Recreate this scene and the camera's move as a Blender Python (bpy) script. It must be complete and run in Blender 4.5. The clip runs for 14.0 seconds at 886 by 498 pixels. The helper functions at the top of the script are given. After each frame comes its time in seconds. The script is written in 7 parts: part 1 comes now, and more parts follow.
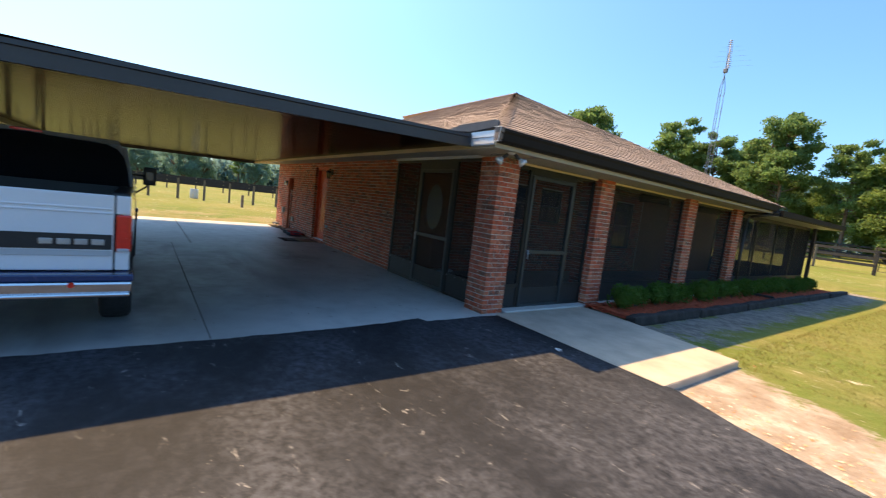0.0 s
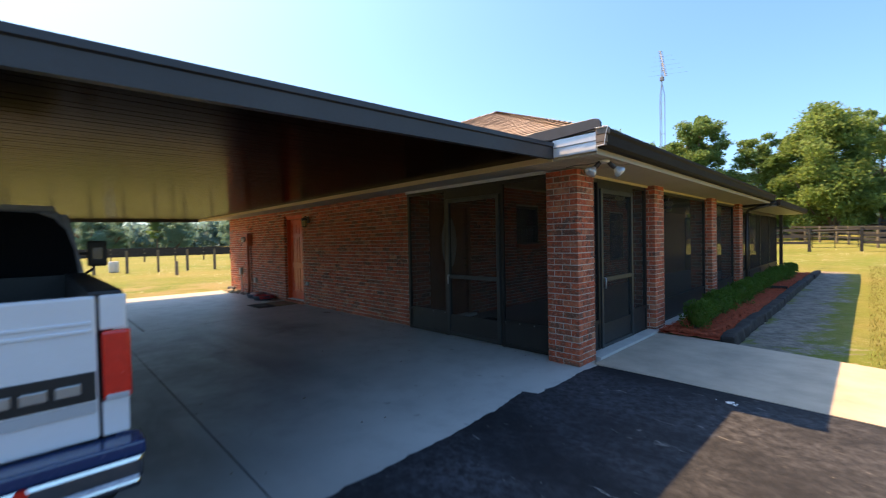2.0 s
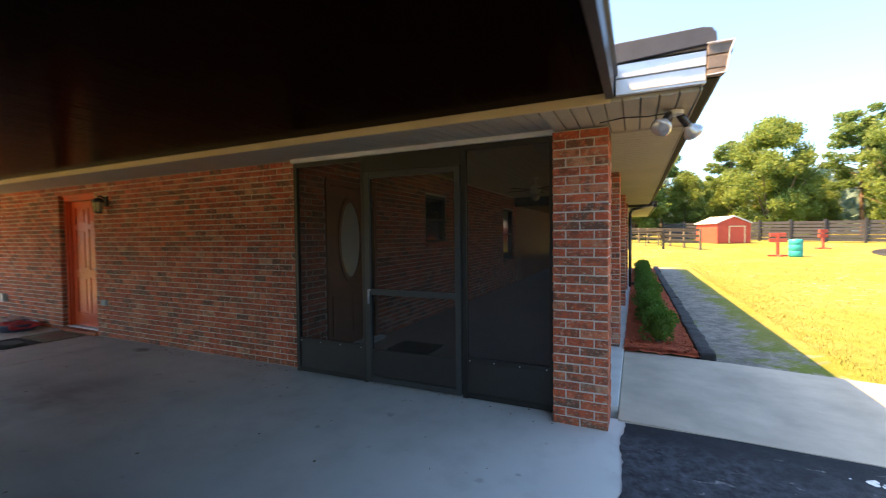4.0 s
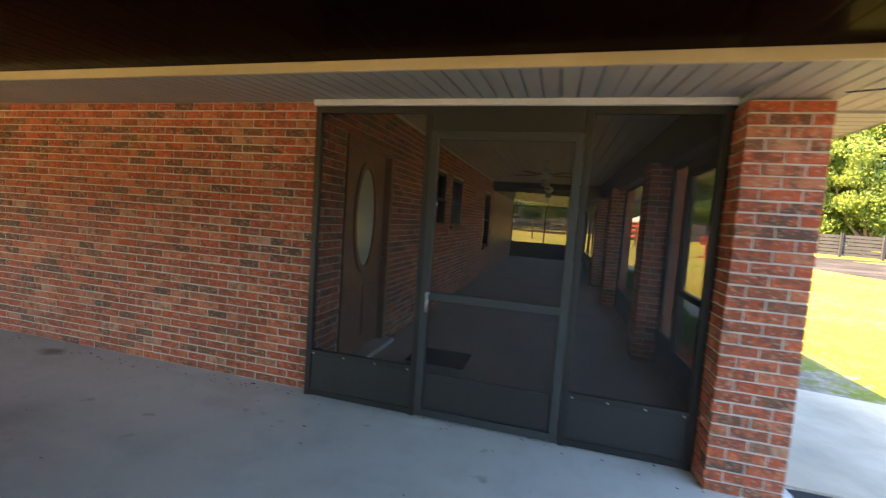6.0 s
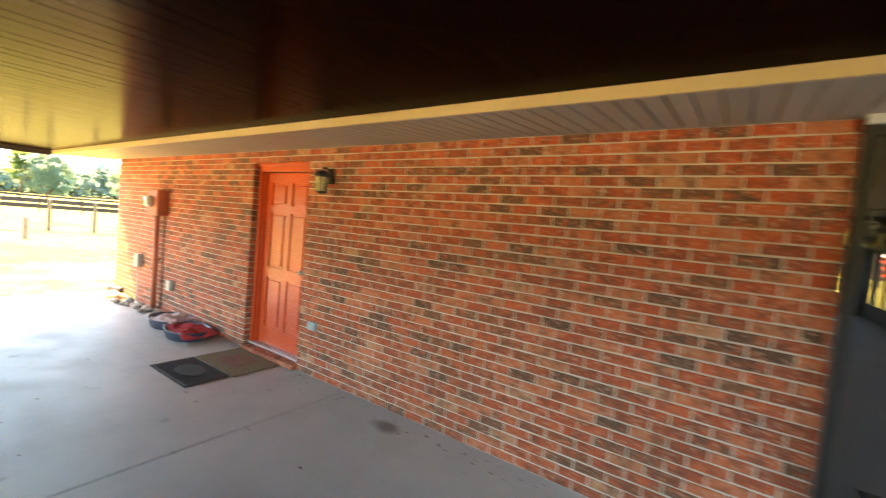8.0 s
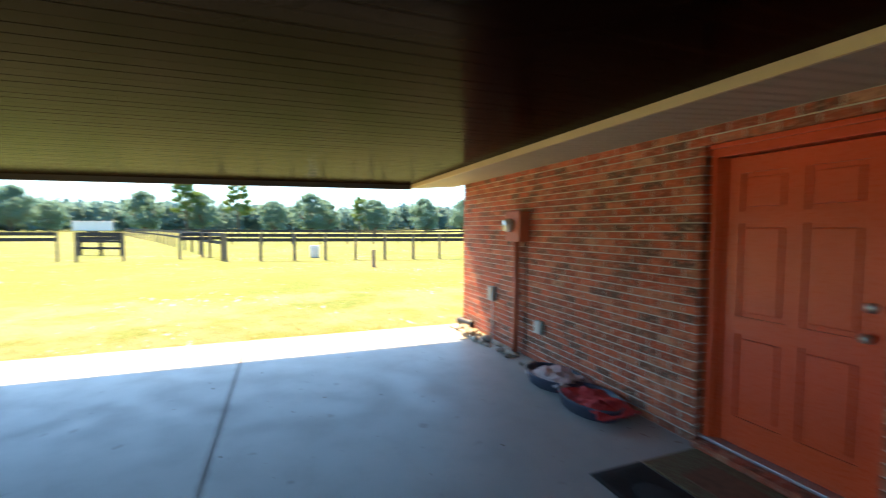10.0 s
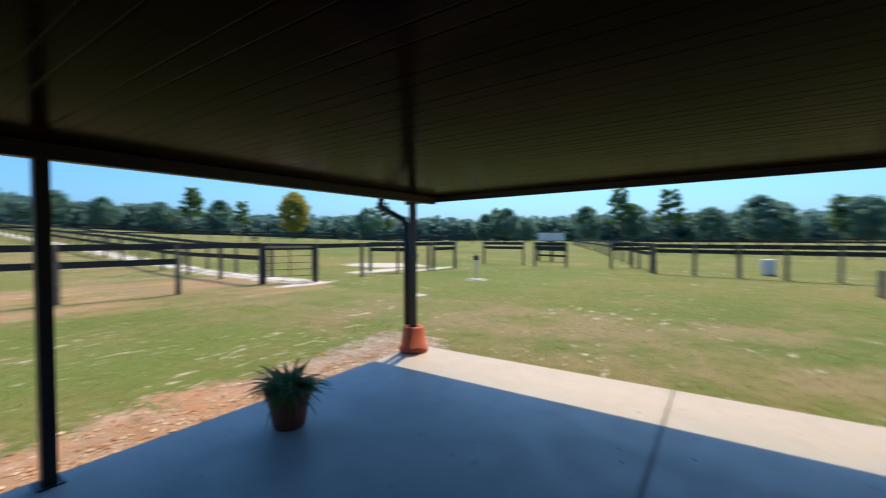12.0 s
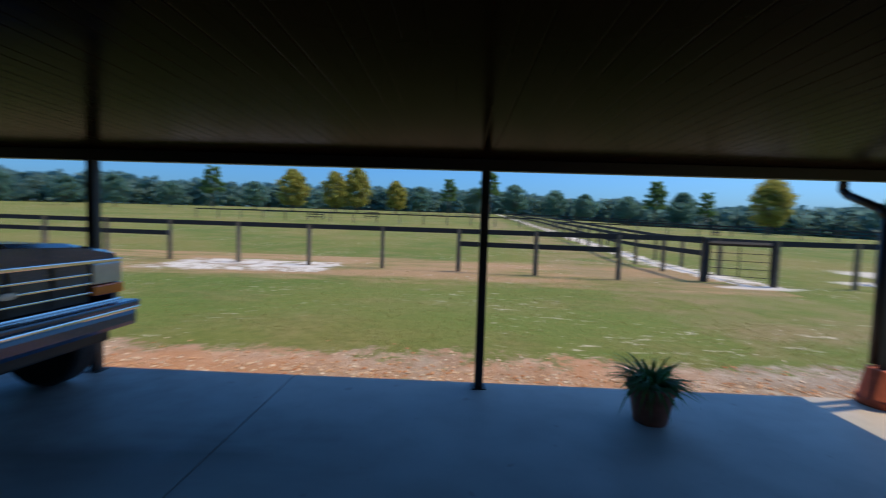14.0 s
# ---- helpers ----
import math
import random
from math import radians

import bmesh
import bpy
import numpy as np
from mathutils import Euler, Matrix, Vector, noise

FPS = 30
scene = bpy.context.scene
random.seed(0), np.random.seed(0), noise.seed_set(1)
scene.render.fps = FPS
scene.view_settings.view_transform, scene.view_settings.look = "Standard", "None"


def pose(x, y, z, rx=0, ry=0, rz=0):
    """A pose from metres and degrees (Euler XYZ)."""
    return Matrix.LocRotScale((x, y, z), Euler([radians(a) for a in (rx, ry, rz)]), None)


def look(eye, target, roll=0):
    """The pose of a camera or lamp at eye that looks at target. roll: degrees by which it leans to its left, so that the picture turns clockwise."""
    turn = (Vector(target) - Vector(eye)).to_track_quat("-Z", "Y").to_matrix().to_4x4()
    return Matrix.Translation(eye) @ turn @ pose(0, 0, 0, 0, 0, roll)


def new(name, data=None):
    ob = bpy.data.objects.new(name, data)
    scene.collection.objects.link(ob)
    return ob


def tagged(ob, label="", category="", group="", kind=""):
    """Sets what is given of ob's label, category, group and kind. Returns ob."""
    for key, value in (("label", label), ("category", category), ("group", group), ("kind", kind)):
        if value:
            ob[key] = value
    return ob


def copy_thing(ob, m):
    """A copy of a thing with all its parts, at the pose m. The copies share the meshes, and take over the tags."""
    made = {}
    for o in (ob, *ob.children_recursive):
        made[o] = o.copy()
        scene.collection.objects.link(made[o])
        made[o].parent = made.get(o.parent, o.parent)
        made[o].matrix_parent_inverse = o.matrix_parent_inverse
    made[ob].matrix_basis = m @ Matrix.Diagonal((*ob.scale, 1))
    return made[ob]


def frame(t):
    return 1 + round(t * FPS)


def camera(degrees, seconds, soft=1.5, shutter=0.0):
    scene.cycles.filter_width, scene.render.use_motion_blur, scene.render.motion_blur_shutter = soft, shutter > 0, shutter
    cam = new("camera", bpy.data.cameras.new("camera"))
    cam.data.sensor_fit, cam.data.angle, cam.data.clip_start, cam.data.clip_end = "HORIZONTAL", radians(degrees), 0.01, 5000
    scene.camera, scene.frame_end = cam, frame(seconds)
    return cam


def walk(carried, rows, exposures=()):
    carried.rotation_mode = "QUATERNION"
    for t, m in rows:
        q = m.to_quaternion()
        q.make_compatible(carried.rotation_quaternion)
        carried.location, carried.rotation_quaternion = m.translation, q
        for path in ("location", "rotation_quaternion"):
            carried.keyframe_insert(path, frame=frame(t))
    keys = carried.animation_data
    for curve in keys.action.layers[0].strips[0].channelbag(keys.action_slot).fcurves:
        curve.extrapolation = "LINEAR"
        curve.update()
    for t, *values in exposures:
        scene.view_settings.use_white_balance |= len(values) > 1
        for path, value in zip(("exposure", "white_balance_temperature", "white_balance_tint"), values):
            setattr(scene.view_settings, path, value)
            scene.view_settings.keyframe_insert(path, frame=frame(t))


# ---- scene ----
# ---- camera ----
cam = camera(93.6, 14.0, 1.15, 0.6)
PATH = [
    (0, (4.293, -3.967, 1.476), (2.691, -2.787, 1.268), 6.6),
    (0.5, (3.948, -4.277, 1.481), (2.312, -3.143, 1.287), 6.5),
    (1, (3.436, -4.47, 1.485), (1.849, -3.27, 1.287), 3.6),
    (1.5, (2.849, -4.475, 1.472), (1.336, -3.172, 1.36), 1.0),
    (2, (2.262, -4.321, 1.452), (0.832, -2.922, 1.414), -1.2),
    (2.5, (1.679, -4.044, 1.447), (0.392, -2.515, 1.368), -2.5),
    (3, (1.13, -3.747, 1.48), (-0.017, -2.109, 1.428), -2.0),
    (3.2, (0.908, -3.644, 1.479), (-0.176, -1.964, 1.459), -1.9),
    (5.5, (-0.919, -2.723, 1.41), (-1.447, -0.801, 1.245), 4.0),
    (6, (-1.355, -2.666, 1.484), (-1.87, -0.739, 1.33), 4.0),
    (6.5, (-1.845, -2.564, 1.531), (-2.496, -0.677, 1.418), 3.3),
    (7, (-2.39, -2.419, 1.576), (-3.259, -0.622, 1.449), 3.3),
    (7.5, (-2.991, -2.43, 1.6), (-4.003, -0.71, 1.467), 2.8),
    (8, (-3.606, -2.443, 1.626), (-4.748, -0.805, 1.52), 5.1),
    (8.5, (-4.299, -2.496, 1.616), (-5.602, -0.979, 1.573), 6.3),
    (9, (-4.974, -2.536, 1.581), (-6.454, -1.191, 1.524), 5.3),
    (9.2, (-5.231, -2.57, 1.57), (-6.801, -1.333, 1.491), 3.9),
    (11.4, (-7.144, -2.489, 1.587), (-9.079, -2.985, 1.507), -0.4),
    (11.5, (-7.194, -2.521, 1.598), (-9.101, -3.119, 1.515), -0.5),
    (12, (-7.534, -2.639, 1.59), (-9.196, -3.75, 1.537), -0.1),
    (12.5, (-7.746, -2.653, 1.578), (-9.033, -4.183, 1.52), 1.1),
    (13, (-7.82, -2.586, 1.561), (-8.663, -4.397, 1.487), 2.1),
    (13.5, (-7.91, -2.438, 1.567), (-8.327, -4.391, 1.45), 1.3),
    (14, (-8.059, -2.242, 1.582), (-7.996, -4.238, 1.462), 1.8),
]
EXPOSURES = [(0, 1.2, 5600, 10), (2, 1.38, 5980, 14), (3.2, 2.0, 6550, 16), (5.3, 3.1, 7200, 18), (6.5, 3.8, 7400, 16), (7.5, 4.18, 7850, 15), (8.2, 4.15, 7700, 13), (9.2, 3.3, 6300, 8), (11.3, 0.75, 4650, 4), (12.5, 0.2, 4450, 7), (14, -0.08, 4300, 8)]
walk(cam, [(t, look(eye, target, roll)) for t, eye, target, roll in PATH], EXPOSURES)

# ---- sky and sun ----
SUN_WAY = Vector((-0.585, -0.16, 1.0)).normalized()
world = bpy.data.worlds.new("sky")
scene.world = world
world.use_nodes = True
wn = world.node_tree
sky = wn.nodes.new("ShaderNodeTexSky")
sky.sky_type = 'NISHITA'
sky.sun_disc = False
sky.sun_elevation = math.asin(SUN_WAY.z)
sky.sun_rotation = math.atan2(SUN_WAY.x, SUN_WAY.y)
sky.air_density, sky.dust_density, sky.ozone_density = 1.0, 2.2, 3.2
bg = wn.nodes["Background"]
bg.inputs[1].default_value = 0.115
cast = wn.nodes.new("ShaderNodeMix")
cast.data_type, cast.blend_type = 'RGBA', 'MULTIPLY'
cast.inputs[0].default_value = 1.0
cast.inputs[7].default_value = (0.86, 1.0, 1.0, 1)
wn.links.new(sky.outputs[0], cast.inputs[6])
wn.links.new(cast.outputs[2], bg.inputs[0])
sun_data = bpy.data.lights.new("sun", 'SUN')
sun_data.energy, sun_data.angle, sun_data.color = 5.0, radians(0.55), (1.0, 0.60, 0.235)
sun = new("sun", sun_data)
sun.matrix_world = look(SUN_WAY * 60, (0, 0, 0))


# ---- building helpers ----
def thing(name, at=(0, 0, 0), label="", category="", group="", kind="", turn=0.0):
    ob = new(name)
    ob.empty_display_size = 0.2
    ob.matrix_world = pose(*at, 0, 0, turn)
    return tagged(ob, label, category, group, kind)


def mesh_of(name, bm, material, smooth=False):
    me = bpy.data.meshes.new(name)
    bm.normal_update()
    bm.to_mesh(me)
    bm.free()
    for m in material if isinstance(material, (list, tuple)) else [material]:
        me.materials.append(m)
    if smooth:
        for p in me.polygons:
            p.use_smooth = True
    return me


def part(name, bm, material, parent=None, label="", smooth=False):
    """One mesh object under a thing or under a part; its mesh is given in the thing's own axes."""
    ob = new(name, mesh_of(name, bm, material, smooth))
    if parent:
        ob.parent = parent
    return tagged(ob, label)


def solid(name, bm, material, label="", category="", kind="", group="", smooth=False):
    return tagged(part(name, bm, material, None, label, smooth), "", category, group, kind)


def box(bm, a, b, bevel=0.0, m=None):
    """A box between two corners, its edges rounded by bevel, then moved by m."""
    lo, hi = [min(p) for p in zip(a, b)], [max(p) for p in zip(a, b)]
    r = bmesh.ops.create_cube(bm, size=1)
    vs = r["verts"]
    for v in vs:
        v.co = Vector([(l + h) / 2 + c * (h - l) for l, h, c in zip(lo, hi, v.co)])
    if bevel:
        es = list({e for v in vs for e in v.link_edges})
        out = bmesh.ops.bevel(bm, geom=es, offset=bevel, segments=2, affect='EDGES', profile=0.6)
        vs = list({v for f in out["faces"] for v in f.verts} | {v for v in vs if v.is_valid})
    if m is not None:
        bmesh.ops.transform(bm, matrix=m, verts=vs)
    return vs


def boxes(*pairs, bevel=0.0):
    bm = bmesh.new()
    for a, b in pairs:
        box(bm, a, b, bevel)
    return bm


def rod(bm, a, b, r, r2=None, n=12, caps=True):
    a, b = Vector(a), Vector(b)
    d = b - a
    m = Matrix.Translation((a + b) / 2) @ d.to_track_quat('Z', 'Y').to_matrix().to_4x4()
    bmesh.ops.create_cone(bm, cap_ends=caps, segments=n, radius1=r, radius2=r if r2 is None else r2, depth=d.length, matrix=m)
    return bm


def tube(bm, pts, r, n=8):
    for p, q in zip(pts, pts[1:]):
        rod(bm, p, q, r, n=n)
    for p in pts[1:-1]:
        bmesh.ops.create_uvsphere(bm, u_segments=n, v_segments=6, radius=r, matrix=Matrix.Translation(p))
    return bm


def lathe(bm, profile, n=24, at=(0, 0, 0)):
    """Turns rows of radius and height round the z axis."""
    rings = [[bm.verts.new((at[0] + r * math.cos(2 * math.pi * i / n), at[1] + r * math.sin(2 * math.pi * i / n), at[2] + z)) for i in range(n)] for r, z in profile]
    for p, q in zip(rings, rings[1:]):
        for i in range(n):
            bm.faces.new((p[i], p[(i + 1) % n], q[(i + 1) % n], q[i]))
    if profile[0][0] > 1e-4:
        bm.faces.new(rings[0][::-1])
    if profile[-1][0] > 1e-4:
        bm.faces.new(rings[-1])
    return bm


def prism(bm, outline, axis, lo, hi):
    """A flat outline pulled along an axis from lo to hi."""
    def at(p, h):
        q = list(p)
        q.insert(axis, h)
        return bm.verts.new(q)
    a, b = [at(p, lo) for p in outline], [at(p, hi) for p in outline]
    n = len(outline)
    fs = [bm.faces.new(a), bm.faces.new(b[::-1])]
    for i in range(n):
        fs.append(bm.faces.new((a[(i + 1) % n], a[i], b[i], b[(i + 1) % n])))
    bmesh.ops.recalc_face_normals(bm, faces=fs)
    return a + b


# ---- materials ----
class Shader:
    """A node material written line by line."""

    def __init__(self, name, rough=0.7, metal=0.0, spec=0.5, coat=0.0):
        self.m = bpy.data.materials.new(name)
        self.m.use_nodes = True
        self.t = self.m.node_tree
        self.b = self.t.nodes["Principled BSDF"]
        self.b.inputs["Roughness"].default_value = rough
        self.b.inputs["Metallic"].default_value = metal
        self.b.inputs["Specular IOR Level"].default_value = spec
        self.b.inputs["Coat Weight"].default_value = coat
        self.b.inputs["Coat Roughness"].default_value = 0.08
        self.co = None

    def node(self, kind):
        return self.t.nodes.new(kind)

    def put(self, socket, value):
        if hasattr(value, "is_linked"):
            self.t.links.new(value, socket)
        else:
            socket.default_value = value

    def coords(self, scale=(1, 1, 1)):
        if self.co is None:
            self.co = self.node("ShaderNodeNewGeometry").outputs["Position"]
        mp = self.node("ShaderNodeMapping")
        mp.inputs["Scale"].default_value = scale
        self.t.links.new(self.co, mp.inputs["Vector"])
        return mp.outputs[0]

    def noise(self, scale, detail=3.0, rough=0.55, stretch=(1, 1, 1), distort=0.0):
        n = self.node("ShaderNodeTexNoise")
        self.t.links.new(self.coords(stretch), n.inputs["Vector"])
        n.inputs["Scale"].default_value, n.inputs["Detail"].default_value = scale, detail
        n.inputs["Roughness"].default_value, n.inputs["Distortion"].default_value = rough, distort
        return n.outputs["Fac"]

    def ramp(self, fac, *stops, mode='LINEAR'):
        r = self.node("ShaderNodeValToRGB")
        r.color_ramp.interpolation = mode
        e = r.color_ramp.elements
        while len(e) < len(stops):
            e.new(0.5)
        for k, (p, c) in zip(e, stops):
            k.position = p
            k.color = (*c, 1) if isinstance(c, (tuple, list)) else (c, c, c, 1)
        self.put(r.inputs[0], fac)
        return r.outputs[0]

    def math(self, op, a, b=0.0, c=0.0, clamp=False):
        n = self.node("ShaderNodeMath")
        n.operation, n.use_clamp = op, clamp
        for s, v in zip(n.inputs, (a, b, c)):
            self.put(s, v)
        return n.outputs[0]

    def mix(self, fac, a, b, mode='MIX'):
        n = self.node("ShaderNodeMix")
        n.data_type, n.blend_type = 'RGBA', mode
        self.put(n.inputs[0], fac)
        for s, v in ((n.inputs[6], a), (n.inputs[7], b)):
            self.put(s, (*v, 1) if isinstance(v, (tuple, list)) else v)
        return n.outputs[2]

    def axis(self, n):
        s = self.node("ShaderNodeSeparateXYZ")
        self.coords()
        self.t.links.new(self.co, s.inputs[0])
        return s.outputs[n]

    def color(self, v):
        self.put(self.b.inputs["Base Color"], (*v, 1) if isinstance(v, (tuple, list)) else v)
        return self

    def rough(self, v):
        self.put(self.b.inputs["Roughness"], v)
        return self

    def bump(self, height, strength=0.4, dist=0.01):
        n = self.node("ShaderNodeBump")
        n.inputs["Strength"].default_value, n.inputs["Distance"].default_value = strength, dist
        self.put(n.inputs["Height"], height)
        self.t.links.new(n.outputs[0], self.b.inputs["Normal"])
        return self


def worn(name, c, rough=0.6, metal=0.0, spread=0.25, scale=6.0, bump=0.15, fine=60.0, spec=0.5, coat=0.0):
    """A plain finish with stains at one scale and grain at another."""
    s = Shader(name, rough, metal, spec, coat)
    lo, hi = tuple(v * (1 - spread) for v in c), tuple(min(1, v * (1 + spread)) for v in c)
    big, small = s.noise(scale, 4.0), s.noise(fine, 3.0)
    s.color(s.mix(s.math('MULTIPLY', small, 0.35), s.ramp(big, (0.3, lo), (0.7, hi)), tuple(v * 0.8 for v in c)))
    s.rough(s.ramp(small, (0.3, max(0.02, rough - 0.08)), (0.7, min(1, rough + 0.1))))
    if bump:
        s.bump(small, bump, 0.004)
    return s.m


def brick_paint(name, per_object):
    s = Shader(name, 0.85, spec=0.3)
    pick = s.node("ShaderNodeObjectInfo").outputs["Random"] if per_object else s.node("ShaderNodeNewGeometry").outputs["Random Per Island"]
    own = s.node("ShaderNodeVectorMath")
    own.operation = 'MULTIPLY_ADD'
    s.put(own.inputs[0], pick)
    own.inputs[1].default_value = (37.0, 23.0, 51.0)
    s.put(own.inputs[2], s.node("ShaderNodeNewGeometry").outputs["Position"])
    s.co = own.outputs[0]
    base = s.ramp(pick, (0.0, (0.44, 0.092, 0.040)), (0.15, (0.51, 0.120, 0.052)), (0.28, (0.35, 0.088, 0.046)), (0.39, (0.54, 0.170, 0.085)),
                  (0.50, (0.30, 0.078, 0.040)), (0.59, (0.46, 0.175, 0.092)), (0.70, (0.125, 0.070, 0.050)), (0.79, (0.20, 0.092, 0.055)), (0.88, (0.27, 0.085, 0.045)), (0.965, (0.48, 0.25, 0.15)), mode='CONSTANT')
    shade = s.noise(13.0, 4.0, 0.6)
    col = s.mix(s.ramp(shade, (0.46, 0.0), (0.62, 0.70)), base, (0.13, 0.062, 0.042))
    hot = s.noise(19.0, 3.0)
    col = s.mix(s.ramp(hot, (0.50, 0.0), (0.66, 0.7)), col, (0.54, 0.115, 0.042))
    smear = s.noise(30.0, 4.0, 0.65, stretch=(1, 1, 2.0))
    col = s.mix(s.ramp(smear, (0.53, 0.0), (0.68, 0.6)), col, (0.60, 0.39, 0.28))
    pit = s.noise(110.0, 3.0)
    col = s.mix(s.ramp(pit, (0.62, 0.0), (0.75, 0.45)), col, (0.10, 0.05, 0.04))
    s.color(col)
    s.bump(s.math('ADD', s.math('MULTIPLY', smear, 0.6), pit), 0.6, 0.006)
    return s.m


BRICK = brick_paint("brick_fired", True)
BRICK_JOINED = brick_paint("brick_fired_joined", False)
MORTAR = worn("mortar", (0.58, 0.525, 0.455), 0.95, spread=0.2, scale=3.0, bump=0.5, fine=140.0)


def concrete_paint():
    s = Shader("concrete_slab", 0.6, spec=0.5)
    big, mid, fine = s.noise(0.55, 4.0), s.noise(3.2, 5.0, 0.6), s.noise(90.0, 3.0)
    col = s.ramp(big, (0.3, (0.34, 0.345, 0.33)), (0.7, (0.43, 0.435, 0.41)))
    # paler before the porch and the drive: light from the openings painted in
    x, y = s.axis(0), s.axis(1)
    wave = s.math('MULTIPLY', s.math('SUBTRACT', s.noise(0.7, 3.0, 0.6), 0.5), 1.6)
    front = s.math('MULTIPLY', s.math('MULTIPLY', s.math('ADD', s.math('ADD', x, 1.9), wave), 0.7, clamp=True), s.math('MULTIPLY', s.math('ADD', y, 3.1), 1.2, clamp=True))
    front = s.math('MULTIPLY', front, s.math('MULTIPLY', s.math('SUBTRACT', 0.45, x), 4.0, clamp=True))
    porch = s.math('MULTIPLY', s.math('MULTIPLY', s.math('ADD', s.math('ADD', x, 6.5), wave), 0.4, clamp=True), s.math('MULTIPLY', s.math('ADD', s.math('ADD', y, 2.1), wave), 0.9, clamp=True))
    pale_lit = s.math('MAXIMUM', front, porch)
    col = s.mix(pale_lit, col, s.ramp(big, (0.3, (0.54, 0.545, 0.515)), (0.7, (0.64, 0.645, 0.61))))
    col = s.mix(s.ramp(mid, (0.48, 0.0), (0.74, 0.3)), col, (0.30, 0.29, 0.275))
    # soft tyre and oil stains run along the bays, with truck shade painted in
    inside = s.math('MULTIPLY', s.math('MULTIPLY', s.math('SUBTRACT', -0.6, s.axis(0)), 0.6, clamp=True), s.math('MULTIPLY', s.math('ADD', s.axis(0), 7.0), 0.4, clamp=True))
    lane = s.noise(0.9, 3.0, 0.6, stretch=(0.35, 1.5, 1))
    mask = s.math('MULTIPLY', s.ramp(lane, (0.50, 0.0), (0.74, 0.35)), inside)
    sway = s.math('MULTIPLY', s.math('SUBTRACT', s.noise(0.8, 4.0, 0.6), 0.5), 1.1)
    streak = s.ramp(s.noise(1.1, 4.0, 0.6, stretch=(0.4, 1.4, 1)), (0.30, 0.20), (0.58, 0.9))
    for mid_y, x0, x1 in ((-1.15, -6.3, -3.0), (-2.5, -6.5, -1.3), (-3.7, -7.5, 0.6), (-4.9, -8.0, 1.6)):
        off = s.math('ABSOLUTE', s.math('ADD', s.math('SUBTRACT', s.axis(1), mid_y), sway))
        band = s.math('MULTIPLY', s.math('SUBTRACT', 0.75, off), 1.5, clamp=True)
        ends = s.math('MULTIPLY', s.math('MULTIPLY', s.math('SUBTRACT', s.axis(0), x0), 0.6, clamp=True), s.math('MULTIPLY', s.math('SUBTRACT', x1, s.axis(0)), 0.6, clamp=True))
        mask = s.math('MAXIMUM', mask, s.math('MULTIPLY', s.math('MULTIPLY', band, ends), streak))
    # broad bay stain, with the dimness under the roof painted into it
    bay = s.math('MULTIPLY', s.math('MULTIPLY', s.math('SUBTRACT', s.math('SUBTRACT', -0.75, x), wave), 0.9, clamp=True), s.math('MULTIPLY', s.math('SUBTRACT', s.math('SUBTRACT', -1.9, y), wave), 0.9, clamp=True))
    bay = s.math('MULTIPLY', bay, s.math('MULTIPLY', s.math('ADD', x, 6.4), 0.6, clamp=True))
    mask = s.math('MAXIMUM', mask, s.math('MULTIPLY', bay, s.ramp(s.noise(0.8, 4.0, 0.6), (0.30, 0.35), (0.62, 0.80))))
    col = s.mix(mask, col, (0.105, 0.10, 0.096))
    # dirt gathered along the long joint
    lie = s.math('ABSOLUTE', s.math('ADD', s.math('SUBTRACT', s.axis(1), -3.03), s.math('MULTIPLY', s.math('SUBTRACT', s.noise(5.0, 4.0, 0.7), 0.5), 0.05)))
    grime = s.math('MULTIPLY', s.math('MULTIPLY', s.math('SUBTRACT', 0.045, lie), 30.0, clamp=True), s.math('LESS_THAN', s.axis(0), -6.46))
    col = s.mix(s.math('MULTIPLY', grime, 0.65), col, (0.17, 0.155, 0.135))
    # one oily spot by the wall
    dx, dy = s.math('SUBTRACT', s.axis(0), -5.72), s.math('MULTIPLY', s.math('SUBTRACT', s.axis(1), 0.03), 1.7)
    far = s.math('ADD', s.math('SQRT', s.math('ADD', s.math('MULTIPLY', dx, dx), s.math('MULTIPLY', dy, dy))), s.math('MULTIPLY', s.noise(6.0, 3.0), 0.16))
    col = s.mix(s.math('MULTIPLY', s.math('SUBTRACT', 0.26, far), 9.0, clamp=True), col, (0.15, 0.125, 0.10))
    # sunlit tan of the open west edge, painted into the slab colour
    sand = s.math('MULTIPLY', s.math('ADD', s.math('SUBTRACT', -11.3, x), s.math('MULTIPLY', wave, 0.5)), 1.6, clamp=True)
    col = s.mix(s.math('MULTIPLY', sand, s.ramp(mid, (0.3, 0.85), (0.7, 0.45))), col, (0.52, 0.42, 0.30))
    # small drips and leaf stains
    drip = s.ramp(s.noise(7.0, 2.0, 0.4), (0.70, 0.0), (0.76, 0.5))
    col = s.mix(drip, col, (0.20, 0.18, 0.155))
    col = s.mix(s.math('MULTIPLY', fine, 0.25), col, (0.32, 0.31, 0.29))
    s.color(col)
    s.rough(s.ramp(mid, (0.3, 0.42), (0.7, 0.66)))
    s.bump(s.math('ADD', fine, s.math('MULTIPLY', mid, 0.7)), 0.22, 0.004)
    return s.m


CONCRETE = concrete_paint()


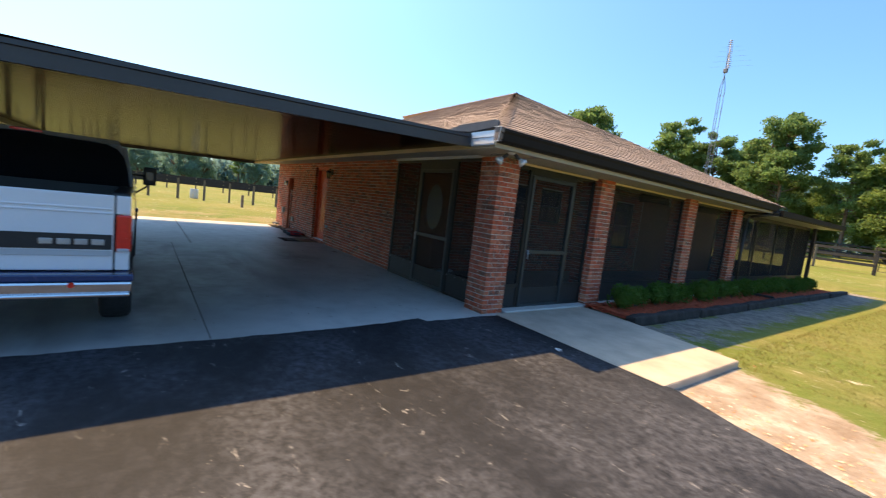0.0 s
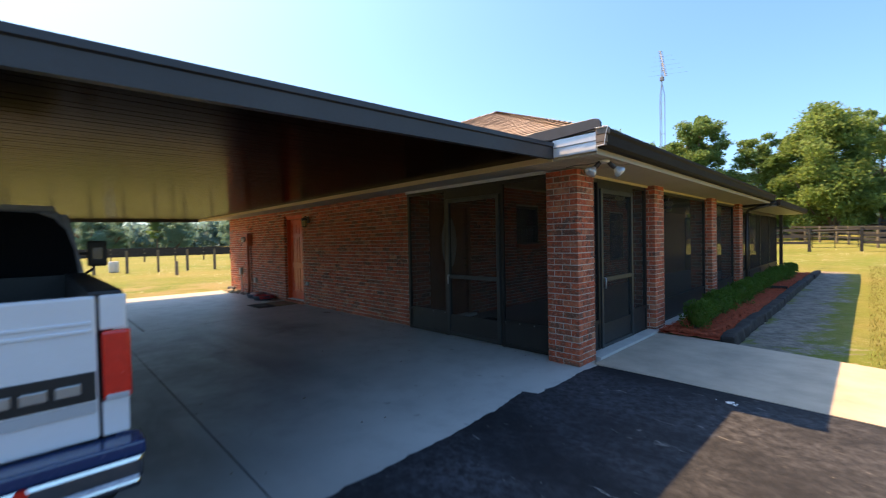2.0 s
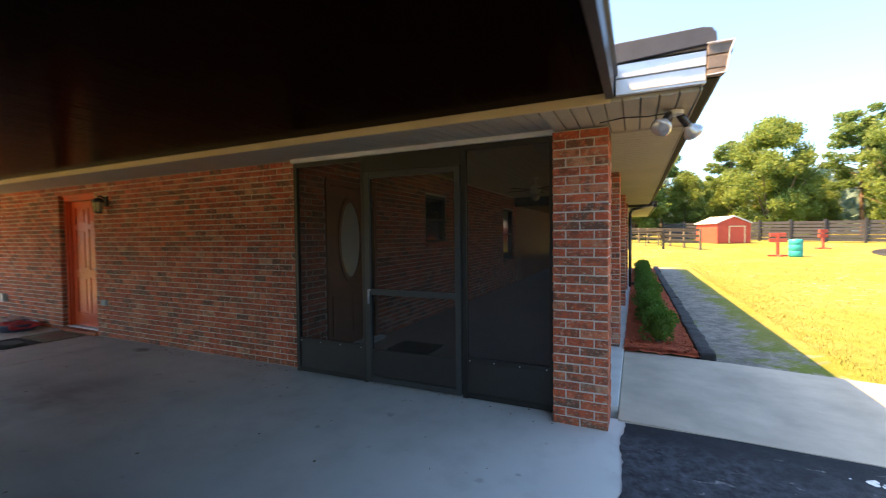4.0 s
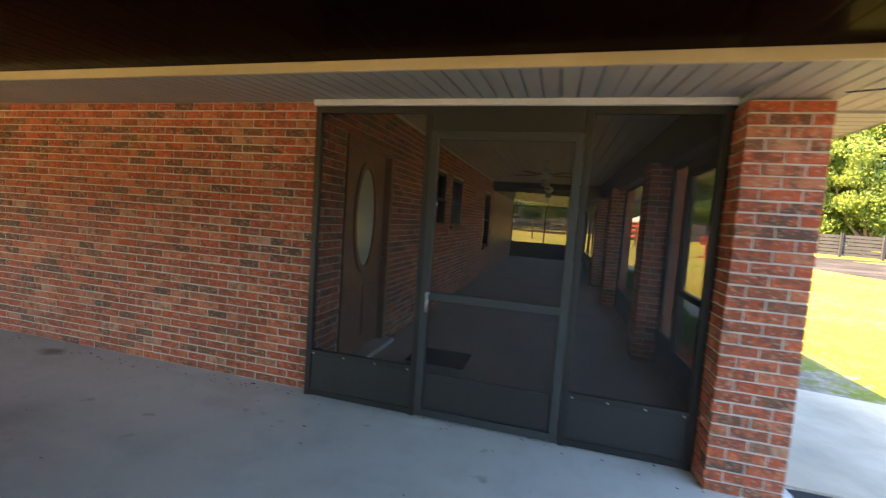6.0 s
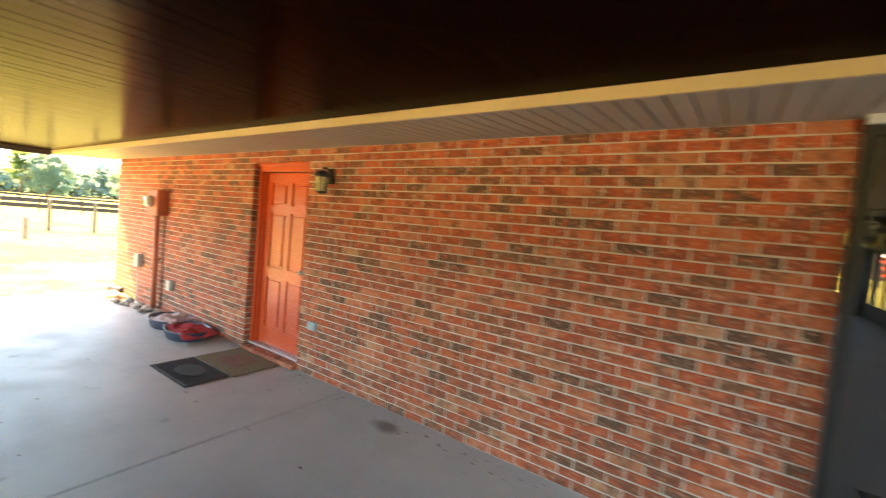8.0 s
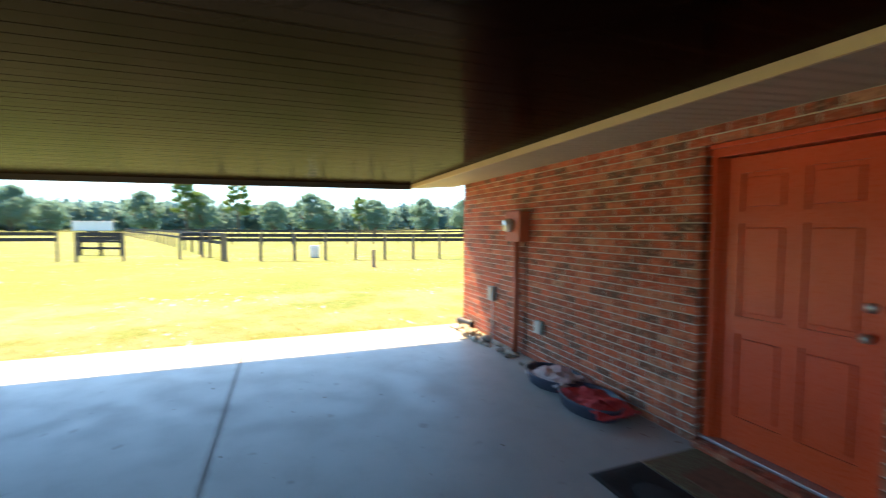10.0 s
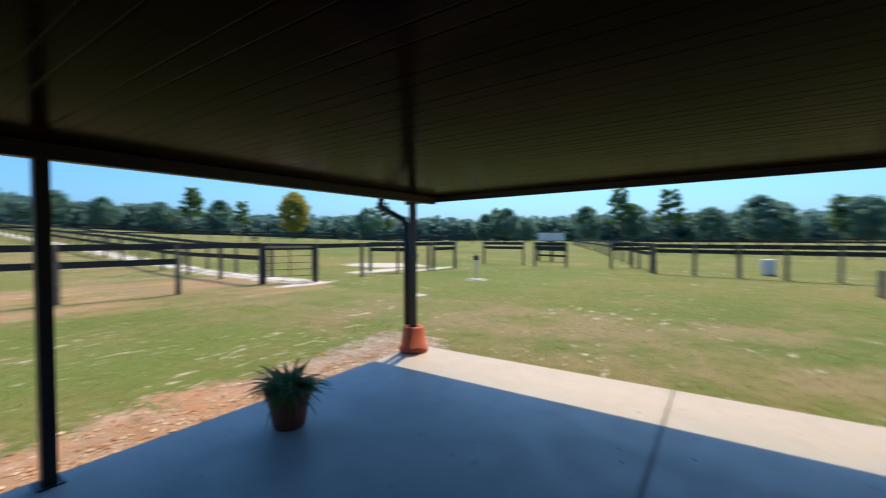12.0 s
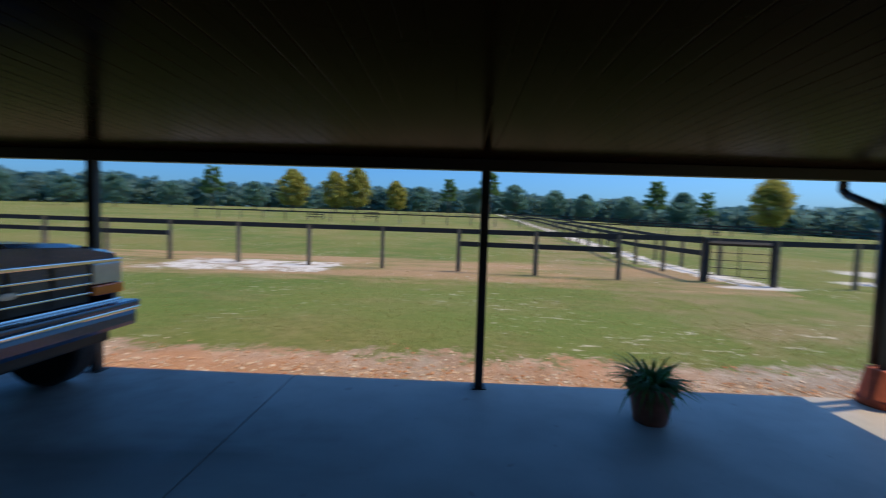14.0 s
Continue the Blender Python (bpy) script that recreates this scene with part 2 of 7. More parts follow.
def asphalt_paint():
    s = Shader("asphalt", 0.7, spec=0.18)
    big, mid, grit = s.noise(0.55, 4.0), s.noise(7.0, 5.0, 0.7), s.noise(210.0, 2.0)
    col = s.ramp(big, (0.3, (0.010, 0.0115, 0.015)), (0.7, (0.018, 0.020, 0.024)))
    col = s.mix(s.ramp(mid, (0.48, 0.0), (0.74, 0.4)), col, (0.055, 0.058, 0.068))
    # pale dusty wheel paths
    dust = s.ramp(s.noise(0.6, 4.0, 0.6, stretch=(0.7, 1.3, 1)), (0.42, 0.0), (0.62, 1.0))
    film = s.ramp(s.noise(14.0, 5.0, 0.75), (0.36, 0.0), (0.74, 0.8))
    col = s.mix(s.math('MULTIPLY', dust, film), col, (0.115, 0.122, 0.142))
    # short white scrapes
    scrape = s.math('MULTIPLY', s.ramp(s.noise(9.0, 5.0, 0.7, stretch=(0.6, 1.6, 1), distort=0.8), (0.63, 0.0), (0.70, 0.9)), s.ramp(s.noise(1.1, 3.0), (0.46, 0.0), (0.58, 1.0)))
    col = s.mix(scrape, col, (0.36, 0.355, 0.34))
    col = s.mix(s.ramp(grit, (0.52, 0.0), (0.72, 0.35)), col, (0.080, 0.080, 0.085))
    s.color(col)
    s.bump(s.math('ADD', grit, s.math('MULTIPLY', mid, 0.4)), 0.4, 0.006)
    return s.m


ASPHALT = asphalt_paint()


def ground_paint():
    """Mown pasture with worn, sandy patches; bare sand beside the slab, the drive and the planting bed."""
    s = Shader("pasture", 0.95, spec=0.15)
    x, y = s.axis(0), s.axis(1)
    big, mid, fine, tuft = s.noise(0.10, 4.0), s.noise(0.6, 5.0, 0.65), s.noise(5.0, 5.0, 0.7), s.noise(42.0, 3.0, 0.7)
    col = s.ramp(big, (0.36, (0.140, 0.195, 0.036)), (0.5, (0.205, 0.23, 0.050)), (0.64, (0.275, 0.245, 0.075)))
    col = s.mix(s.ramp(mid, (0.45, 0.0), (0.70, 0.6)), col, (0.34, 0.265, 0.125))
    col = s.mix(s.ramp(fine, (0.35, 0.55), (0.65, 0.0)), col, (0.11, 0.135, 0.02))
    col = s.mix(s.ramp(tuft, (0.40, 0.30), (0.60, 0.0)), col, (0.085, 0.10, 0.018))
    # sand
    wob = s.math('ADD', s.math('MULTIPLY', s.math('SUBTRACT', s.noise(1.1, 5.0, 0.7), 0.5), 2.2), s.math('MULTIPLY', s.math('SUBTRACT', s.noise(9.0, 4.0, 0.7), 0.5), 1.1))
    def near(axis, centre, half):
        d = s.math('ABSOLUTE', s.math('SUBTRACT', axis, centre))
        return s.math('MULTIPLY', s.math('SUBTRACT', half, s.math('ADD', d, wob)), 3.5, clamp=True)
    south = s.math('MULTIPLY', near(y, -6.75, 0.75), s.math('MULTIPLY', s.math('LESS_THAN', x, 0.6), s.math('GREATER_THAN', x, -13.2)), clamp=True)
    verge = s.math('MULTIPLY', near(s.math('ADD', y, s.math('MULTIPLY', x, 0.55)), 2.35, 1.15), s.math('GREATER_THAN', x, 1.6), clamp=True)
    path = s.math('MULTIPLY', near(x, 1.32, 0.56), s.math('MULTIPLY', s.math('GREATER_THAN', y, 1.0), s.math('LESS_THAN', y, 17.0)), clamp=True)
    bare = s.math('MAXIMUM', south, verge)
    hard = s.math('MULTIPLY', s.math('MULTIPLY', near(y, -16.8, 1.8), near(x, -0.8, 3.0)), 1.0, clamp=True)
    run = s.math('MULTIPLY', near(s.math('SUBTRACT', x, s.math('MULTIPLY', y, 0.05)), -16.9, 0.8), s.math('LESS_THAN', y, -15.0))
    spots = s.math('MAXIMUM', s.math('MULTIPLY', s.math('MAXIMUM', hard, run), s.ramp(s.noise(1.1, 5.0, 0.75), (0.40, 0.0), (0.5, 1.0))), s.math('MULTIPLY', s.ramp(s.noise(0.45, 5.0, 0.7), (0.65, 0.0), (0.70, 1.0)), s.ramp(s.noise(3.0, 4.0, 0.7), (0.40, 0.0), (0.60, 1.0))))
    bare = s.math('MAXIMUM', bare, s.math('MULTIPLY', spots, 0.8))
    # bleached sand round the gates, pads and fence corners
    pads = 0.0
    for cx, cy, rx, ry in ((-27.0, -20.0, 2.2, 3.2), (-22.0, -10.7, 0.55, 0.5), (-17.1, -10.0, 0.42, 0.3), (-17.4, -15.1, 1.4, 0.5), (-23.4, -17.2, 2.4, 0.9), (-25.5, -15.6, 2.6, 0.5)):
        ex, ey = s.math('MULTIPLY', s.math('SUBTRACT', x, cx), 1 / rx), s.math('MULTIPLY', s.math('SUBTRACT', y, cy), 1 / ry)
        r2 = s.math('ADD', s.math('MULTIPLY', ex, ex), s.math('MULTIPLY', ey, ey))
        pads = s.math('MAXIMUM', pads, s.math('MULTIPLY', s.math('SUBTRACT', s.math('SUBTRACT', 1.0, r2), s.math('MULTIPLY', wob, 0.8)), 1.8, clamp=True))
    sand = s.ramp(s.noise(2.6, 5.0, 0.7), (0.35, (0.27, 0.21, 0.15)), (0.52, (0.37, 0.31, 0.245)), (0.66, (0.50, 0.45, 0.38)))
    clay = s.mix(s.math('MULTIPLY', s.math('MULTIPLY', s.ramp(s.noise(0.5, 3.0), (0.30, 0.0), (0.55, 0.75)), south), s.math('MULTIPLY', s.math('ADD', x, 11.6), 0.45, clamp=True)), sand, (0.50, 0.27, 0.13))
    worn_patch = s.math('MULTIPLY', s.math('MULTIPLY', near(y, -17.5, 4.0), s.math('GREATER_THAN', x, -17.5)), s.ramp(s.noise(0.30, 5.0, 0.65, stretch=(0.6, 1.8, 1)), (0.38, 0.0), (0.55, 0.85)))
    col = s.mix(worn_patch, col, (0.40, 0.265, 0.145))
    dry = s.math('MULTIPLY', near(x, -14.6, 2.6), s.ramp(s.noise(0.5, 5.0, 0.65), (0.40, 0.0), (0.56, 0.7)))
    col = s.mix(dry, col, (0.29, 0.225, 0.115))
    speck = s.math('MULTIPLY', s.ramp(s.noise(5.5, 4.0, 0.7, stretch=(0.6, 1.4, 1)), (0.60, 0.0), (0.66, 0.85)), s.ramp(s.noise(0.28, 4.0, 0.6), (0.50, 0.0), (0.58, 1.0)))
    col = s.mix(speck, col, (0.70, 0.62, 0.50))
    green = s.math('MULTIPLY', near(y, -10.5, 3.2), s.ramp(s.noise(0.22, 4.0, 0.6, stretch=(0.5, 1.6, 1)), (0.42, 0.0), (0.6, 0.6)))
    col = s.mix(green, col, (0.15, 0.20, 0.035))
    col = s.mix(bare, col, clay)
    white = s.math('MULTIPLY', s.math('MAXIMUM', hard, run), s.ramp(s.noise(1.4, 5.0, 0.7), (0.42, 0.0), (0.52, 1.0)))
    col = s.mix(path, col, s.ramp(s.noise(6.0, 5.0, 0.7), (0.35, (0.15, 0.14, 0.12)), (0.65, (0.33, 0.30, 0.26))))
    s.color(s.mix(s.math('MAXIMUM', white, s.math('MULTIPLY', pads, 0.8)), col, (0.68, 0.64, 0.58)))
    s.bump(s.math('ADD', tuft, s.math('MULTIPLY', fine, 1.5)), 0.8, 0.03)
    return s.m


GROUND = ground_paint()


def shingle_paint():
    s = Shader("shingle", 0.95, spec=0.2)
    pick = s.node("ShaderNodeNewGeometry").outputs["Random Per Island"]
    col = s.ramp(pick, (0.0, (0.34, 0.265, 0.21)), (0.35, (0.375, 0.30, 0.24)), (0.7, (0.41, 0.335, 0.275)), (1.0, (0.355, 0.28, 0.225)))
    col = s.mix(s.ramp(s.noise(0.7, 4.0), (0.35, 0.0), (0.7, 0.4)), col, (0.24, 0.195, 0.165))
    g = s.noise(160.0, 2.0)
    s.color(s.mix(s.math('MULTIPLY', g, 0.35), col, (0.16, 0.13, 0.11)))
    s.bump(g, 0.6, 0.004)
    return s.m


SHINGLE = shingle_paint()
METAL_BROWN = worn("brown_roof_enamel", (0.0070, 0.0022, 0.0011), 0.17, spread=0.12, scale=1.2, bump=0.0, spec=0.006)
FASCIA = worn("dark_fascia_enamel", (0.040, 0.043, 0.05), 0.42, spread=0.15, scale=2.0, bump=0.05)
SOFFIT = worn("tan_vinyl_soffit", (0.41, 0.385, 0.305), 0.55, spread=0.08, scale=1.5, bump=0.05)
CREAM = worn("cream_trim_paint", (0.66, 0.54, 0.32), 0.55, spread=0.10, scale=2.0, bump=0.08)
WHITE_METAL = worn("bare_white_flashing", (0.70, 0.72, 0.74), 0.38, 0.2, spread=0.1, scale=4.0, bump=0.05)
GUTTER = worn("dark_gutter_enamel", (0.016, 0.014, 0.013), 0.6, spread=0.15, scale=5.0, bump=0.05, spec=0.15)
FLASHING = worn("grey_flashing", (0.055, 0.057, 0.064), 0.5, spread=0.2, scale=5.0, bump=0.1)
FENCE_POST = worn("weathered_fence_post", (0.16, 0.135, 0.095), 0.9, spread=0.3, scale=5.0, bump=0.4, fine=60.0)
OLD_WOOD = worn("weathered_wood", (0.20, 0.165, 0.135), 0.9, spread=0.35, scale=8.0, bump=0.5, fine=70.0)
FRAME_GREEN = worn("dark_green_frame", (0.010, 0.012, 0.012), 0.45, spread=0.12, scale=4.0, bump=0.05)
PANEL_DARK = worn("dark_kick_panel", (0.016, 0.018, 0.019), 0.5, spread=0.15, scale=4.0, bump=0.05)
POST_BROWN = worn("dark_post_enamel", (0.028, 0.025, 0.023), 0.45, spread=0.15, scale=5.0, bump=0.05)
DOOR_RED = worn("orange_red_door_paint", (0.62, 0.078, 0.017), 0.30, spread=0.10, scale=2.0, bump=0.03, spec=0.5)
WOOD_BROWN = worn("brown_door_stain", (0.26, 0.105, 0.05), 0.45, spread=0.25, scale=5.0, bump=0.1)
CHROME = worn("chrome", (0.72, 0.73, 0.75), 0.12, 1.0, spread=0.05, scale=8.0, bump=0.0)
ALUMINIUM = worn("dull_aluminium", (0.45, 0.46, 0.48), 0.4, 0.9, spread=0.1, scale=8.0, bump=0.03)
BLACK = worn("black_plastic", (0.016, 0.016, 0.017), 0.5, spread=0.2, scale=9.0, bump=0.05)
RUBBER = worn("tyre_rubber", (0.018, 0.018, 0.018), 0.85, spread=0.2, scale=12.0, bump=0.3)
FENCE = worn("black_fence_paint", (0.022, 0.021, 0.021), 0.75, spread=0.35, scale=4.0, bump=0.3, fine=50.0)
TERRACOTTA = worn("terracotta", (0.52, 0.125, 0.045), 0.8, spread=0.2, scale=9.0, bump=0.15)
POT_BROWN = worn("brown_glazed_pot", (0.22, 0.085, 0.042), 0.55, spread=0.3, scale=9.0, bump=0.15)
SHED_RED = worn("red_shed_paint", (0.52, 0.075, 0.045), 0.7, spread=0.12, scale=1.5, bump=0.1)
WHITE = worn("white_paint", (0.74, 0.74, 0.72), 0.5, spread=0.08, scale=3.0, bump=0.05)
BARK = worn("bark", (0.16, 0.12, 0.09), 0.95, spread=0.35, scale=3.0, bump=0.7, fine=25.0)
PORCH_FLOOR = worn("porch_carpet", (0.34, 0.305, 0.27), 0.95, spread=0.15, scale=1.0, bump=0.4, fine=200.0)
PORCH_CEIL = worn("porch_ceiling_paint", (0.60, 0.56, 0.45), 0.8, spread=0.08, scale=1.0, bump=0.05)
GALV = worn("galvanised_steel", (0.50, 0.52, 0.54), 0.45, 0.8, spread=0.15, scale=6.0, bump=0.05)


def mesh_screen():
    s = Shader("insect_screen", 0.8)
    s.color((0.014, 0.014, 0.0135))
    clear = s.node("ShaderNodeBsdfTransparent")
    blend = s.node("ShaderNodeMixShader")
    blend.inputs[0].default_value = 0.37
    s.t.links.new(clear.outputs[0], blend.inputs[1])
    s.t.links.new(s.b.outputs[0], blend.inputs[2])
    s.t.links.new(blend.outputs[0], s.t.nodes["Material Output"].inputs["Surface"])
    return s.m


SCREEN = mesh_screen()


def glass_paint(name, c, rough=0.03):
    s = Shader(name, rough, spec=0.8)
    s.color(c)
    return s.m


DARK_GLASS = glass_paint("dark_window_glass", (0.008, 0.009, 0.011))
OVAL_GLASS = glass_paint("pale_leaded_glass", (0.48, 0.50, 0.47), 0.12)


def leaf_paint(name, *cols, trans=0.25):
    s = Shader(name, 0.6, spec=0.3)
    pick = s.node("ShaderNodeNewGeometry").outputs["Random Per Island"]
    n = len(cols)
    s.color(s.mix(s.math('MULTIPLY', s.noise(0.35, 2.0), 0.35), s.ramp(pick, *[(i / max(1, n - 1), c) for i, c in enumerate(cols)]), tuple(v * 0.55 for v in cols[0])))
    tr = s.node("ShaderNodeBsdfTranslucent")
    tr.inputs[0].default_value = (*[min(1, v * 1.6) for v in cols[n // 2]], 1)
    blend = s.node("ShaderNodeMixShader")
    blend.inputs[0].default_value = trans
    s.t.links.new(s.b.outputs[0], blend.inputs[1])
    s.t.links.new(tr.outputs[0], blend.inputs[2])
    s.t.links.new(blend.outputs[0], s.t.nodes["Material Output"].inputs["Surface"])
    return s.m


LEAF_OAK = leaf_paint("oak_leaves", (0.115, 0.18, 0.050), (0.165, 0.24, 0.066), (0.23, 0.30, 0.085), trans=0.5)
LEAF_PINE = leaf_paint("pine_needles", (0.10, 0.17, 0.055), (0.14, 0.22, 0.07), (0.195, 0.27, 0.09), trans=0.5)
LEAF_GOLD = leaf_paint("yellowing_leaves", (0.20, 0.25, 0.05), (0.36, 0.34, 0.06), (0.16, 0.23, 0.06), trans=0.45)
# blue distance haze is mixed into these field tree leaves
LEAF_FIELD_HAZE = leaf_paint("haze_blue_field_leaves", (0.11, 0.195, 0.165), (0.15, 0.245, 0.20), (0.19, 0.285, 0.21), trans=0.5)
LEAF_BUSH = leaf_paint("shrub_leaves", (0.045, 0.11, 0.014), (0.075, 0.16, 0.020), (0.12, 0.21, 0.032), trans=0.35)
LEAF_FERN = leaf_paint("fern_leaves", (0.06, 0.13, 0.03), (0.10, 0.19, 0.05), (0.16, 0.25, 0.08), trans=0.4)

# ---- the ground ----
def rise(x, y):
    """How the pasture climbs away from the house."""
    north = min(max(0.0, y - 14) * 0.0235, 1.5)
    w = min(1.0, max(0.0, (x + 150) / 130))
    south = min(max(0.0, -y - 24) * 0.040, 7.0) * w * w * (3 - 2 * w)
    far = math.hypot(x, y)
    roll = 0.05 * noise.noise((x * 0.08, y * 0.08, 0)) * min(1, max(0, far - 20) / 30)
    return -0.07 + north + south + roll


def ground_sheet():
    steps = [0]
    d = 1.0
    while steps[-1] < 1800:
        steps.append(steps[-1] + d)
        d = d if steps[-1] < 30 else d * 1.12
    axis = [-s for s in steps[:0:-1]] + steps
    n = len(axis)
    verts = [(x, y, rise(x, y)) for y in axis for x in axis]
    faces = [(j * n + i, j * n + i + 1, (j + 1) * n + i + 1, (j + 1) * n + i) for j in range(n - 1) for i in range(n - 1)]
    me = bpy.data.meshes.new("ground")
    me.from_pydata(verts, [], faces)
    me.materials.append(GROUND)
    for p in me.polygons:
        p.use_smooth = True
    tagged(new("ground", me), "sunlit mown pasture grass with sandy bare patches", "ground", kind="structure")


ground_sheet()

SLAB_X0, SLAB_X1, SLAB_Y0, SLAB_Y1 = -12.45, 0.17, -6.36, 0.27


TIMBER_DIRT = worn("joint_dirt", (0.07, 0.06, 0.05), 0.95, spread=0.3, scale=6.0, bump=0.3)


def carport_floor():
    floor = thing("floor", (0, 0, 0), "grey concrete carport slab with dark tyre stains and joints", "floor", kind="structure")
    part("slab_base", boxes(((SLAB_X0 + 0.02, SLAB_Y0 + 0.02, -0.12), (SLAB_X1 - 0.02, SLAB_Y1 - 0.01, -0.014))), TIMBER_DIRT, floor)
    for x0, x1, joint in ((SLAB_X0, -6.46, -3.03), (-6.46, SLAB_X1, -3.40)):
        for y0, y1 in ((SLAB_Y0, joint), (joint, SLAB_Y1)):
            g = 0.005
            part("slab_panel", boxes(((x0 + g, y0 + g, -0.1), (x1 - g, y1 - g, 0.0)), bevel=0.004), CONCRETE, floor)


carport_floor()


def asphalt_drive():
    rng = random.Random(3)
    edge = []
    y = 0.2
    while y > -9:
        bite = -0.15 * math.exp((y + 1.05) / 0.55) if y < -1.05 else 0.0
        edge.append((0.10 + bite + 0.03 * noise.noise((0, y * 2.6, 3)) + 0.018 * noise.noise((5, y * 9, 3)) + 0.008 * rng.uniform(-1, 1), y))
        y -= 0.05
    outline = edge + [(0.1, -9.2), (26, -9.2), (26, -6.5), (16, -2.6), (9, -1.25), (5.2, -0.55), (3.9, -0.27), (3.2, -0.08), (2.64, 0.16), (1.4, 0.2)]
    bm = bmesh.new()
    prism(bm, outline, 2, -0.10, 0.006)
    bmesh.ops.triangulate(bm, faces=bm.faces[:])
    solid("drive", bm, ASPHALT, "weathered black asphalt drive with pale scuffs", "driveway", "structure")
    # the bend of the drive beyond the lawn
    bm = bmesh.new()
    left, right = [], []
    for i in range(49):
        a = 2 * math.pi * i / 48
        for rx, ry, cy, row in ((11.4, 11.0, 24.5, left), (4.6, 1.5, 32.2, right)):
            p = Vector((23.0 + rx * math.cos(a), cy + ry * math.sin(a), 0))
            row.append(bm.verts.new((p.x, p.y, rise(p.x, p.y) + 0.03)))
    for i in range(48):
        bm.faces.new((left[i], left[i + 1], right[i + 1], right[i]))
    out = bmesh.ops.extrude_face_region(bm, geom=bm.faces[:])
    for v in out["geom"]:
        if isinstance(v, bmesh.types.BMVert):
            v.co.z -= 0.08
    bmesh.ops.recalc_face_normals(bm, faces=bm.faces[:])
    solid("drive_bend", bm, ASPHALT, "grey asphalt bend of the drive across the lawn", "driveway", "structure")


asphalt_drive()


# tan base: the sun's warm tint is put into the walk's own colour
WALK_CONCRETE = worn("sun_tan_concrete", (0.47, 0.405, 0.315), 0.8, spread=0.22, scale=2.2, bump=0.3, fine=120.0)


def walkway():
    w = thing("pavement", (0, 0, 0), "pale concrete entry walk before the screened porch", "walkway", kind="structure")
    bm = bmesh.new()
    prism(bm, [(0.056, 0.225), (2.54, 0.11), (2.53, 1.98), (1.0, 2.25), (0.056, 2.37)], 2, -0.13, 0.012)
    bmesh.ops.bevel(bm, geom=[e for e in bm.edges if all(v.co.z > 0 for v in e.verts)], offset=0.008, segments=2, affect='EDGES')
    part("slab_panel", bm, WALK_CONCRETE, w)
    part("porch_kerb", boxes(((-0.125, 0.43, -0.13), (0.052, 15.6, 0.035)), bevel=0.008), CONCRETE, w)


walkway()

# ---- masonry: mortar backs here, bricks at the end of the file ----
SOFFIT_Z, WALL_TOP = 2.235, 2.302
WALL_Y, WALL_X0, WALL_X1 = 0.25, -12.43, -3.18
DOOR_X0, DOOR_X1, DOOR_TOP = -8.245, -7.23, 2.17
PORCH_DOOR = (0.68, 1.74, 2.16)
PORCH_WINDOWS = ((3.30, 4.18, 1.33, 2.2), (4.55, 5.40, 1.33, 2.2), (8.05, 9.05, 0.76, 2.2))
PILLARS = ((-0.4, 0.0), (-0.4, 2.41), (-0.4, 5.71), (-0.4, 8.35))
JB = 0.007


def wall_south():
    y0, y1 = WALL_Y + JB, WALL_Y + 0.22
    bm = boxes(((WALL_X0 + JB, y0, -0.1), (DOOR_X0 - JB, y1, 2.6)), ((DOOR_X1 + JB, y0, -0.1), (WALL_X1 - JB, y1, 2.6)),
               ((DOOR_X0 - JB, y0, DOOR_TOP + 0.01), (DOOR_X1 + JB, y1, 2.6)))
    return solid("wall_south", bm, MORTAR, "red and brown brick house wall under the carport", "wall", "structure")


WALL_SOUTH = wall_south()


def wall_west():
    bm = boxes(((WALL_X0 + JB, WALL_Y + 0.22, -0.1), (WALL_X0 + 0.22, 9.6, 2.6)))
    return solid("wall_west", bm, MORTAR, "red brick end wall of the house", "wall", "structure")


WALL_WEST = wall_west()


def wall_porch():
    """The house wall inside the screened porch, with its door and windows cut through."""
    x0, x1 = WALL_X1 - 0.22, WALL_X1 - JB
    holes = sorted([(PORCH_DOOR[0], PORCH_DOOR[1], 0.0, PORCH_DOOR[2])] + list(PORCH_WINDOWS))
    bm, y = bmesh.new(), WALL_Y + 0.22
    for a, b, lo, hi in holes:
        box(bm, (x0, y, -0.1), (x1, a, 2.65))
        box(bm, (x0, a, hi), (x1, b, 2.65))
        if lo > 0:
            box(bm, (x0, a, -0.1), (x1, b, lo))
        y = b
    box(bm, (x0, y, -0.1), (x1, 9.6, 2.65))
    solid("wall_porch", bm, MORTAR, "red brick wall inside the screened porch", "wall", "structure")
    solid("wall_inner", boxes(((WALL_X0 + 0.3, 0.9, -0.1), (WALL_X1 - 0.6, 9.3, 2.6))), WOOD_BROWN, "brown closed core of the house behind its walls", "wall", "structure")


wall_porch()


def plank_ceiling(name, x0, x1, y0, y1, z, material, label, along_y=True, step=0.1, kind="structure", climb=0.0):
    """Narrow boards with a groove between them."""
    bm = bmesh.new()
    a, b = (x0, x1) if along_y else (y0, y1)
    n = max(1, round((b - a) / step))
    w = (b - a) / n
    for i in range(n):
        lo, hi = a + i * w, a + (i + 1) * w
        rows = [(lo, z + 0.016), (lo + 0.004, z + 0.016), (lo + 0.012, z), (hi, z), (hi, z + 0.03), (lo, z + 0.03)]
        prism(bm, rows, 1 if along_y else 0, y0 if along_y else x0, y1 if along_y else x1)
    for v in bm.verts:
        v.co.z += climb * (v.co.y - y0) / (y1 - y0)
    return solid(name, bm, material, label, "soffit", kind)


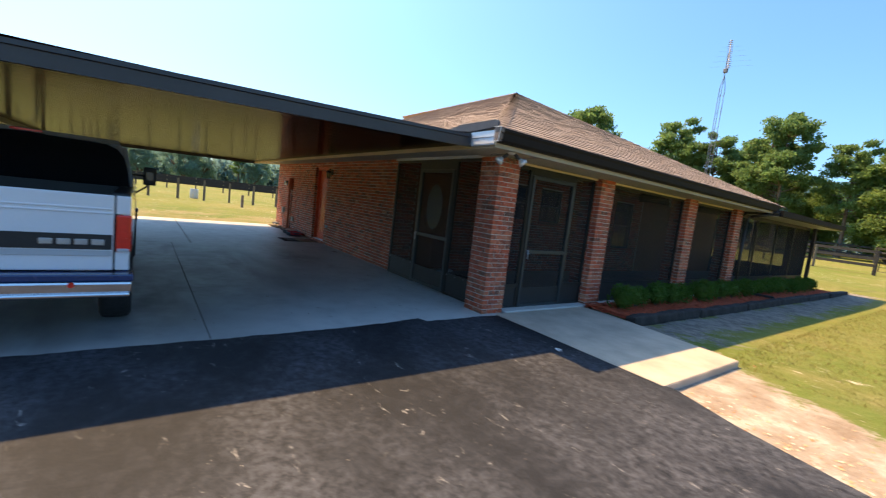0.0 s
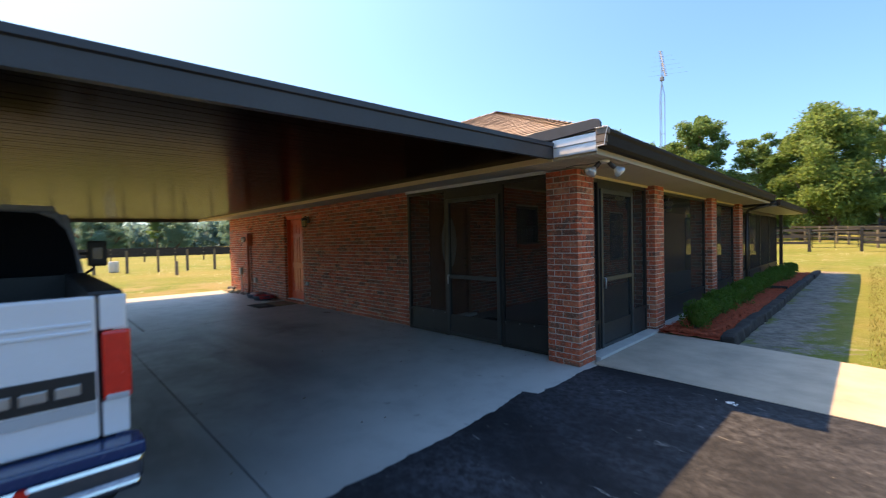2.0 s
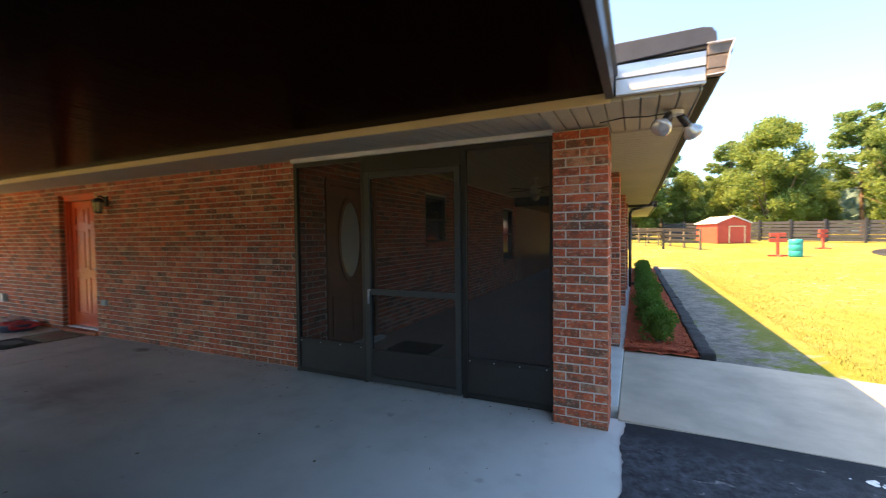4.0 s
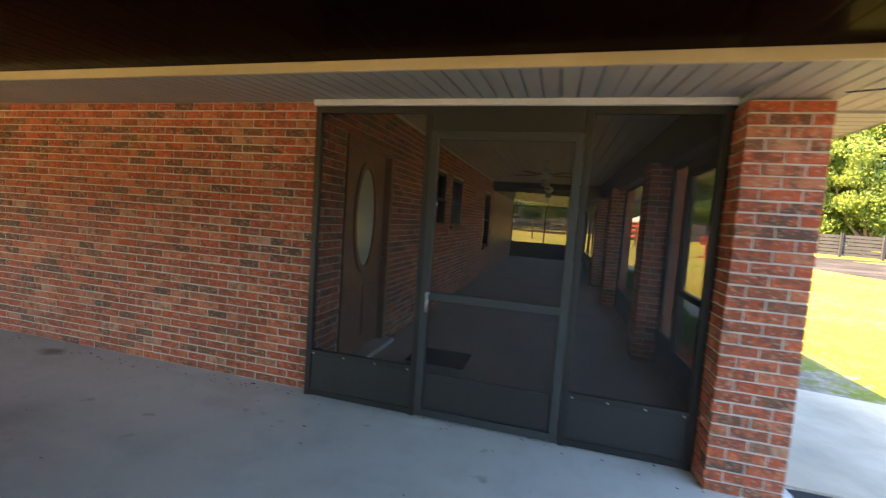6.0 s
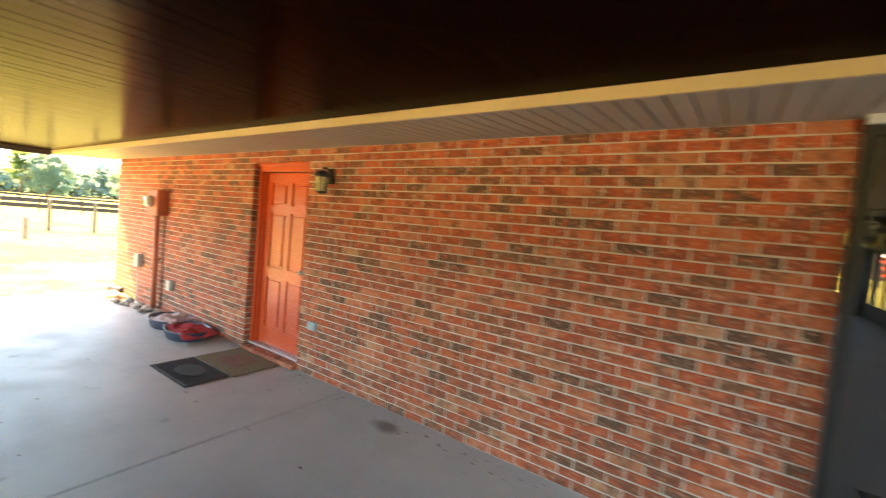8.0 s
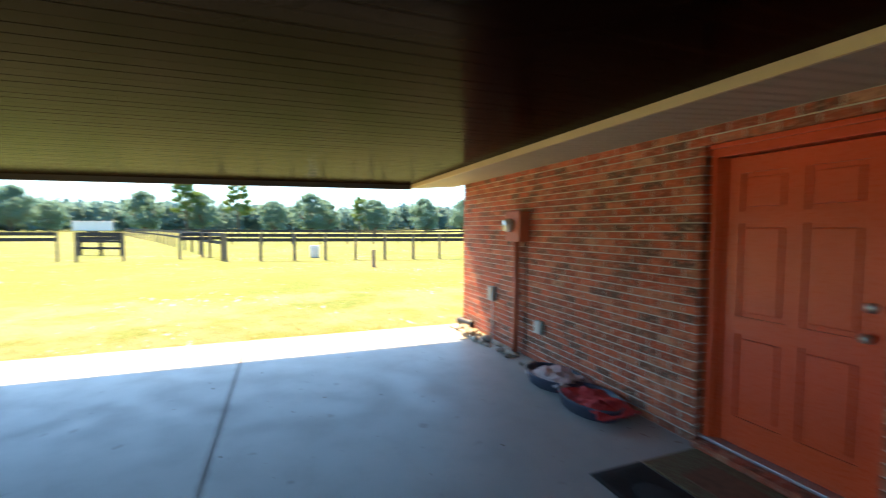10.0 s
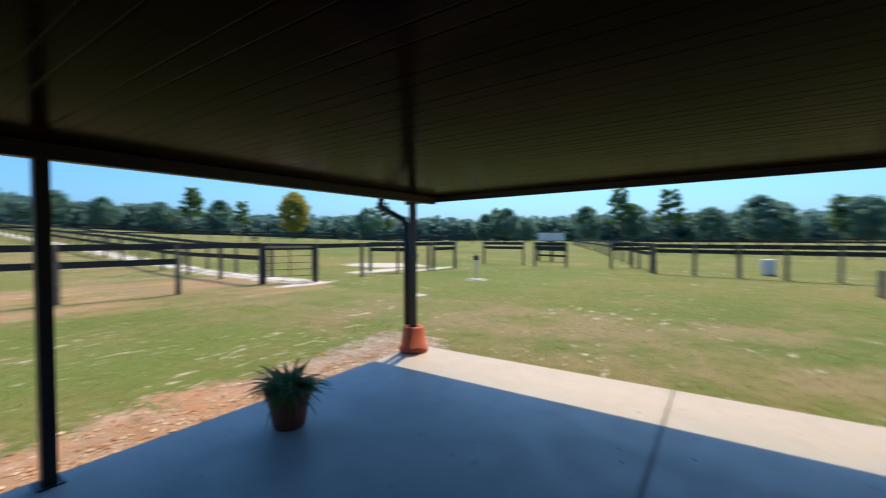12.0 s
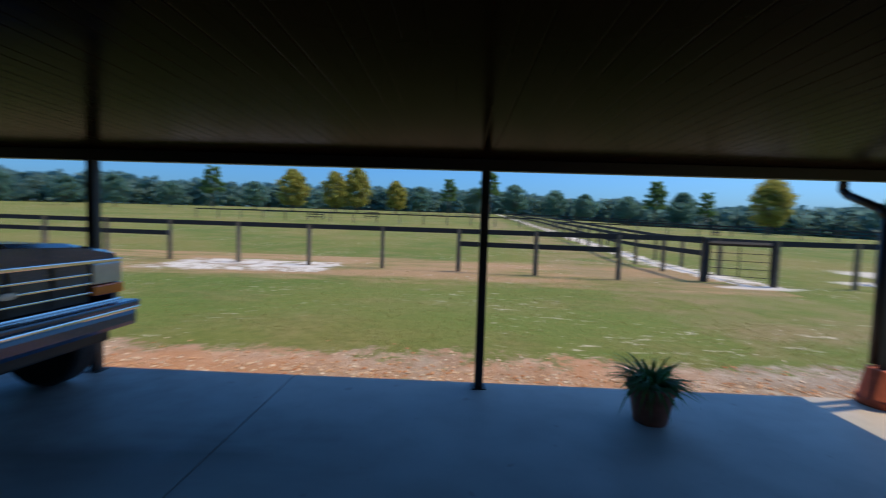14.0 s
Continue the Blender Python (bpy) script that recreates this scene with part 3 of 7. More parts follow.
plank_ceiling("ceiling_eave_south", WALL_X0 - 0.42, -0.40, -0.56, WALL_Y + 0.03, SOFFIT_Z, SOFFIT, "grey-tan ribbed vinyl soffit under the eave", True, climb=WALL_TOP - SOFFIT_Z)
plank_ceiling("ceiling_eave_corner", -0.40, 0.495, -0.56, WALL_Y + 0.03, SOFFIT_Z, SOFFIT, "grey-tan ribbed vinyl soffit at the porch corner", True, climb=0.015)
plank_ceiling("ceiling_eave_east", -0.3, 0.498, WALL_Y + 0.034, 9.1, SOFFIT_Z + 0.002, SOFFIT, "tan ribbed vinyl soffit above the porch front", False)
plank_ceiling("ceiling_porch", WALL_X1, -0.305, 0.30, 9.3, 2.60, PORCH_CEIL, "dim tan board ceiling of the screened porch", True, 0.15)
solid("floor_porch", boxes(((WALL_X1 - 0.02, 0.28, -0.12), (-0.127, 9.6, 0.004)), ((-3.42, 9.605, -0.12), (-0.127, 15.6, 0.004))), PORCH_FLOOR, "dark brown outdoor carpet on the porch floor", "floor", "structure")
solid("trim_eave", boxes(((WALL_X0 - 0.44, -0.585, SOFFIT_Z - 0.006), (0.04, -0.562, 2.30)), bevel=0.003), CREAM, "cream painted eave board along the carport roof", "trim", "structure")
solid("trim_screen_south", boxes(((WALL_X1 + 0.0, 0.14, 2.248), (-0.402, 0.17, 2.290))), WHITE_METAL, "pale metal trim strip above the porch screens", "trim", "structure")
solid("trim_screen_east", boxes(((-0.13, 0.40, SOFFIT_Z - 0.035), (-0.10, 8.35, SOFFIT_Z - 0.004))), CREAM, "pale trim strip above the porch screens", "trim", "structure")
solid("header_porch", boxes(((-0.31, 0.31, 2.20), (-0.13, 9.24, 2.64)), ((-0.31, 9.24, 2.12), (-0.13, 15.5, 2.24)), ((WALL_X1, 0.19, 2.24), (-0.31, 0.30, 2.64)), ((WALL_X1, 9.305, 2.33), (-0.31, 9.36, 2.66))), PANEL_DARK, "dark header beam over the porch screens", "beam", "structure")


# ---- house roof ----
EAVE_X, EAVE_Y0, EAVE_Y1, EAVE_Z, PITCH = 0.54, -0.60, 9.94, 2.44, 0.465
RIDGE_Y = (EAVE_Y0 + EAVE_Y1) / 2
RIDGE_Z = EAVE_Z + PITCH * (RIDGE_Y - EAVE_Y0)
PEAK_X = EAVE_X - (RIDGE_Y - EAVE_Y0)
ROOF_X0 = -12.95


def house_roof():
    roof = thing("roof", (0, 0, 0), "brown asphalt shingle hip roof of the house", "roof", kind="structure")
    bm = bmesh.new()
    a, b, c, d = [bm.verts.new(p) for p in ((EAVE_X, EAVE_Y0, EAVE_Z), (EAVE_X, EAVE_Y1, EAVE_Z), (ROOF_X0, EAVE_Y1, EAVE_Z), (ROOF_X0, EAVE_Y0, EAVE_Z))]
    p, q = bm.verts.new((PEAK_X, RIDGE_Y, RIDGE_Z)), bm.verts.new((ROOF_X0 + 5.27, RIDGE_Y, RIDGE_Z))
    for f in ((a, b, p), (b, c, q, p), (c, d, q), (d, a, p, q)):
        bm.faces.new(f)
    bmesh.ops.recalc_face_normals(bm, faces=bm.faces[:])
    part("roof_deck", bm, SHINGLE, roof)
    rng = random.Random(11)
    slope = math.hypot(1, PITCH)
    up = Vector((0, 1, PITCH)) / slope
    out = Vector((0, -PITCH, 1)) / slope

    def tabs(name, origin, across, way, normal, left, right):
        """Courses of shingle tabs; left and right give a course's ends at a distance up the plan."""
        verts, faces = [], []
        run, n = RIDGE_Y - EAVE_Y0, 40
        for k in range(n):
            d0 = run * k / n
            lo, hi = left(d0), right(d0)
            s = lo - rng.uniform(0, 0.3)
            while s < hi:
                e = s + 0.30 + rng.uniform(-0.03, 0.03)
                s0, e0 = max(s, lo), min(e - 0.006, hi)
                if e0 - s0 > 0.03:
                    thick = 0.012 + rng.uniform(0, 0.007)
                    base = origin + way * (d0 * slope)
                    top = origin + way * ((d0 + run / n) * slope + 0.02)
                    i = len(verts)
                    verts += [base + across * s0 + normal * 0.002, base + across * e0 + normal * 0.002, base + across * e0 + normal * thick, base + across * s0 + normal * thick,
                              top + across * s0 + normal * 0.004, top + across * e0 + normal * 0.004]
                    faces += [(i, i + 1, i + 2, i + 3), (i + 3, i + 2, i + 5, i + 4)]
                s = e
        me = bpy.data.meshes.new(name)
        me.from_pydata(verts, [], faces)
        me.materials.append(SHINGLE)
        ob = new(name, me)
        ob.parent = roof
        tagged(ob, kind="stuff")

    tabs("shingles_south", Vector((0, EAVE_Y0, EAVE_Z)), Vector((1, 0, 0)), up, out, lambda d: ROOF_X0 + d, lambda d: EAVE_X - d)
    tabs("shingles_east", Vector((EAVE_X, 0, EAVE_Z)), Vector((0, 1, 0)), Vector((-up.y, 0, up.z)), Vector((PITCH, 0, 1)) / slope, lambda d: EAVE_Y0 + d, lambda d: EAVE_Y1 - d)
    # cap shingles over the hip and the ridge
    cap = bmesh.new()
    hip0, hip1 = Vector((EAVE_X, EAVE_Y0, EAVE_Z)), Vector((PEAK_X, RIDGE_Y, RIDGE_Z))
    for i in range(34):
        c0, c1 = hip0.lerp(hip1, i / 34), hip0.lerp(hip1, (i + 1.15) / 34)
        for w in (Vector((0, 0.15, 0)), Vector((-0.15, 0, 0))):
            a0 = c0 + Vector((0, 0, 0.035))
            a1 = c1 + Vector((0, 0, 0.02))
            cap.faces.new([cap.verts.new(v) for v in (a0, a1, a1 + w, a0 + w)])
    for i in range(22):
        x0, x1 = PEAK_X - i * 0.3, PEAK_X - i * 0.3 - 0.33
        for s in (-1, 1):
            cap.faces.new([cap.verts.new(v) for v in ((x0, RIDGE_Y, RIDGE_Z + 0.04), (x1, RIDGE_Y, RIDGE_Z + 0.025), (x1, RIDGE_Y + s * 0.14, RIDGE_Z - 0.05), (x0, RIDGE_Y + s * 0.14, RIDGE_Z - 0.035))])
    part("ridge_caps", cap, SHINGLE, roof)
    # dark gutter and fascia along the porch front
    bm = bmesh.new()
    prism(bm, [(0.506, 2.285), (0.575, 2.285), (0.60, 2.31), (0.612, 2.39), (0.628, 2.42), (0.628, 2.445), (0.506, 2.445)], 1, EAVE_Y0 + 0.02, 9.2)
    part("gutter", bm, GUTTER, roof, "dark brown metal gutter and fascia")
    part("gutter_board", boxes(((0.4985, EAVE_Y0 + 0.02, SOFFIT_Z - 0.004), (0.506, 9.2, 2.30))), SOFFIT, roof, "tan edge board under the gutter")
    # the gutter's open end: weathered boards in a bare metal rim
    bm = bmesh.new()
    for z0, z1, x1 in ((2.292, 2.318, 0.600), (2.322, 2.388, 0.612), (2.394, 2.452, 0.632)):
        box(bm, (0.520, EAVE_Y0 - 0.035, z0), (x1, EAVE_Y0 + 0.018, z1), 0.004)
    part("fascia_end", bm, OLD_WOOD, roof, "weathered peeling end of the fascia boards")
    bm = bmesh.new()
    tube(bm, [(0.517, EAVE_Y0 - 0.04, 2.455), (0.637, EAVE_Y0 - 0.04, 2.452), (0.617, EAVE_Y0 - 0.04, 2.385), (0.602, EAVE_Y0 - 0.04, 2.292), (0.517, EAVE_Y0 - 0.04, 2.288)], 0.004, 6)
    part("gutter_rim", bm, WHITE_METAL, roof, "bare metal rim of the gutter end")
    bm = boxes(((0.07, EAVE_Y0 - 0.012, 2.257), (0.516, EAVE_Y0 + 0.02, 2.345)), ((0.07, EAVE_Y0 - 0.020, 2.349), (0.516, EAVE_Y0 + 0.02, 2.425)), bevel=0.003)
    part("eave_flashing", bm, WHITE_METAL, roof, "bare pale metal eave flashing")
    bm = boxes(((0.14, EAVE_Y0 - 0.018, 2.272), (0.40, EAVE_Y0 - 0.013, 2.305)), ((0.40, EAVE_Y0 - 0.018, 2.272), (0.514, EAVE_Y0 - 0.013, 2.292)))
    part("eave_flashing_strip", bm, WHITE, roof, "white painted strip on the flashing")
    bm = bmesh.new()
    prism(bm, [(-0.45, 2.50), (-0.13, 2.545), (0.50, 2.550), (0.540, 2.540), (0.562, 2.510), (0.564, 2.458), (0.06, 2.430), (-0.20, 2.455)], 1, EAVE_Y0 - 0.030, EAVE_Y0 + 0.004)
    bmesh.ops.bevel(bm, geom=bm.edges[:], offset=0.004, segments=1, affect='EDGES')
    part("step_flashing", bm, FLASHING, roof, "dark grey sheet flashing lapped over the shingles")
    bm = boxes(((ROOF_X0, EAVE_Y0 + 0.012, 2.30), (0.045, EAVE_Y0 + 0.03, 2.45)))
    part("fascia", bm, FASCIA, roof)


house_roof()


# ---- carport roof ----
CP_X0, CP_X1, CP_Y0, CP_Y1 = -12.72, 0.06, -6.80, -0.60


def ceil_z(y):
    return 2.285 + 0.015 * (y - CP_Y1)


def carport():
    c = thing("carport", (0, 0, 0), "flat carport roof of glossy dark brown metal pans on slim posts", "carport", kind="structure")
    n = 42
    w = (CP_X1 - CP_X0 - 0.1) / n
    bm = bmesh.new()
    prof = [(0.0, 0.0), (w * 0.31, 0.0), (w * 0.325, 0.0011), (w * 0.345, 0.0011), (w * 0.36, 0.0), (w * 0.645, 0.0), (w * 0.66, 0.0011), (w * 0.68, 0.0011), (w * 0.695, 0.0), (w - 0.003, 0.0), (w - 0.002, 0.0005), (w - 0.0002, 0.0005), (w - 0.0002, 0.075), (0.0, 0.075)]
    prism(bm, prof, 1, CP_Y0 + 0.06, CP_Y1 + 0.012)
    for v in bm.verts:
        v.co.z += ceil_z(v.co.y)
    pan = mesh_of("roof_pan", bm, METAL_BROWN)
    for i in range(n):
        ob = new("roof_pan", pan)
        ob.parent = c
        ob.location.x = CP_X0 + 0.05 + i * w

    def strip(name, prof_xz, y0, y1, mat, more=0.0):
        bm = bmesh.new()
        prism(bm, prof_xz, 1, y0, y1)
        for v in bm.verts:
            v.co.z += ceil_z(v.co.y) + more * (v.co.y - CP_Y1)
        part(name, bm, mat, c)
    # front and rear fascias: a stepped channel with a rolled lip
    strip("fascia_front", [(CP_X1 - 0.045, -0.035), (CP_X1, -0.035), (CP_X1 + 0.004, 0.075), (CP_X1 + 0.022, 0.082), (CP_X1 + 0.022, 0.118), (CP_X1 - 0.045, 0.118)], CP_Y0, CP_Y1 + 0.01, FASCIA, 0.018)
    strip("fascia_rear", [(CP_X0 + 0.045, -0.075), (CP_X0 + 0.045, 0.115), (CP_X0 - 0.02, 0.115), (CP_X0 - 0.02, 0.08), (CP_X0, 0.07), (CP_X0, -0.075)], CP_Y0, CP_Y1 + 0.01, POST_BROWN)
    z = ceil_z(-6.25)
    bm = bmesh.new()
    prism(bm, [(CP_Y0 - 0.05, z + 0.105), (CP_Y0 - 0.06, z + 0.02), (CP_Y0 - 0.02, z - 0.015), (CP_Y0 + 0.055, z - 0.015), (CP_Y0 + 0.055, z + 0.105)], 0, CP_X0, CP_X1)
    part("gutter", bm, POST_BROWN, c, "dark metal gutter along the outer edge")
    part("beam", boxes(((CP_X0 + 0.05, -6.285, z - 0.105), (CP_X1 - 0.05, -6.195, z - 0.002)), bevel=0.004), POST_BROWN, c, "dark steel beam on the posts")
    for x in (-12.16, -8.32, -4.48, -0.64):
        post = part("post", boxes(((x - 0.04, -6.28, 0.0), (x + 0.04, -6.20, z - 0.105)), bevel=0.004), POST_BROWN, c)
        part("base_plate", boxes(((x - 0.07, -6.31, 0.0), (x + 0.07, -6.17, 0.008))), POST_BROWN, post)
    bm = bmesh.new()
    tube(bm, [(-12.09, -6.77, z - 0.01), (-12.09, -6.77, z - 0.13), (-12.10, -6.72, z - 0.19), (-12.15, -6.42, z - 0.34), (-12.16, -6.36, z - 0.42), (-12.16, -6.355, 0.36)], 0.042, 10)
    part("downspout", bm, POST_BROWN, c, "dark round downspout with an elbow", smooth=True)


carport()


# ---- screened porch ----
def screen_bay(name, axis, at, lo, hi, kick, top, mullions=(), open_low=False):
    """A framed insect screen over a dark kick panel, in the plane axis = at, from lo to hi."""
    t = thing(name, (0, 0, 0), "dark insect screen in a dark green frame over a solid kick panel", "screen", "porch screens", "structure")

    def bx(bm, a0, a1, z0, z1, d):
        lo3 = (at - d, a0, z0) if axis == 0 else (a0, at - d, z0)
        hi3 = (at + d, a1, z1) if axis == 0 else (a1, at + d, z1)
        box(bm, lo3, hi3, 0.003)
    bm = bmesh.new()
    f = 0.045
    spans = [lo, *mullions, hi]
    for s in (lo + f / 2, hi - f / 2, *mullions):
        bx(bm, s - f / 2, s + f / 2, 0.0, top, 0.022)
    part("frame", bm, FRAME_GREEN, t)
    bm = bmesh.new()
    for a, b in zip(spans, spans[1:]):
        for z0 in (kick - f, top - f, 0.006):
            bx(bm, a + f / 2, b - f / 2, z0, z0 + f, 0.02)
    part("rail", bm, FRAME_GREEN, t)
    for a, b in zip(spans, spans[1:]):
        if kick > 0.1:
            bm = bmesh.new()
            bx(bm, a + f / 2, b - f / 2, 0.04, kick - f, 0.008)
            part("kick_panel", bm, PANEL_DARK, t)
        bm = bmesh.new()
        bx(bm, a + f / 2, b - f / 2, kick, top - f, 0.0008)
        part("screen", bm, SCREEN, t)
        if axis == 1 and at < 1:
            n = max(2, round((b - a) / 0.22))
            for i in range(n):
                s = a + 0.07 + (b - a - 0.14) * i / (n - 1)
                part("screw", rod(bmesh.new(), (s, at - 0.026, kick - 0.025), (s, at - 0.019, kick - 0.025), 0.006, n=8), ALUMINIUM, t)
    return t


def screen_door(name, axis, at, lo, hi, top, latch_at):
    t = thing(name, (0, 0, 0), "dark green framed screen door, closed, with a push bar", "screen door", kind="structure")

    def bx(bm, a0, a1, z0, z1, d, bev=0.004):
        lo3 = (at - d, a0, z0) if axis == 0 else (a0, at - d, z0)
        hi3 = (at + d, a1, z1) if axis == 0 else (a1, at + d, z1)
        box(bm, lo3, hi3, bev)
    f = 0.055
    bm = bmesh.new()
    for s in (lo, hi - f):
        bx(bm, s, s + f, 0.02, top, 0.03)
    for z in (0.02, 0.885, top - f):
        bx(bm, lo + f, hi - f, z, z + f, 0.026)
    part("door_frame", bm, DOOR_FRAME, t, "grey-green metal door frame")
    bm = bmesh.new()
    bx(bm, lo + f, hi - f, 0.075, 0.34, 0.008)
    part("kick_panel", bm, PANEL_DARK, t)
    for z0, z1 in ((0.34, 0.885), (0.94, top - f)):
        bm = bmesh.new()
        bx(bm, lo + f, hi - f, z0, z1, 0.0008, 0)
        part("screen", bm, SCREEN, t)
    bm = bmesh.new()
    s = -1 if axis == 1 else 1
    p = (latch_at, at + s * 0.05, 0.93) if axis == 1 else (at + s * 0.05, latch_at, 0.93)
    q = (latch_at, at + s * 0.05, 0.80) if axis == 1 else (at + s * 0.05, latch_at, 0.80)
    m = (latch_at, at + s * 0.02, 0.93) if axis == 1 else (at + s * 0.02, latch_at, 0.93)
    rod(bm, m, p, 0.012)
    rod(bm, p, q, 0.010)
    part("handle", bm, ALUMINIUM, t, smooth=True)
    return t


DOOR_FRAME = worn("grey_green_door_frame", (0.034, 0.041, 0.043), 0.45, 0.1, spread=0.1, scale=4.0, bump=0.04)
SY = 0.20
screen_bay("porch_screen", 1, SY, WALL_X1, -2.255, 0.37, 2.25)
screen_bay("porch_screen", 1, SY, -1.225, -0.41, 0.37, 2.25)
screen_door("porch_screen_door", 1, SY - 0.012, -2.25, -1.23, 2.08, -2.20)
solid("door_header_south", boxes(((-2.253, SY - 0.022, 2.085), (-1.227, SY + 0.022, 2.25))), FRAME_GREEN, "dark green header over the screen door", "trim", "structure")
SX = -0.15
screen_bay("porch_screen", 0, SX, 0.405, 0.815, 0.40, 2.20)
screen_bay("porch_screen", 0, SX, 1.845, 2.405, 0.40, 2.20)
screen_door("porch_screen_door", 0, SX + 0.012, 0.82, 1.84, 2.08, 0.89)
solid("door_header_east", boxes(((SX - 0.022, 0.817, 2.085), (SX + 0.022, 1.843, 2.20))), FRAME_GREEN, "dark green header over the screen door", "trim", "structure")
screen_bay("porch_screen", 0, SX, 2.815, 5.705, 0.40, 2.20)
screen_bay("porch_screen", 0, SX, 6.115, 8.345, 0.40, 2.20)
screen_bay("porch_screen", 0, SX, 8.76, 15.52, 0.45, 2.12, (10.4, 12.1, 13.8))
screen_bay("porch_screen", 1, 15.55, -3.22, -0.72, 0.66, 2.22, (-1.83,))
solid("wall_back_room", boxes(((-3.40, 9.62, -0.1), (-3.225, 15.62, 2.40))), WOOD_BROWN, "dim brown closed wall of the rear screen room", "wall", "structure")
solid("wall_back_corner", boxes(((-0.715, 15.52, 0.0), (-0.17, 15.60, 2.16))), PANEL_DARK, "dark closed panel beside the rear screens", "wall", "structure")


def back_room_roof():
    t = thing("porch_extension", (0, 0, 0), "low flat dark roof of the rear screen room", "roof", kind="structure")
    bm = bmesh.new()
    prism(bm, [(-4.1, 2.44), (0.62, 2.20), (0.62, 2.32), (-4.1, 2.58)], 1, 9.24, 15.95)
    part("roof_pan", bm, FASCIA, t)
    bm = bmesh.new()
    prism(bm, [(0.625, 2.17), (0.70, 2.19), (0.71, 2.33), (0.625, 2.33)], 1, 9.24, 15.98)
    part("gutter", bm, GUTTER, t)
    bm = bmesh.new()
    for i in range(22):
        y = 9.32 + 0.28 * i
        prism(bm, [(-3.22, 2.375), (-0.32, 2.225), (-0.32, 2.24), (-3.22, 2.39)], 1, y, y + 0.278)
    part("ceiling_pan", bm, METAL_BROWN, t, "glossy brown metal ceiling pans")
    part("soffit", boxes(((-0.1, 9.24, 2.165), (0.62, 15.9, 2.19))), SOFFIT, t)
    part("corner_post", boxes(((-0.06, 15.5, 0.0), (0.04, 15.62, 2.17)), bevel=0.004), POST_BROWN, t)
    bm = bmesh.new()
    tube(bm, [(0.62, 9.12, 2.28), (0.5, 9.12, 2.2), (0.1, 8.95, 2.1), (0.05, 8.9, 2.0), (0.05, 8.9, 0.05)], 0.035, 8)
    part("downspout", bm, POST_BROWN, t, "dark downspout", smooth=True)


back_room_roof()

# ---- pickup truck ----
PAINT_WHITE = worn("white_car_paint", (0.80, 0.82, 0.85), 0.18, spread=0.03, scale=2.0, bump=0.0, coat=1.0)
PAINT_NAVY = worn("navy_car_paint", (0.02, 0.045, 0.14), 0.2, spread=0.08, scale=2.0, bump=0.0, coat=0.7)
PAINT_SILVER = worn("silver_car_stripe", (0.50, 0.51, 0.53), 0.4, 0.0, spread=0.05, scale=3.0, bump=0.0)
LAMP_RED = worn("red_lamp_plastic", (0.75, 0.03, 0.015), 0.18, spread=0.1, scale=20.0, bump=0.0, coat=0.5)
LAMP_AMBER = worn("amber_lamp_plastic", (0.75, 0.19, 0.02), 0.2, spread=0.1, scale=20.0, bump=0.0, coat=0.5)
LAMP_CLEAR = worn("clear_lamp_plastic", (0.55, 0.57, 0.60), 0.1, 0.3, spread=0.08, scale=20.0, bump=0.0, coat=0.5)
PAINT_CAB = worn("grey_cab_paint", (0.24, 0.25, 0.28), 0.25, spread=0.05, scale=2.0, bump=0.0, coat=0.6)
PLATE_GREEN = worn("plate_enamel", (0.30, 0.50, 0.45), 0.5, spread=0.1, scale=20.0, bump=0.0)


def side_panel(bm, outline, y_out, thick, bulge=0.05, mid=0.92, levels=()):
    """A body side from its outline in length and height, bowed outwards; y_out signed."""
    s = 1 if y_out > 0 else -1
    vs = prism(bm, outline, 1, y_out, y_out - s * thick)
    for z in levels:
        geom = [g for g in (*bm.verts, *bm.edges, *bm.faces)]
        bmesh.ops.bisect_plane(bm, geom=geom, plane_co=(0, 0, z), plane_no=(0, 0, 1))
    for v in bm.verts:
        v.co.y -= s * bulge * ((v.co.z - mid) / 0.5) ** 2
    return bm


def arch(cx, cz, r, a0=180, a1=0, n=10):
    return [(cx + r * math.cos(radians(a0 + (a1 - a0) * i / n)), cz + r * math.sin(radians(a0 + (a1 - a0) * i / n))) for i in range(n + 1)]


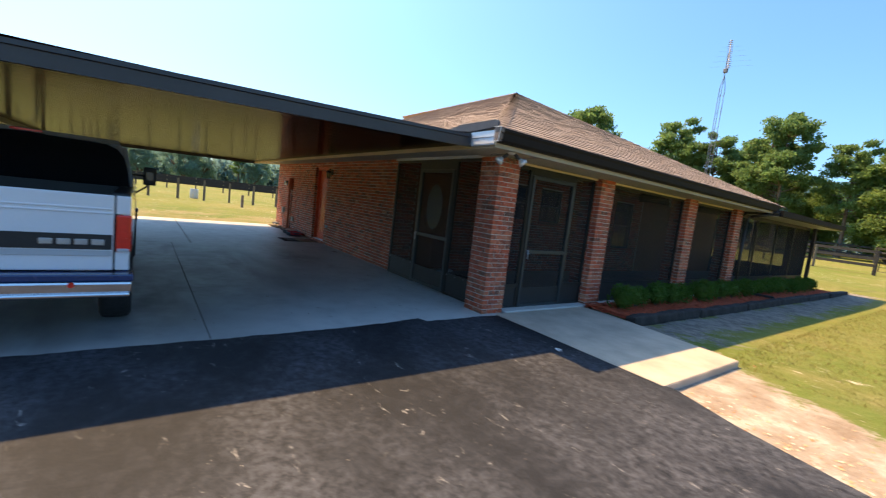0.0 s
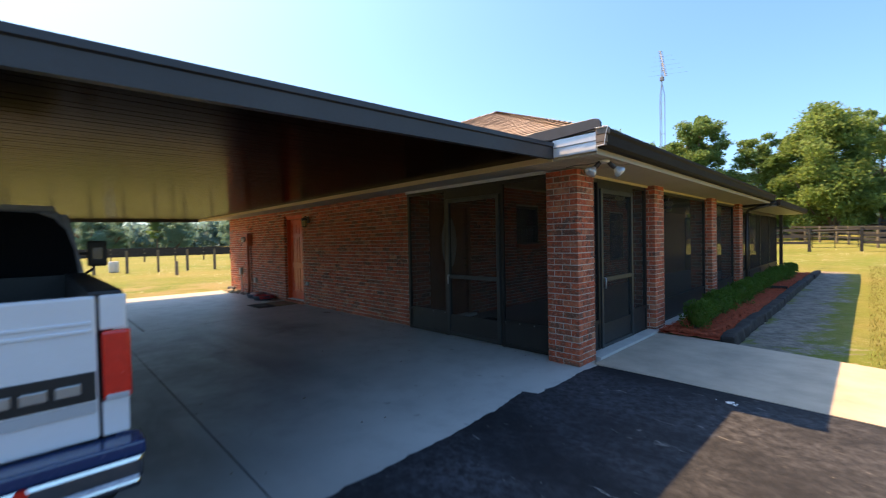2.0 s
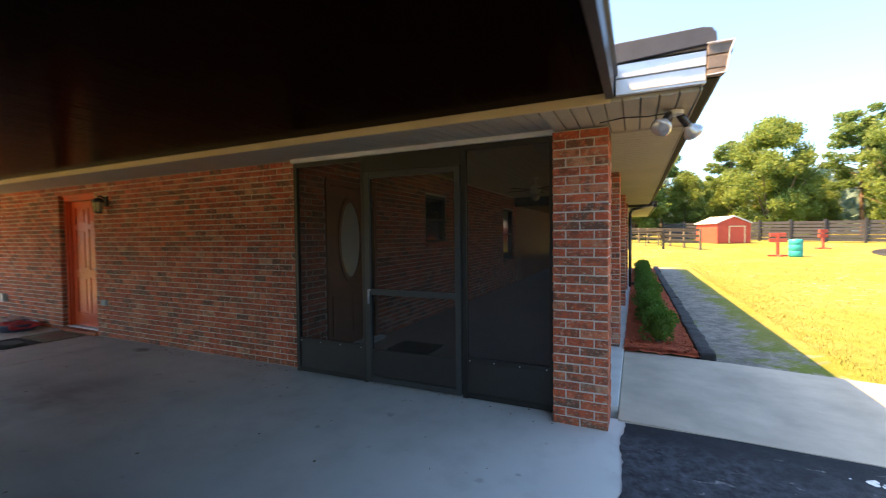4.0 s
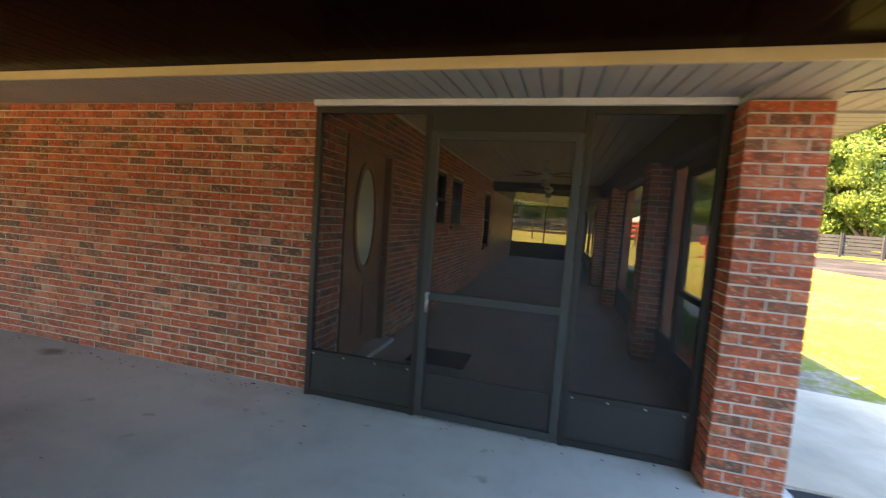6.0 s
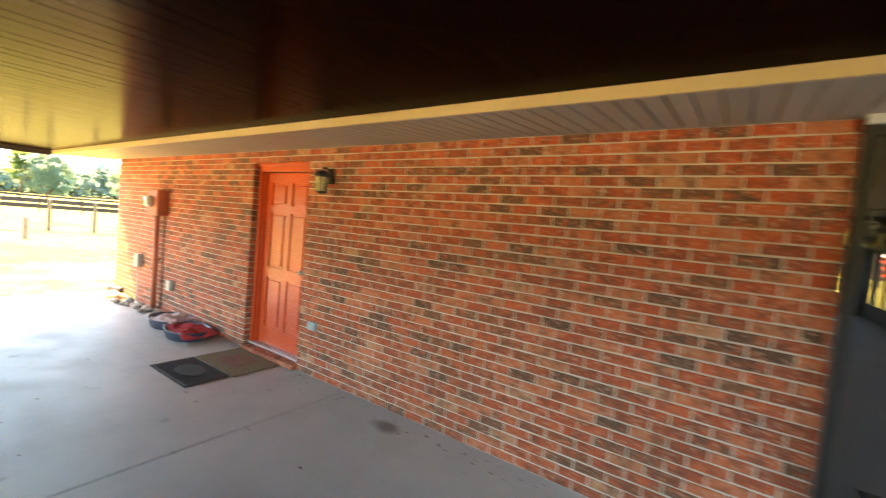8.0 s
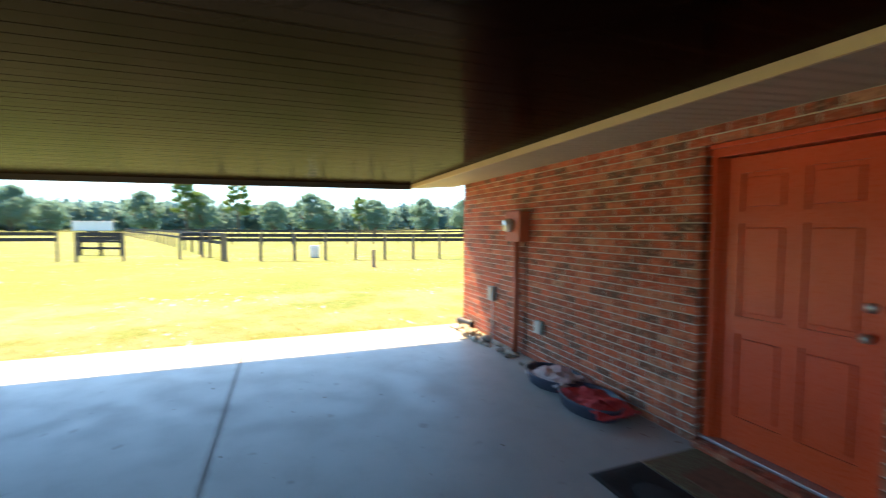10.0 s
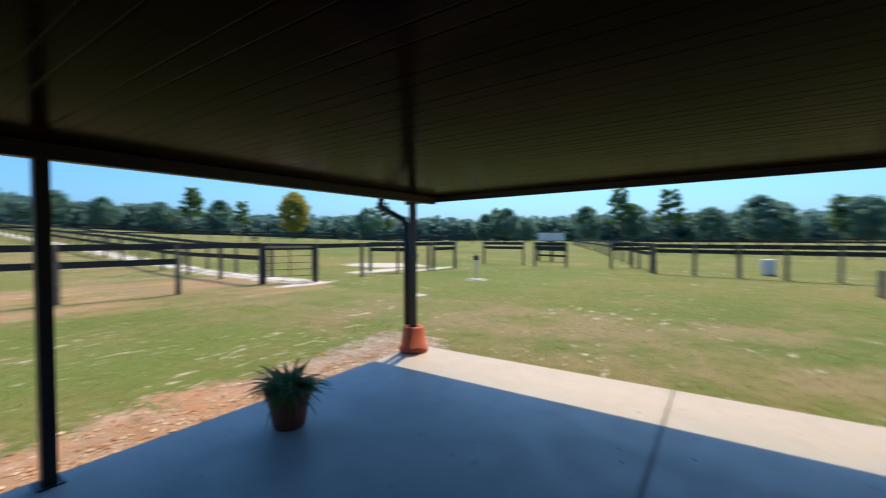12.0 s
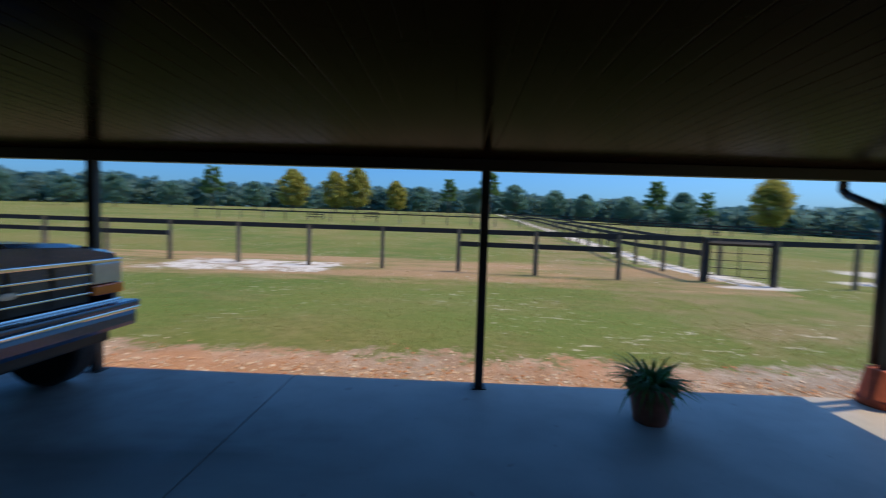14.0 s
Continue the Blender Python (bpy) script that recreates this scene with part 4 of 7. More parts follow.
def pickup():
    t = thing("pickup_truck", (0.02, -5.01, 0), "white and navy pickup truck parked on the carport slab", "truck", turn=180)
    W = 0.985
    # bed sides with wheel arches, white above and navy below
    for s in (-1, 1):
        up = [(0.14, 0.74), (0.14, 1.235), (0.20, 1.25), (2.12, 1.25), (2.12, 0.74)]
        bm = side_panel(bmesh.new(), up, s * W, 0.05, levels=(0.85, 0.95, 1.05, 1.15, 1.21))
        part("bed_side", bm, PAINT_WHITE, t, "white upper bed side", smooth=False)
        low = [(0.16, 0.52), (0.14, 0.736), (0.68, 0.736)] + arch(0.98, 0.40, 0.44, 132, 180, 4) + [(0.45, 0.44)]
        bm = side_panel(bmesh.new(), low, s * W, 0.04, levels=(0.6,))
        part("bed_side_lower", bm, PAINT_NAVY, t, "navy lower bed side")
        low = [(1.28, 0.736), (2.12, 0.736), (2.12, 0.42), (1.44, 0.42)] + arch(0.98, 0.40, 0.44, 5, 48, 4)
        bm = side_panel(bmesh.new(), low, s * W, 0.04, levels=(0.6,))
        part("bed_side_lower", bm, PAINT_NAVY, t, "navy lower bed side")
        bm = boxes(((0.16, s * (W - 0.14), 1.215), (2.10, s * (W - 0.015), 1.262)), bevel=0.012)
        part("bed_rail", bm, BLACK, t, "black bed rail cap")
        bm = boxes(((0.2, s * (W - 0.14), 0.66), (2.1, s * (W - 0.10), 1.22)))
        part("bed_liner_side", bm, BLACK, t)
        # rear lamp with red and clear fields
        lamp = part("rear_lamp", boxes(((0.115, s * (W - 0.10), 0.775), (0.20, s * (W + 0.004), 1.085)), bevel=0.014), LAMP_RED, t, "red rear lamp")
        part("reversing_lens", boxes(((0.110, s * (W - 0.092), 0.775), (0.13, s * (W - 0.008), 0.803)), bevel=0.006), PAINT_SILVER, lamp, "clear reversing lens")
        for z0, z1 in ((0.615, 0.772), (1.088, 1.245)):
            part("rear_corner", boxes(((0.13, s * (W - 0.105), z0), (0.20, s * (W - 0.006), z1)), bevel=0.012), PAINT_WHITE, t)
    part("bed_floor", boxes(((0.2, -W + 0.1, 0.62), (2.1, W - 0.1, 0.67))), BLACK, t)
    part("bed_front", boxes(((2.07, -W + 0.06, 0.62), (2.115, W - 0.06, 1.25))), BLACK, t)
    # tailgate
    g = W - 0.115
    gate = part("tailgate", boxes(((0.125, -g, 0.615), (0.185, g, 1.245)), bevel=0.014), PAINT_WHITE, t, "white steel tailgate")
    for z in (1.12, 1.085):
        part("pressed_line", boxes(((0.118, -g + 0.02, z), (0.13, g - 0.02, z + 0.016)), bevel=0.004), PAINT_WHITE, gate)
    part("stripe", boxes(((0.116, -g + 0.01, 0.79), (0.13, g - 0.01, 0.915)), bevel=0.003), BLACK, gate, "black stripe across the tailgate")
    part("lower_stripe", boxes(((0.118, -g + 0.01, 0.735), (0.13, g - 0.01, 0.782)), bevel=0.003), PAINT_SILVER, gate, "silver pinstripe")
    part("gate_handle", boxes(((0.09, -0.12, 1.155), (0.13, 0.12, 1.20)), bevel=0.012), CHROME, gate, "chrome tailgate handle")
    for k in range(4):
        y = -g + 0.06 + k * 0.105
        part("badge_block", boxes(((0.106, y, 0.825), (0.12, y + 0.082, 0.875)), bevel=0.006), ALUMINIUM, gate, "raised silver badge")
    # step bumper
    bumper = part("rear_bumper", boxes(((0.0, -W - 0.02, 0.44), (0.13, W + 0.02, 0.542)), bevel=0.02), CHROME, t, "chrome step bumper")
    part("step_pad", boxes(((-0.005, -W - 0.03, 0.544), (0.16, W + 0.03, 0.605)), bevel=0.012), PAINT_NAVY, bumper, "dark top pad of the bumper")
    part("lower_lip", boxes(((-0.02, -W - 0.005, 0.415), (0.09, W + 0.005, 0.45)), bevel=0.012), CHROME, bumper)
    plate = part("number_plate", boxes(((-0.034, -0.17, 0.43), (-0.022, 0.17, 0.60)), bevel=0.003), PLATE_GREEN, t, "pale green rear plate")
    part("plate_bar", boxes(((-0.038, -0.14, 0.485), (-0.035, 0.14, 0.545))), BLACK, plate)
    part("plate_emblem", lathe(bmesh.new(), [(0.0, 0.0), (0.03, 0.0), (0.028, 0.002), (0.0, 0.003)], 16), LAMP_AMBER, plate, "orange emblem").matrix_local = pose(-0.0385, 0, 0.515, 0, -90, 0)
    part("plate_mount", boxes(((-0.02, -0.2, 0.41), (-0.001, 0.2, 0.61))), BLACK, t)
    part("reflector", rod(bmesh.new(), (-0.008, -0.62, 0.52), (0.01, -0.62, 0.52), 0.022, n=16), LAMP_RED, t, "small red reflector")
    bm = bmesh.new()
    rod(bm, (-0.06, 0.0, 0.40), (0.3, 0.0, 0.40), 0.03)
    box(bm, (-0.09, -0.045, 0.36), (-0.03, 0.045, 0.44), 0.01)
    part("tow_hitch", bm, OLD_WOOD, t, "rusty tow hitch")
    # cab: a tapered shell with dark glass
    bm = bmesh.new()
    low = [(2.13, -W + 0.01, 1.20), (3.86, -W + 0.01, 1.20), (3.86, W - 0.01, 1.20), (2.13, W - 0.01, 1.20)]
    roof = [(2.28, -W + 0.11, 1.80), (3.22, -W + 0.13, 1.80), (3.22, W - 0.13, 1.80), (2.28, W - 0.11, 1.80)]
    a, b = [bm.verts.new(p) for p in low], [bm.verts.new(p) for p in roof]
    for i in range(4):
        bm.faces.new((a[i], a[(i + 1) % 4], b[(i + 1) % 4], b[i]))
    bm.faces.new(b)
    bm.faces.new(a[::-1])
    bmesh.ops.recalc_face_normals(bm, faces=bm.faces[:])
    bmesh.ops.bevel(bm, geom=[e for e in bm.edges if max(v.co.z for v in e.verts) > 1.5], offset=0.07, segments=3, affect='EDGES')
    part("cab", bm, PAINT_CAB, t, "grey cab with rounded roof edges", smooth=False)
    part("cab_body", boxes(((2.125, -W + 0.005, 0.45), (3.86, W - 0.005, 1.21)), bevel=0.02), PAINT_NAVY, t)

    def pane(name, quad, out, parent, mat=DARK_GLASS):
        bm = bmesh.new()
        o = Vector(out) * 0.012
        c = sum((Vector(p) for p in quad), Vector()) / 4
        f = bm.faces.new([bm.verts.new(Vector(p) + o) for p in quad])
        e = bmesh.ops.extrude_face_region(bm, geom=[f])
        for v in e["geom"]:
            if isinstance(v, bmesh.types.BMVert):
                v.co -= o * 1.6
        bmesh.ops.recalc_face_normals(bm, faces=bm.faces[:])
        return part(name, bm, mat, parent)
    # rear window: rounded upper corners on the sloping cab back
    bm = bmesh.new()
    edge = [(-0.93, 1.235), (-0.905, 1.45), (-0.865, 1.60), (-0.80, 1.69), (-0.70, 1.735), (0.0, 1.755), (0.70, 1.735), (0.80, 1.69), (0.865, 1.60), (0.905, 1.45), (0.93, 1.235)]
    prism(bm, edge, 0, -0.014, 0.01)
    for v in bm.verts:
        v.co.x += 2.138 + (v.co.z - 1.235) * 0.248
    part("rear_window", bm, DARK_GLASS, t)
    pane("windscreen", [(3.82, -0.84, 1.24), (3.30, -0.68, 1.74), (3.30, 0.68, 1.74), (3.82, 0.84, 1.24)], (0.68, 0, 0.73), t)
    for s in (-1, 1):
        pane("side_window", [(2.36, s * 0.925, 1.27), (2.46, s * 0.86, 1.70), (3.14, s * 0.86, 1.70), (3.66, s * 0.925, 1.27)], (0, s * 0.94, 0.33), t)
    part("third_brake_lamp", boxes(((2.255, -0.13, 1.765), (2.30, 0.13, 1.79)), bevel=0.004), LAMP_RED, t, "dark red high brake lamp")
    part("seat_back", boxes(((2.42, -0.75, 0.9), (2.56, 0.75, 1.42)), bevel=0.05), BLACK, t)
    # hood, fenders and nose
    bm = bmesh.new()
    ring = [(-0.97, 1.17), (-0.94, 1.25), (-0.55, 1.325), (0.0, 1.345), (0.55, 1.325), (0.94, 1.25), (0.97, 1.17), (0.96, 1.0), (-0.96, 1.0)]
    rows = [[bm.verts.new((x, y * k, z + dz)) for y, z in ring] for x, k, dz in ((3.84, 1.0, -0.01), (4.4, 1.0, 0.0), (4.86, 0.995, 0.0), (4.96, 0.985, -0.03))]
    for p, q in zip(rows, rows[1:]):
        for i in range(len(ring)):
            bm.faces.new((p[i], p[(i + 1) % len(ring)], q[(i + 1) % len(ring)], q[i]))
    bm.faces.new(rows[0])
    bm.faces.new(rows[-1][::-1])
    bmesh.ops.recalc_face_normals(bm, faces=bm.faces[:])
    part("hood", bm, PAINT_NAVY, t, "dark blue hood", smooth=False)
    for s in (-1, 1):
        out = [(3.86, 1.13), (4.92, 1.13), (4.95, 0.62)] + [(4.82, 0.45)] + arch(4.38, 0.40, 0.45, 8, 150, 8) + [(3.86, 0.62)]
        bm = side_panel(bmesh.new(), out, s * W, 0.06, levels=(0.7, 0.8, 0.9, 1.0))
        part("fender", bm, PAINT_NAVY, t)
        lamp = part("headlamp", boxes(((4.88, s * 0.67, 0.965), (4.985, s * 0.975, 1.15)), bevel=0.015), LAMP_CLEAR, t, "clear headlamp")
        part("turn_signal", boxes(((4.88, s * 0.67, 0.865), (4.99, s * 0.985, 0.957)), bevel=0.012), LAMP_AMBER, t, "amber turn signal")
        m = part("mirror_head", boxes(((3.30, s * 1.06, 1.27), (3.36, s * 1.22, 1.53)), bevel=0.02), BLACK, t, "black towing mirror")
        # navy on the mirror glass stands in for the blue it reflects
        part("mirror_glass", boxes(((3.293, s * 1.10, 1.34), (3.299, s * 1.18, 1.46))), PAINT_NAVY, m)
        bm = bmesh.new()
        tube(bm, [(3.40, s * 0.95, 1.12), (3.34, s * 1.10, 1.24), (3.34, s * 1.12, 1.30)], 0.012, 6)
        tube(bm, [(3.40, s * 0.90, 1.40), (3.34, s * 1.08, 1.40)], 0.012, 6)
        part("mirror_arm", bm, BLACK, t)
    nose = part("grille", boxes(((4.87, -0.66, 0.82), (4.95, 0.66, 1.14)), bevel=0.01), BLACK, t, "black grille with chrome bars")
    for z in (0.90, 0.98, 1.06):
        part("grille_bar", boxes(((4.945, -0.66, z - 0.008), (4.975, 0.66, z + 0.008)), bevel=0.004), CHROME, nose)
    for y in (-0.33, 0.0, 0.33):
        part("grille_divider", boxes(((4.94, y - 0.018, 0.82), (4.96, y + 0.018, 1.14))), BLACK, nose)
    part("grille_surround", boxes(((4.87, -0.98, 1.148), (4.985, 0.98, 1.18)), ((4.87, -0.97, 0.785), (4.985, 0.97, 0.815)), bevel=0.008), CHROME, nose)
    bm = bmesh.new()
    lathe(bm, [(0.0, 0), (0.055, 0), (0.05, 0.012), (0.0, 0.014)], 20)
    bmesh.ops.transform(bm, matrix=pose(4.965, 0, 0.98, 0, 90, 0) @ Matrix.Diagonal((0.5, 1.2, 1, 1)), verts=bm.verts)
    part("badge", bm, ALUMINIUM, nose, "plain oval badge")
    fb = part("front_bumper", boxes(((4.97, -W - 0.02, 0.56), (5.11, W + 0.02, 0.71)), bevel=0.04), PAINT_NAVY, t, "dark front bumper with a chrome top edge")
    part("chrome_edge", boxes(((4.975, -W - 0.028, 0.705), (5.125, W + 0.028, 0.74)), bevel=0.012), CHROME, fb, "bright chrome edge")
    part("bumper_pad", boxes(((4.98, -W - 0.03, 0.74), (5.13, W + 0.03, 0.795)), bevel=0.018), PAINT_NAVY, fb)
    part("valance", boxes(((4.84, -0.85, 0.44), (4.97, 0.85, 0.565)), bevel=0.02), BLACK, t)
    part("chassis", boxes(((0.3, -0.5, 0.40), (4.8, -0.38, 0.56)), ((0.3, 0.38, 0.40), (4.8, 0.5, 0.56)), ((0.93, -0.8, 0.34), (1.03, 0.8, 0.43)), ((4.33, -0.8, 0.34), (4.43, 0.8, 0.43)), ((2.3, -0.42, 0.36), (3.8, 0.42, 0.6))), BLACK, t)
    part("fuel_tank", boxes(((1.2, -0.37, 0.38), (1.8, 0.37, 0.6)), bevel=0.04), BLACK, t)
    for x in (0.90, 4.38):
        for s in (-1, 1):
            w = part("wheel", rod(bmesh.new(), (x, s * 0.72, 0.375), (x, s * 0.93, 0.375), 0.12), BLACK, t)
            bm = bmesh.new()
            lathe(bm, [(0.0, -0.02), (0.14, -0.02), (0.21, -0.06), (0.22, 0.0)], 24)
            m = pose(x, s * 0.985, 0.375, -90 * s, 0, 0)
            bmesh.ops.transform(bm, matrix=m, verts=bm.verts)
            part("rim", bm, ALUMINIUM, w, smooth=True)
            bm = bmesh.new()
            lathe(bm, [(0.20, -0.02), (0.22, 0.0), (0.33, 0.01), (0.365, -0.015), (0.375, -0.05), (0.375, -0.18), (0.365, -0.215), (0.33, -0.235), (0.2, -0.22)], 36)
            bmesh.ops.transform(bm, matrix=m, verts=bm.verts)
            part("tyre", bm, RUBBER, w, "black rubber tyre")


pickup()


# ---- the carport wall: back door and fittings ----
def back_door():
    d = thing("door_1", (0, 0, 0), "orange-red six-panel back door, closed, in a matching frame", "door", kind="structure")
    x0, x1 = DOOR_X0 + 0.012, DOOR_X1
    y = WALL_Y + 0.10
    part("door_frame", boxes(((x0, y - 0.035, 0.0), (x0 + 0.055, y + 0.1, DOOR_TOP)), ((x1 - 0.055, y - 0.035, 0.0), (x1, y + 0.1, DOOR_TOP)),
                             ((x0 + 0.055, y - 0.035, DOOR_TOP - 0.09), (x1 - 0.055, y + 0.1, DOOR_TOP)), ((x0 + 0.055, y + 0.0, 0.02), (x0 + 0.08, y + 0.1, DOOR_TOP - 0.09)), bevel=0.006), DOOR_RED, d, "orange-red painted door frame")
    part("head_moulding", boxes(((x0, y - 0.06, DOOR_TOP - 0.03), (x1, y - 0.037, DOOR_TOP + 0.006)), bevel=0.006), DOOR_RED, d)
    u0, u1, top = x0 + 0.082, x1 - 0.058, DOOR_TOP - 0.10
    leaf = part("door_leaf", boxes(((u0, y + 0.045, 0.075), (u1, y + 0.085, top))), DOOR_RED, d)
    w = (u1 - u0 - 0.10 * 3) / 2
    zs = [(0.075 + 0.20, 0.86), (0.98, 1.62), (1.70, top - 0.11)]
    # raised stiles and rails round each sunk panel
    bm = boxes(((u0, y + 0.030, 0.075), (u0 + 0.10, y + 0.045, top)), ((u1 - 0.10, y + 0.030, 0.075), (u1, y + 0.045, top)), ((u0 + 0.10 + w, y + 0.030, 0.075), (u0 + 0.20 + w, y + 0.045, top)))
    edges = [0.075] + [v for z in zs for v in z] + [top]
    for k in range(0, len(edges), 2):
        for c in (u0 + 0.10, u0 + 0.20 + w):
            box(bm, (c, y + 0.030, edges[k]), (c + w, y + 0.045, edges[k + 1]))
    part("stiles_and_rails", bm, DOOR_RED, leaf)
    for z0, z1 in zs:
        for c in (u0 + 0.10, u0 + 0.20 + w):
            bm = bmesh.new()
            box(bm, (c + 0.03, y + 0.031, z0 + 0.03), (c + w - 0.03, y + 0.05, z1 - 0.03), 0.009)
            part("door_panel", bm, DOOR_RED, leaf)
    bm = bmesh.new()
    rod(bm, (u1 - 0.06, y + 0.045, 1.0), (u1 - 0.06, y - 0.01, 1.0), 0.012)
    bmesh.ops.create_uvsphere(bm, u_segments=16, v_segments=10, radius=0.028, matrix=Matrix.Translation((u1 - 0.06, y - 0.025, 1.0)))
    part("door_knob", bm, ALUMINIUM, leaf, "dull metal door knob", smooth=True)
    bm = bmesh.new()
    rod(bm, (u1 - 0.06, y + 0.045, 1.16), (u1 - 0.06, y + 0.008, 1.16), 0.028, n=20)
    part("deadbolt", bm, ALUMINIUM, leaf, "round metal deadbolt", smooth=True)
    part("threshold", boxes(((x0, y - 0.05, 0.05), (x1, y + 0.10, 0.072)), bevel=0.005), ALUMINIUM, d, "pale metal threshold")
    n = 11
    for i in range(n):
        a = x0 - 0.0 + (x1 - x0) * i / n
        part("sill_brick", boxes(((a + 0.004, WALL_Y - 0.05, 0.0), (a + (x1 - x0) / n - 0.004, y - 0.04, 0.05)), bevel=0.004), BRICK, d)
    solid("door_backing", boxes(((x0 + 0.05, y + 0.088, 0.0), (x1 - 0.05, y + 0.12, DOOR_TOP))), DOOR_RED, "plain back of the closed door", "door", "structure")


back_door()

LAMP_GLASS = worn("amber_lantern_glass", (0.42, 0.36, 0.16), 0.25, spread=0.15, scale=30.0, bump=0.0)


def wall_lantern():
    t = thing("wall_lantern", (-6.88, WALL_Y, 1.96), "small black wall lantern with yellowed glass, switched off", "wall lamp")
    part("wall_plate", boxes(((-0.05, -0.022, -0.02), (0.05, 0.004, 0.13)), bevel=0.008), BLACK, t)
    part("arm", tube(bmesh.new(), [(0, -0.02, 0.10), (0, -0.07, 0.13), (0, -0.11, 0.115)], 0.01, 8), BLACK, t)
    bm = lathe(bmesh.new(), [(0.072, 0.035), (0.075, 0.05), (0.05, 0.09), (0.0, 0.105)], 6, (0, -0.11, 0))
    part("cap", bm, BLACK, t)
    bm = lathe(bmesh.new(), [(0.045, -0.10), (0.062, 0.034)], 6, (0, -0.11, 0))
    part("lantern_glass", bm, LAMP_GLASS, t, "yellowed lantern glass")
    bm = bmesh.new()
    for k in range(6):
        a = 2 * math.pi * k / 6
        rod(bm, (0.047 * math.cos(a), -0.11 + 0.047 * math.sin(a), -0.10), (0.064 * math.cos(a), -0.11 + 0.064 * math.sin(a), 0.036), 0.005, n=6)
    lathe(bm, [(0.0, -0.125), (0.05, -0.115), (0.05, -0.098), (0.0, -0.095)], 6, (0, -0.11, 0))
    part("cage", bm, BLACK, t)


wall_lantern()
BOX_GREY = worn("grey_box_enamel", (0.40, 0.42, 0.40), 0.5, spread=0.1, scale=9.0, bump=0.05)
BOX_BROWN = worn("orange_brown_box_paint", (0.42, 0.115, 0.055), 0.55, spread=0.15, scale=5.0, bump=0.08)


def service_boxes():
    t = thing("electric_meter", (-10.62, WALL_Y, 0), "brick-red painted meter box with glass dial and conduit", "meter box")
    part("meter_box", boxes(((-0.17, -0.15, 1.42), (0.17, -0.001, 1.79)), bevel=0.012), BOX_BROWN, t)
    bm = lathe(bmesh.new(), [(0.085, 0.0), (0.085, 0.05), (0.07, 0.085), (0.0, 0.09)], 24)
    bmesh.ops.transform(bm, matrix=pose(-0.03, -0.15, 1.62, 90, 0, 0), verts=bm.verts)
    part("meter_dial", bm, LAMP_CLEAR, t, "domed glass meter dial", smooth=True)
    part("conduit", rod(bmesh.new(), (-0.04, -0.06, 0.02), (-0.04, -0.06, 1.42), 0.035, n=14), BOX_BROWN, t, "red painted conduit", smooth=True)
    part("strap", boxes(((-0.09, -0.10, 0.75), (0.01, -0.001, 0.78))), BOX_BROWN, t)
    part("cable", rod(bmesh.new(), (0.12, -0.02, 0.05), (0.12, -0.02, 1.42), 0.008, n=6), BLACK, t)
    t = thing("junction_box", (-11.35, WALL_Y, 0.56), "small grey electric box on the brick wall", "electric box")
    part("box_body", boxes(((-0.07, -0.07, 0.0), (0.07, -0.001, 0.2)), bevel=0.008), BOX_GREY, t)
    part("box_cover", boxes(((-0.062, -0.078, 0.01), (0.062, -0.071, 0.19)), bevel=0.003), BOX_GREY, t)
    part("pipe", rod(bmesh.new(), (0, -0.03, -0.54), (0, -0.03, 0.0), 0.012, n=8), BOX_GREY, t)
    t = thing("junction_box", (-10.19, WALL_Y, 0.36), "small grey electric box on the brick wall", "electric box")
    part("box_body", boxes(((-0.06, -0.06, 0.0), (0.06, -0.001, 0.15)), bevel=0.008), BOX_GREY, t)
    part("box_cover", boxes(((-0.052, -0.068, 0.01), (0.052, -0.061, 0.14)), bevel=0.003), BOX_GREY, t)
    t = thing("wall_outlet", (-6.985, WALL_Y, 0.475), "small blue-grey covered outlet on the brick wall", "outlet")
    blue = worn("blue_grey_cover", (0.33, 0.42, 0.47), 0.5, spread=0.1, scale=9.0, bump=0.03)
    part("outlet_cover", boxes(((-0.055, -0.035, 0.0), (0.055, -0.001, 0.085)), bevel=0.006), blue, t)
    part("outlet_flap", boxes(((-0.045, -0.044, 0.01), (0.045, -0.036, 0.06)), bevel=0.003), blue, t)


service_boxes()


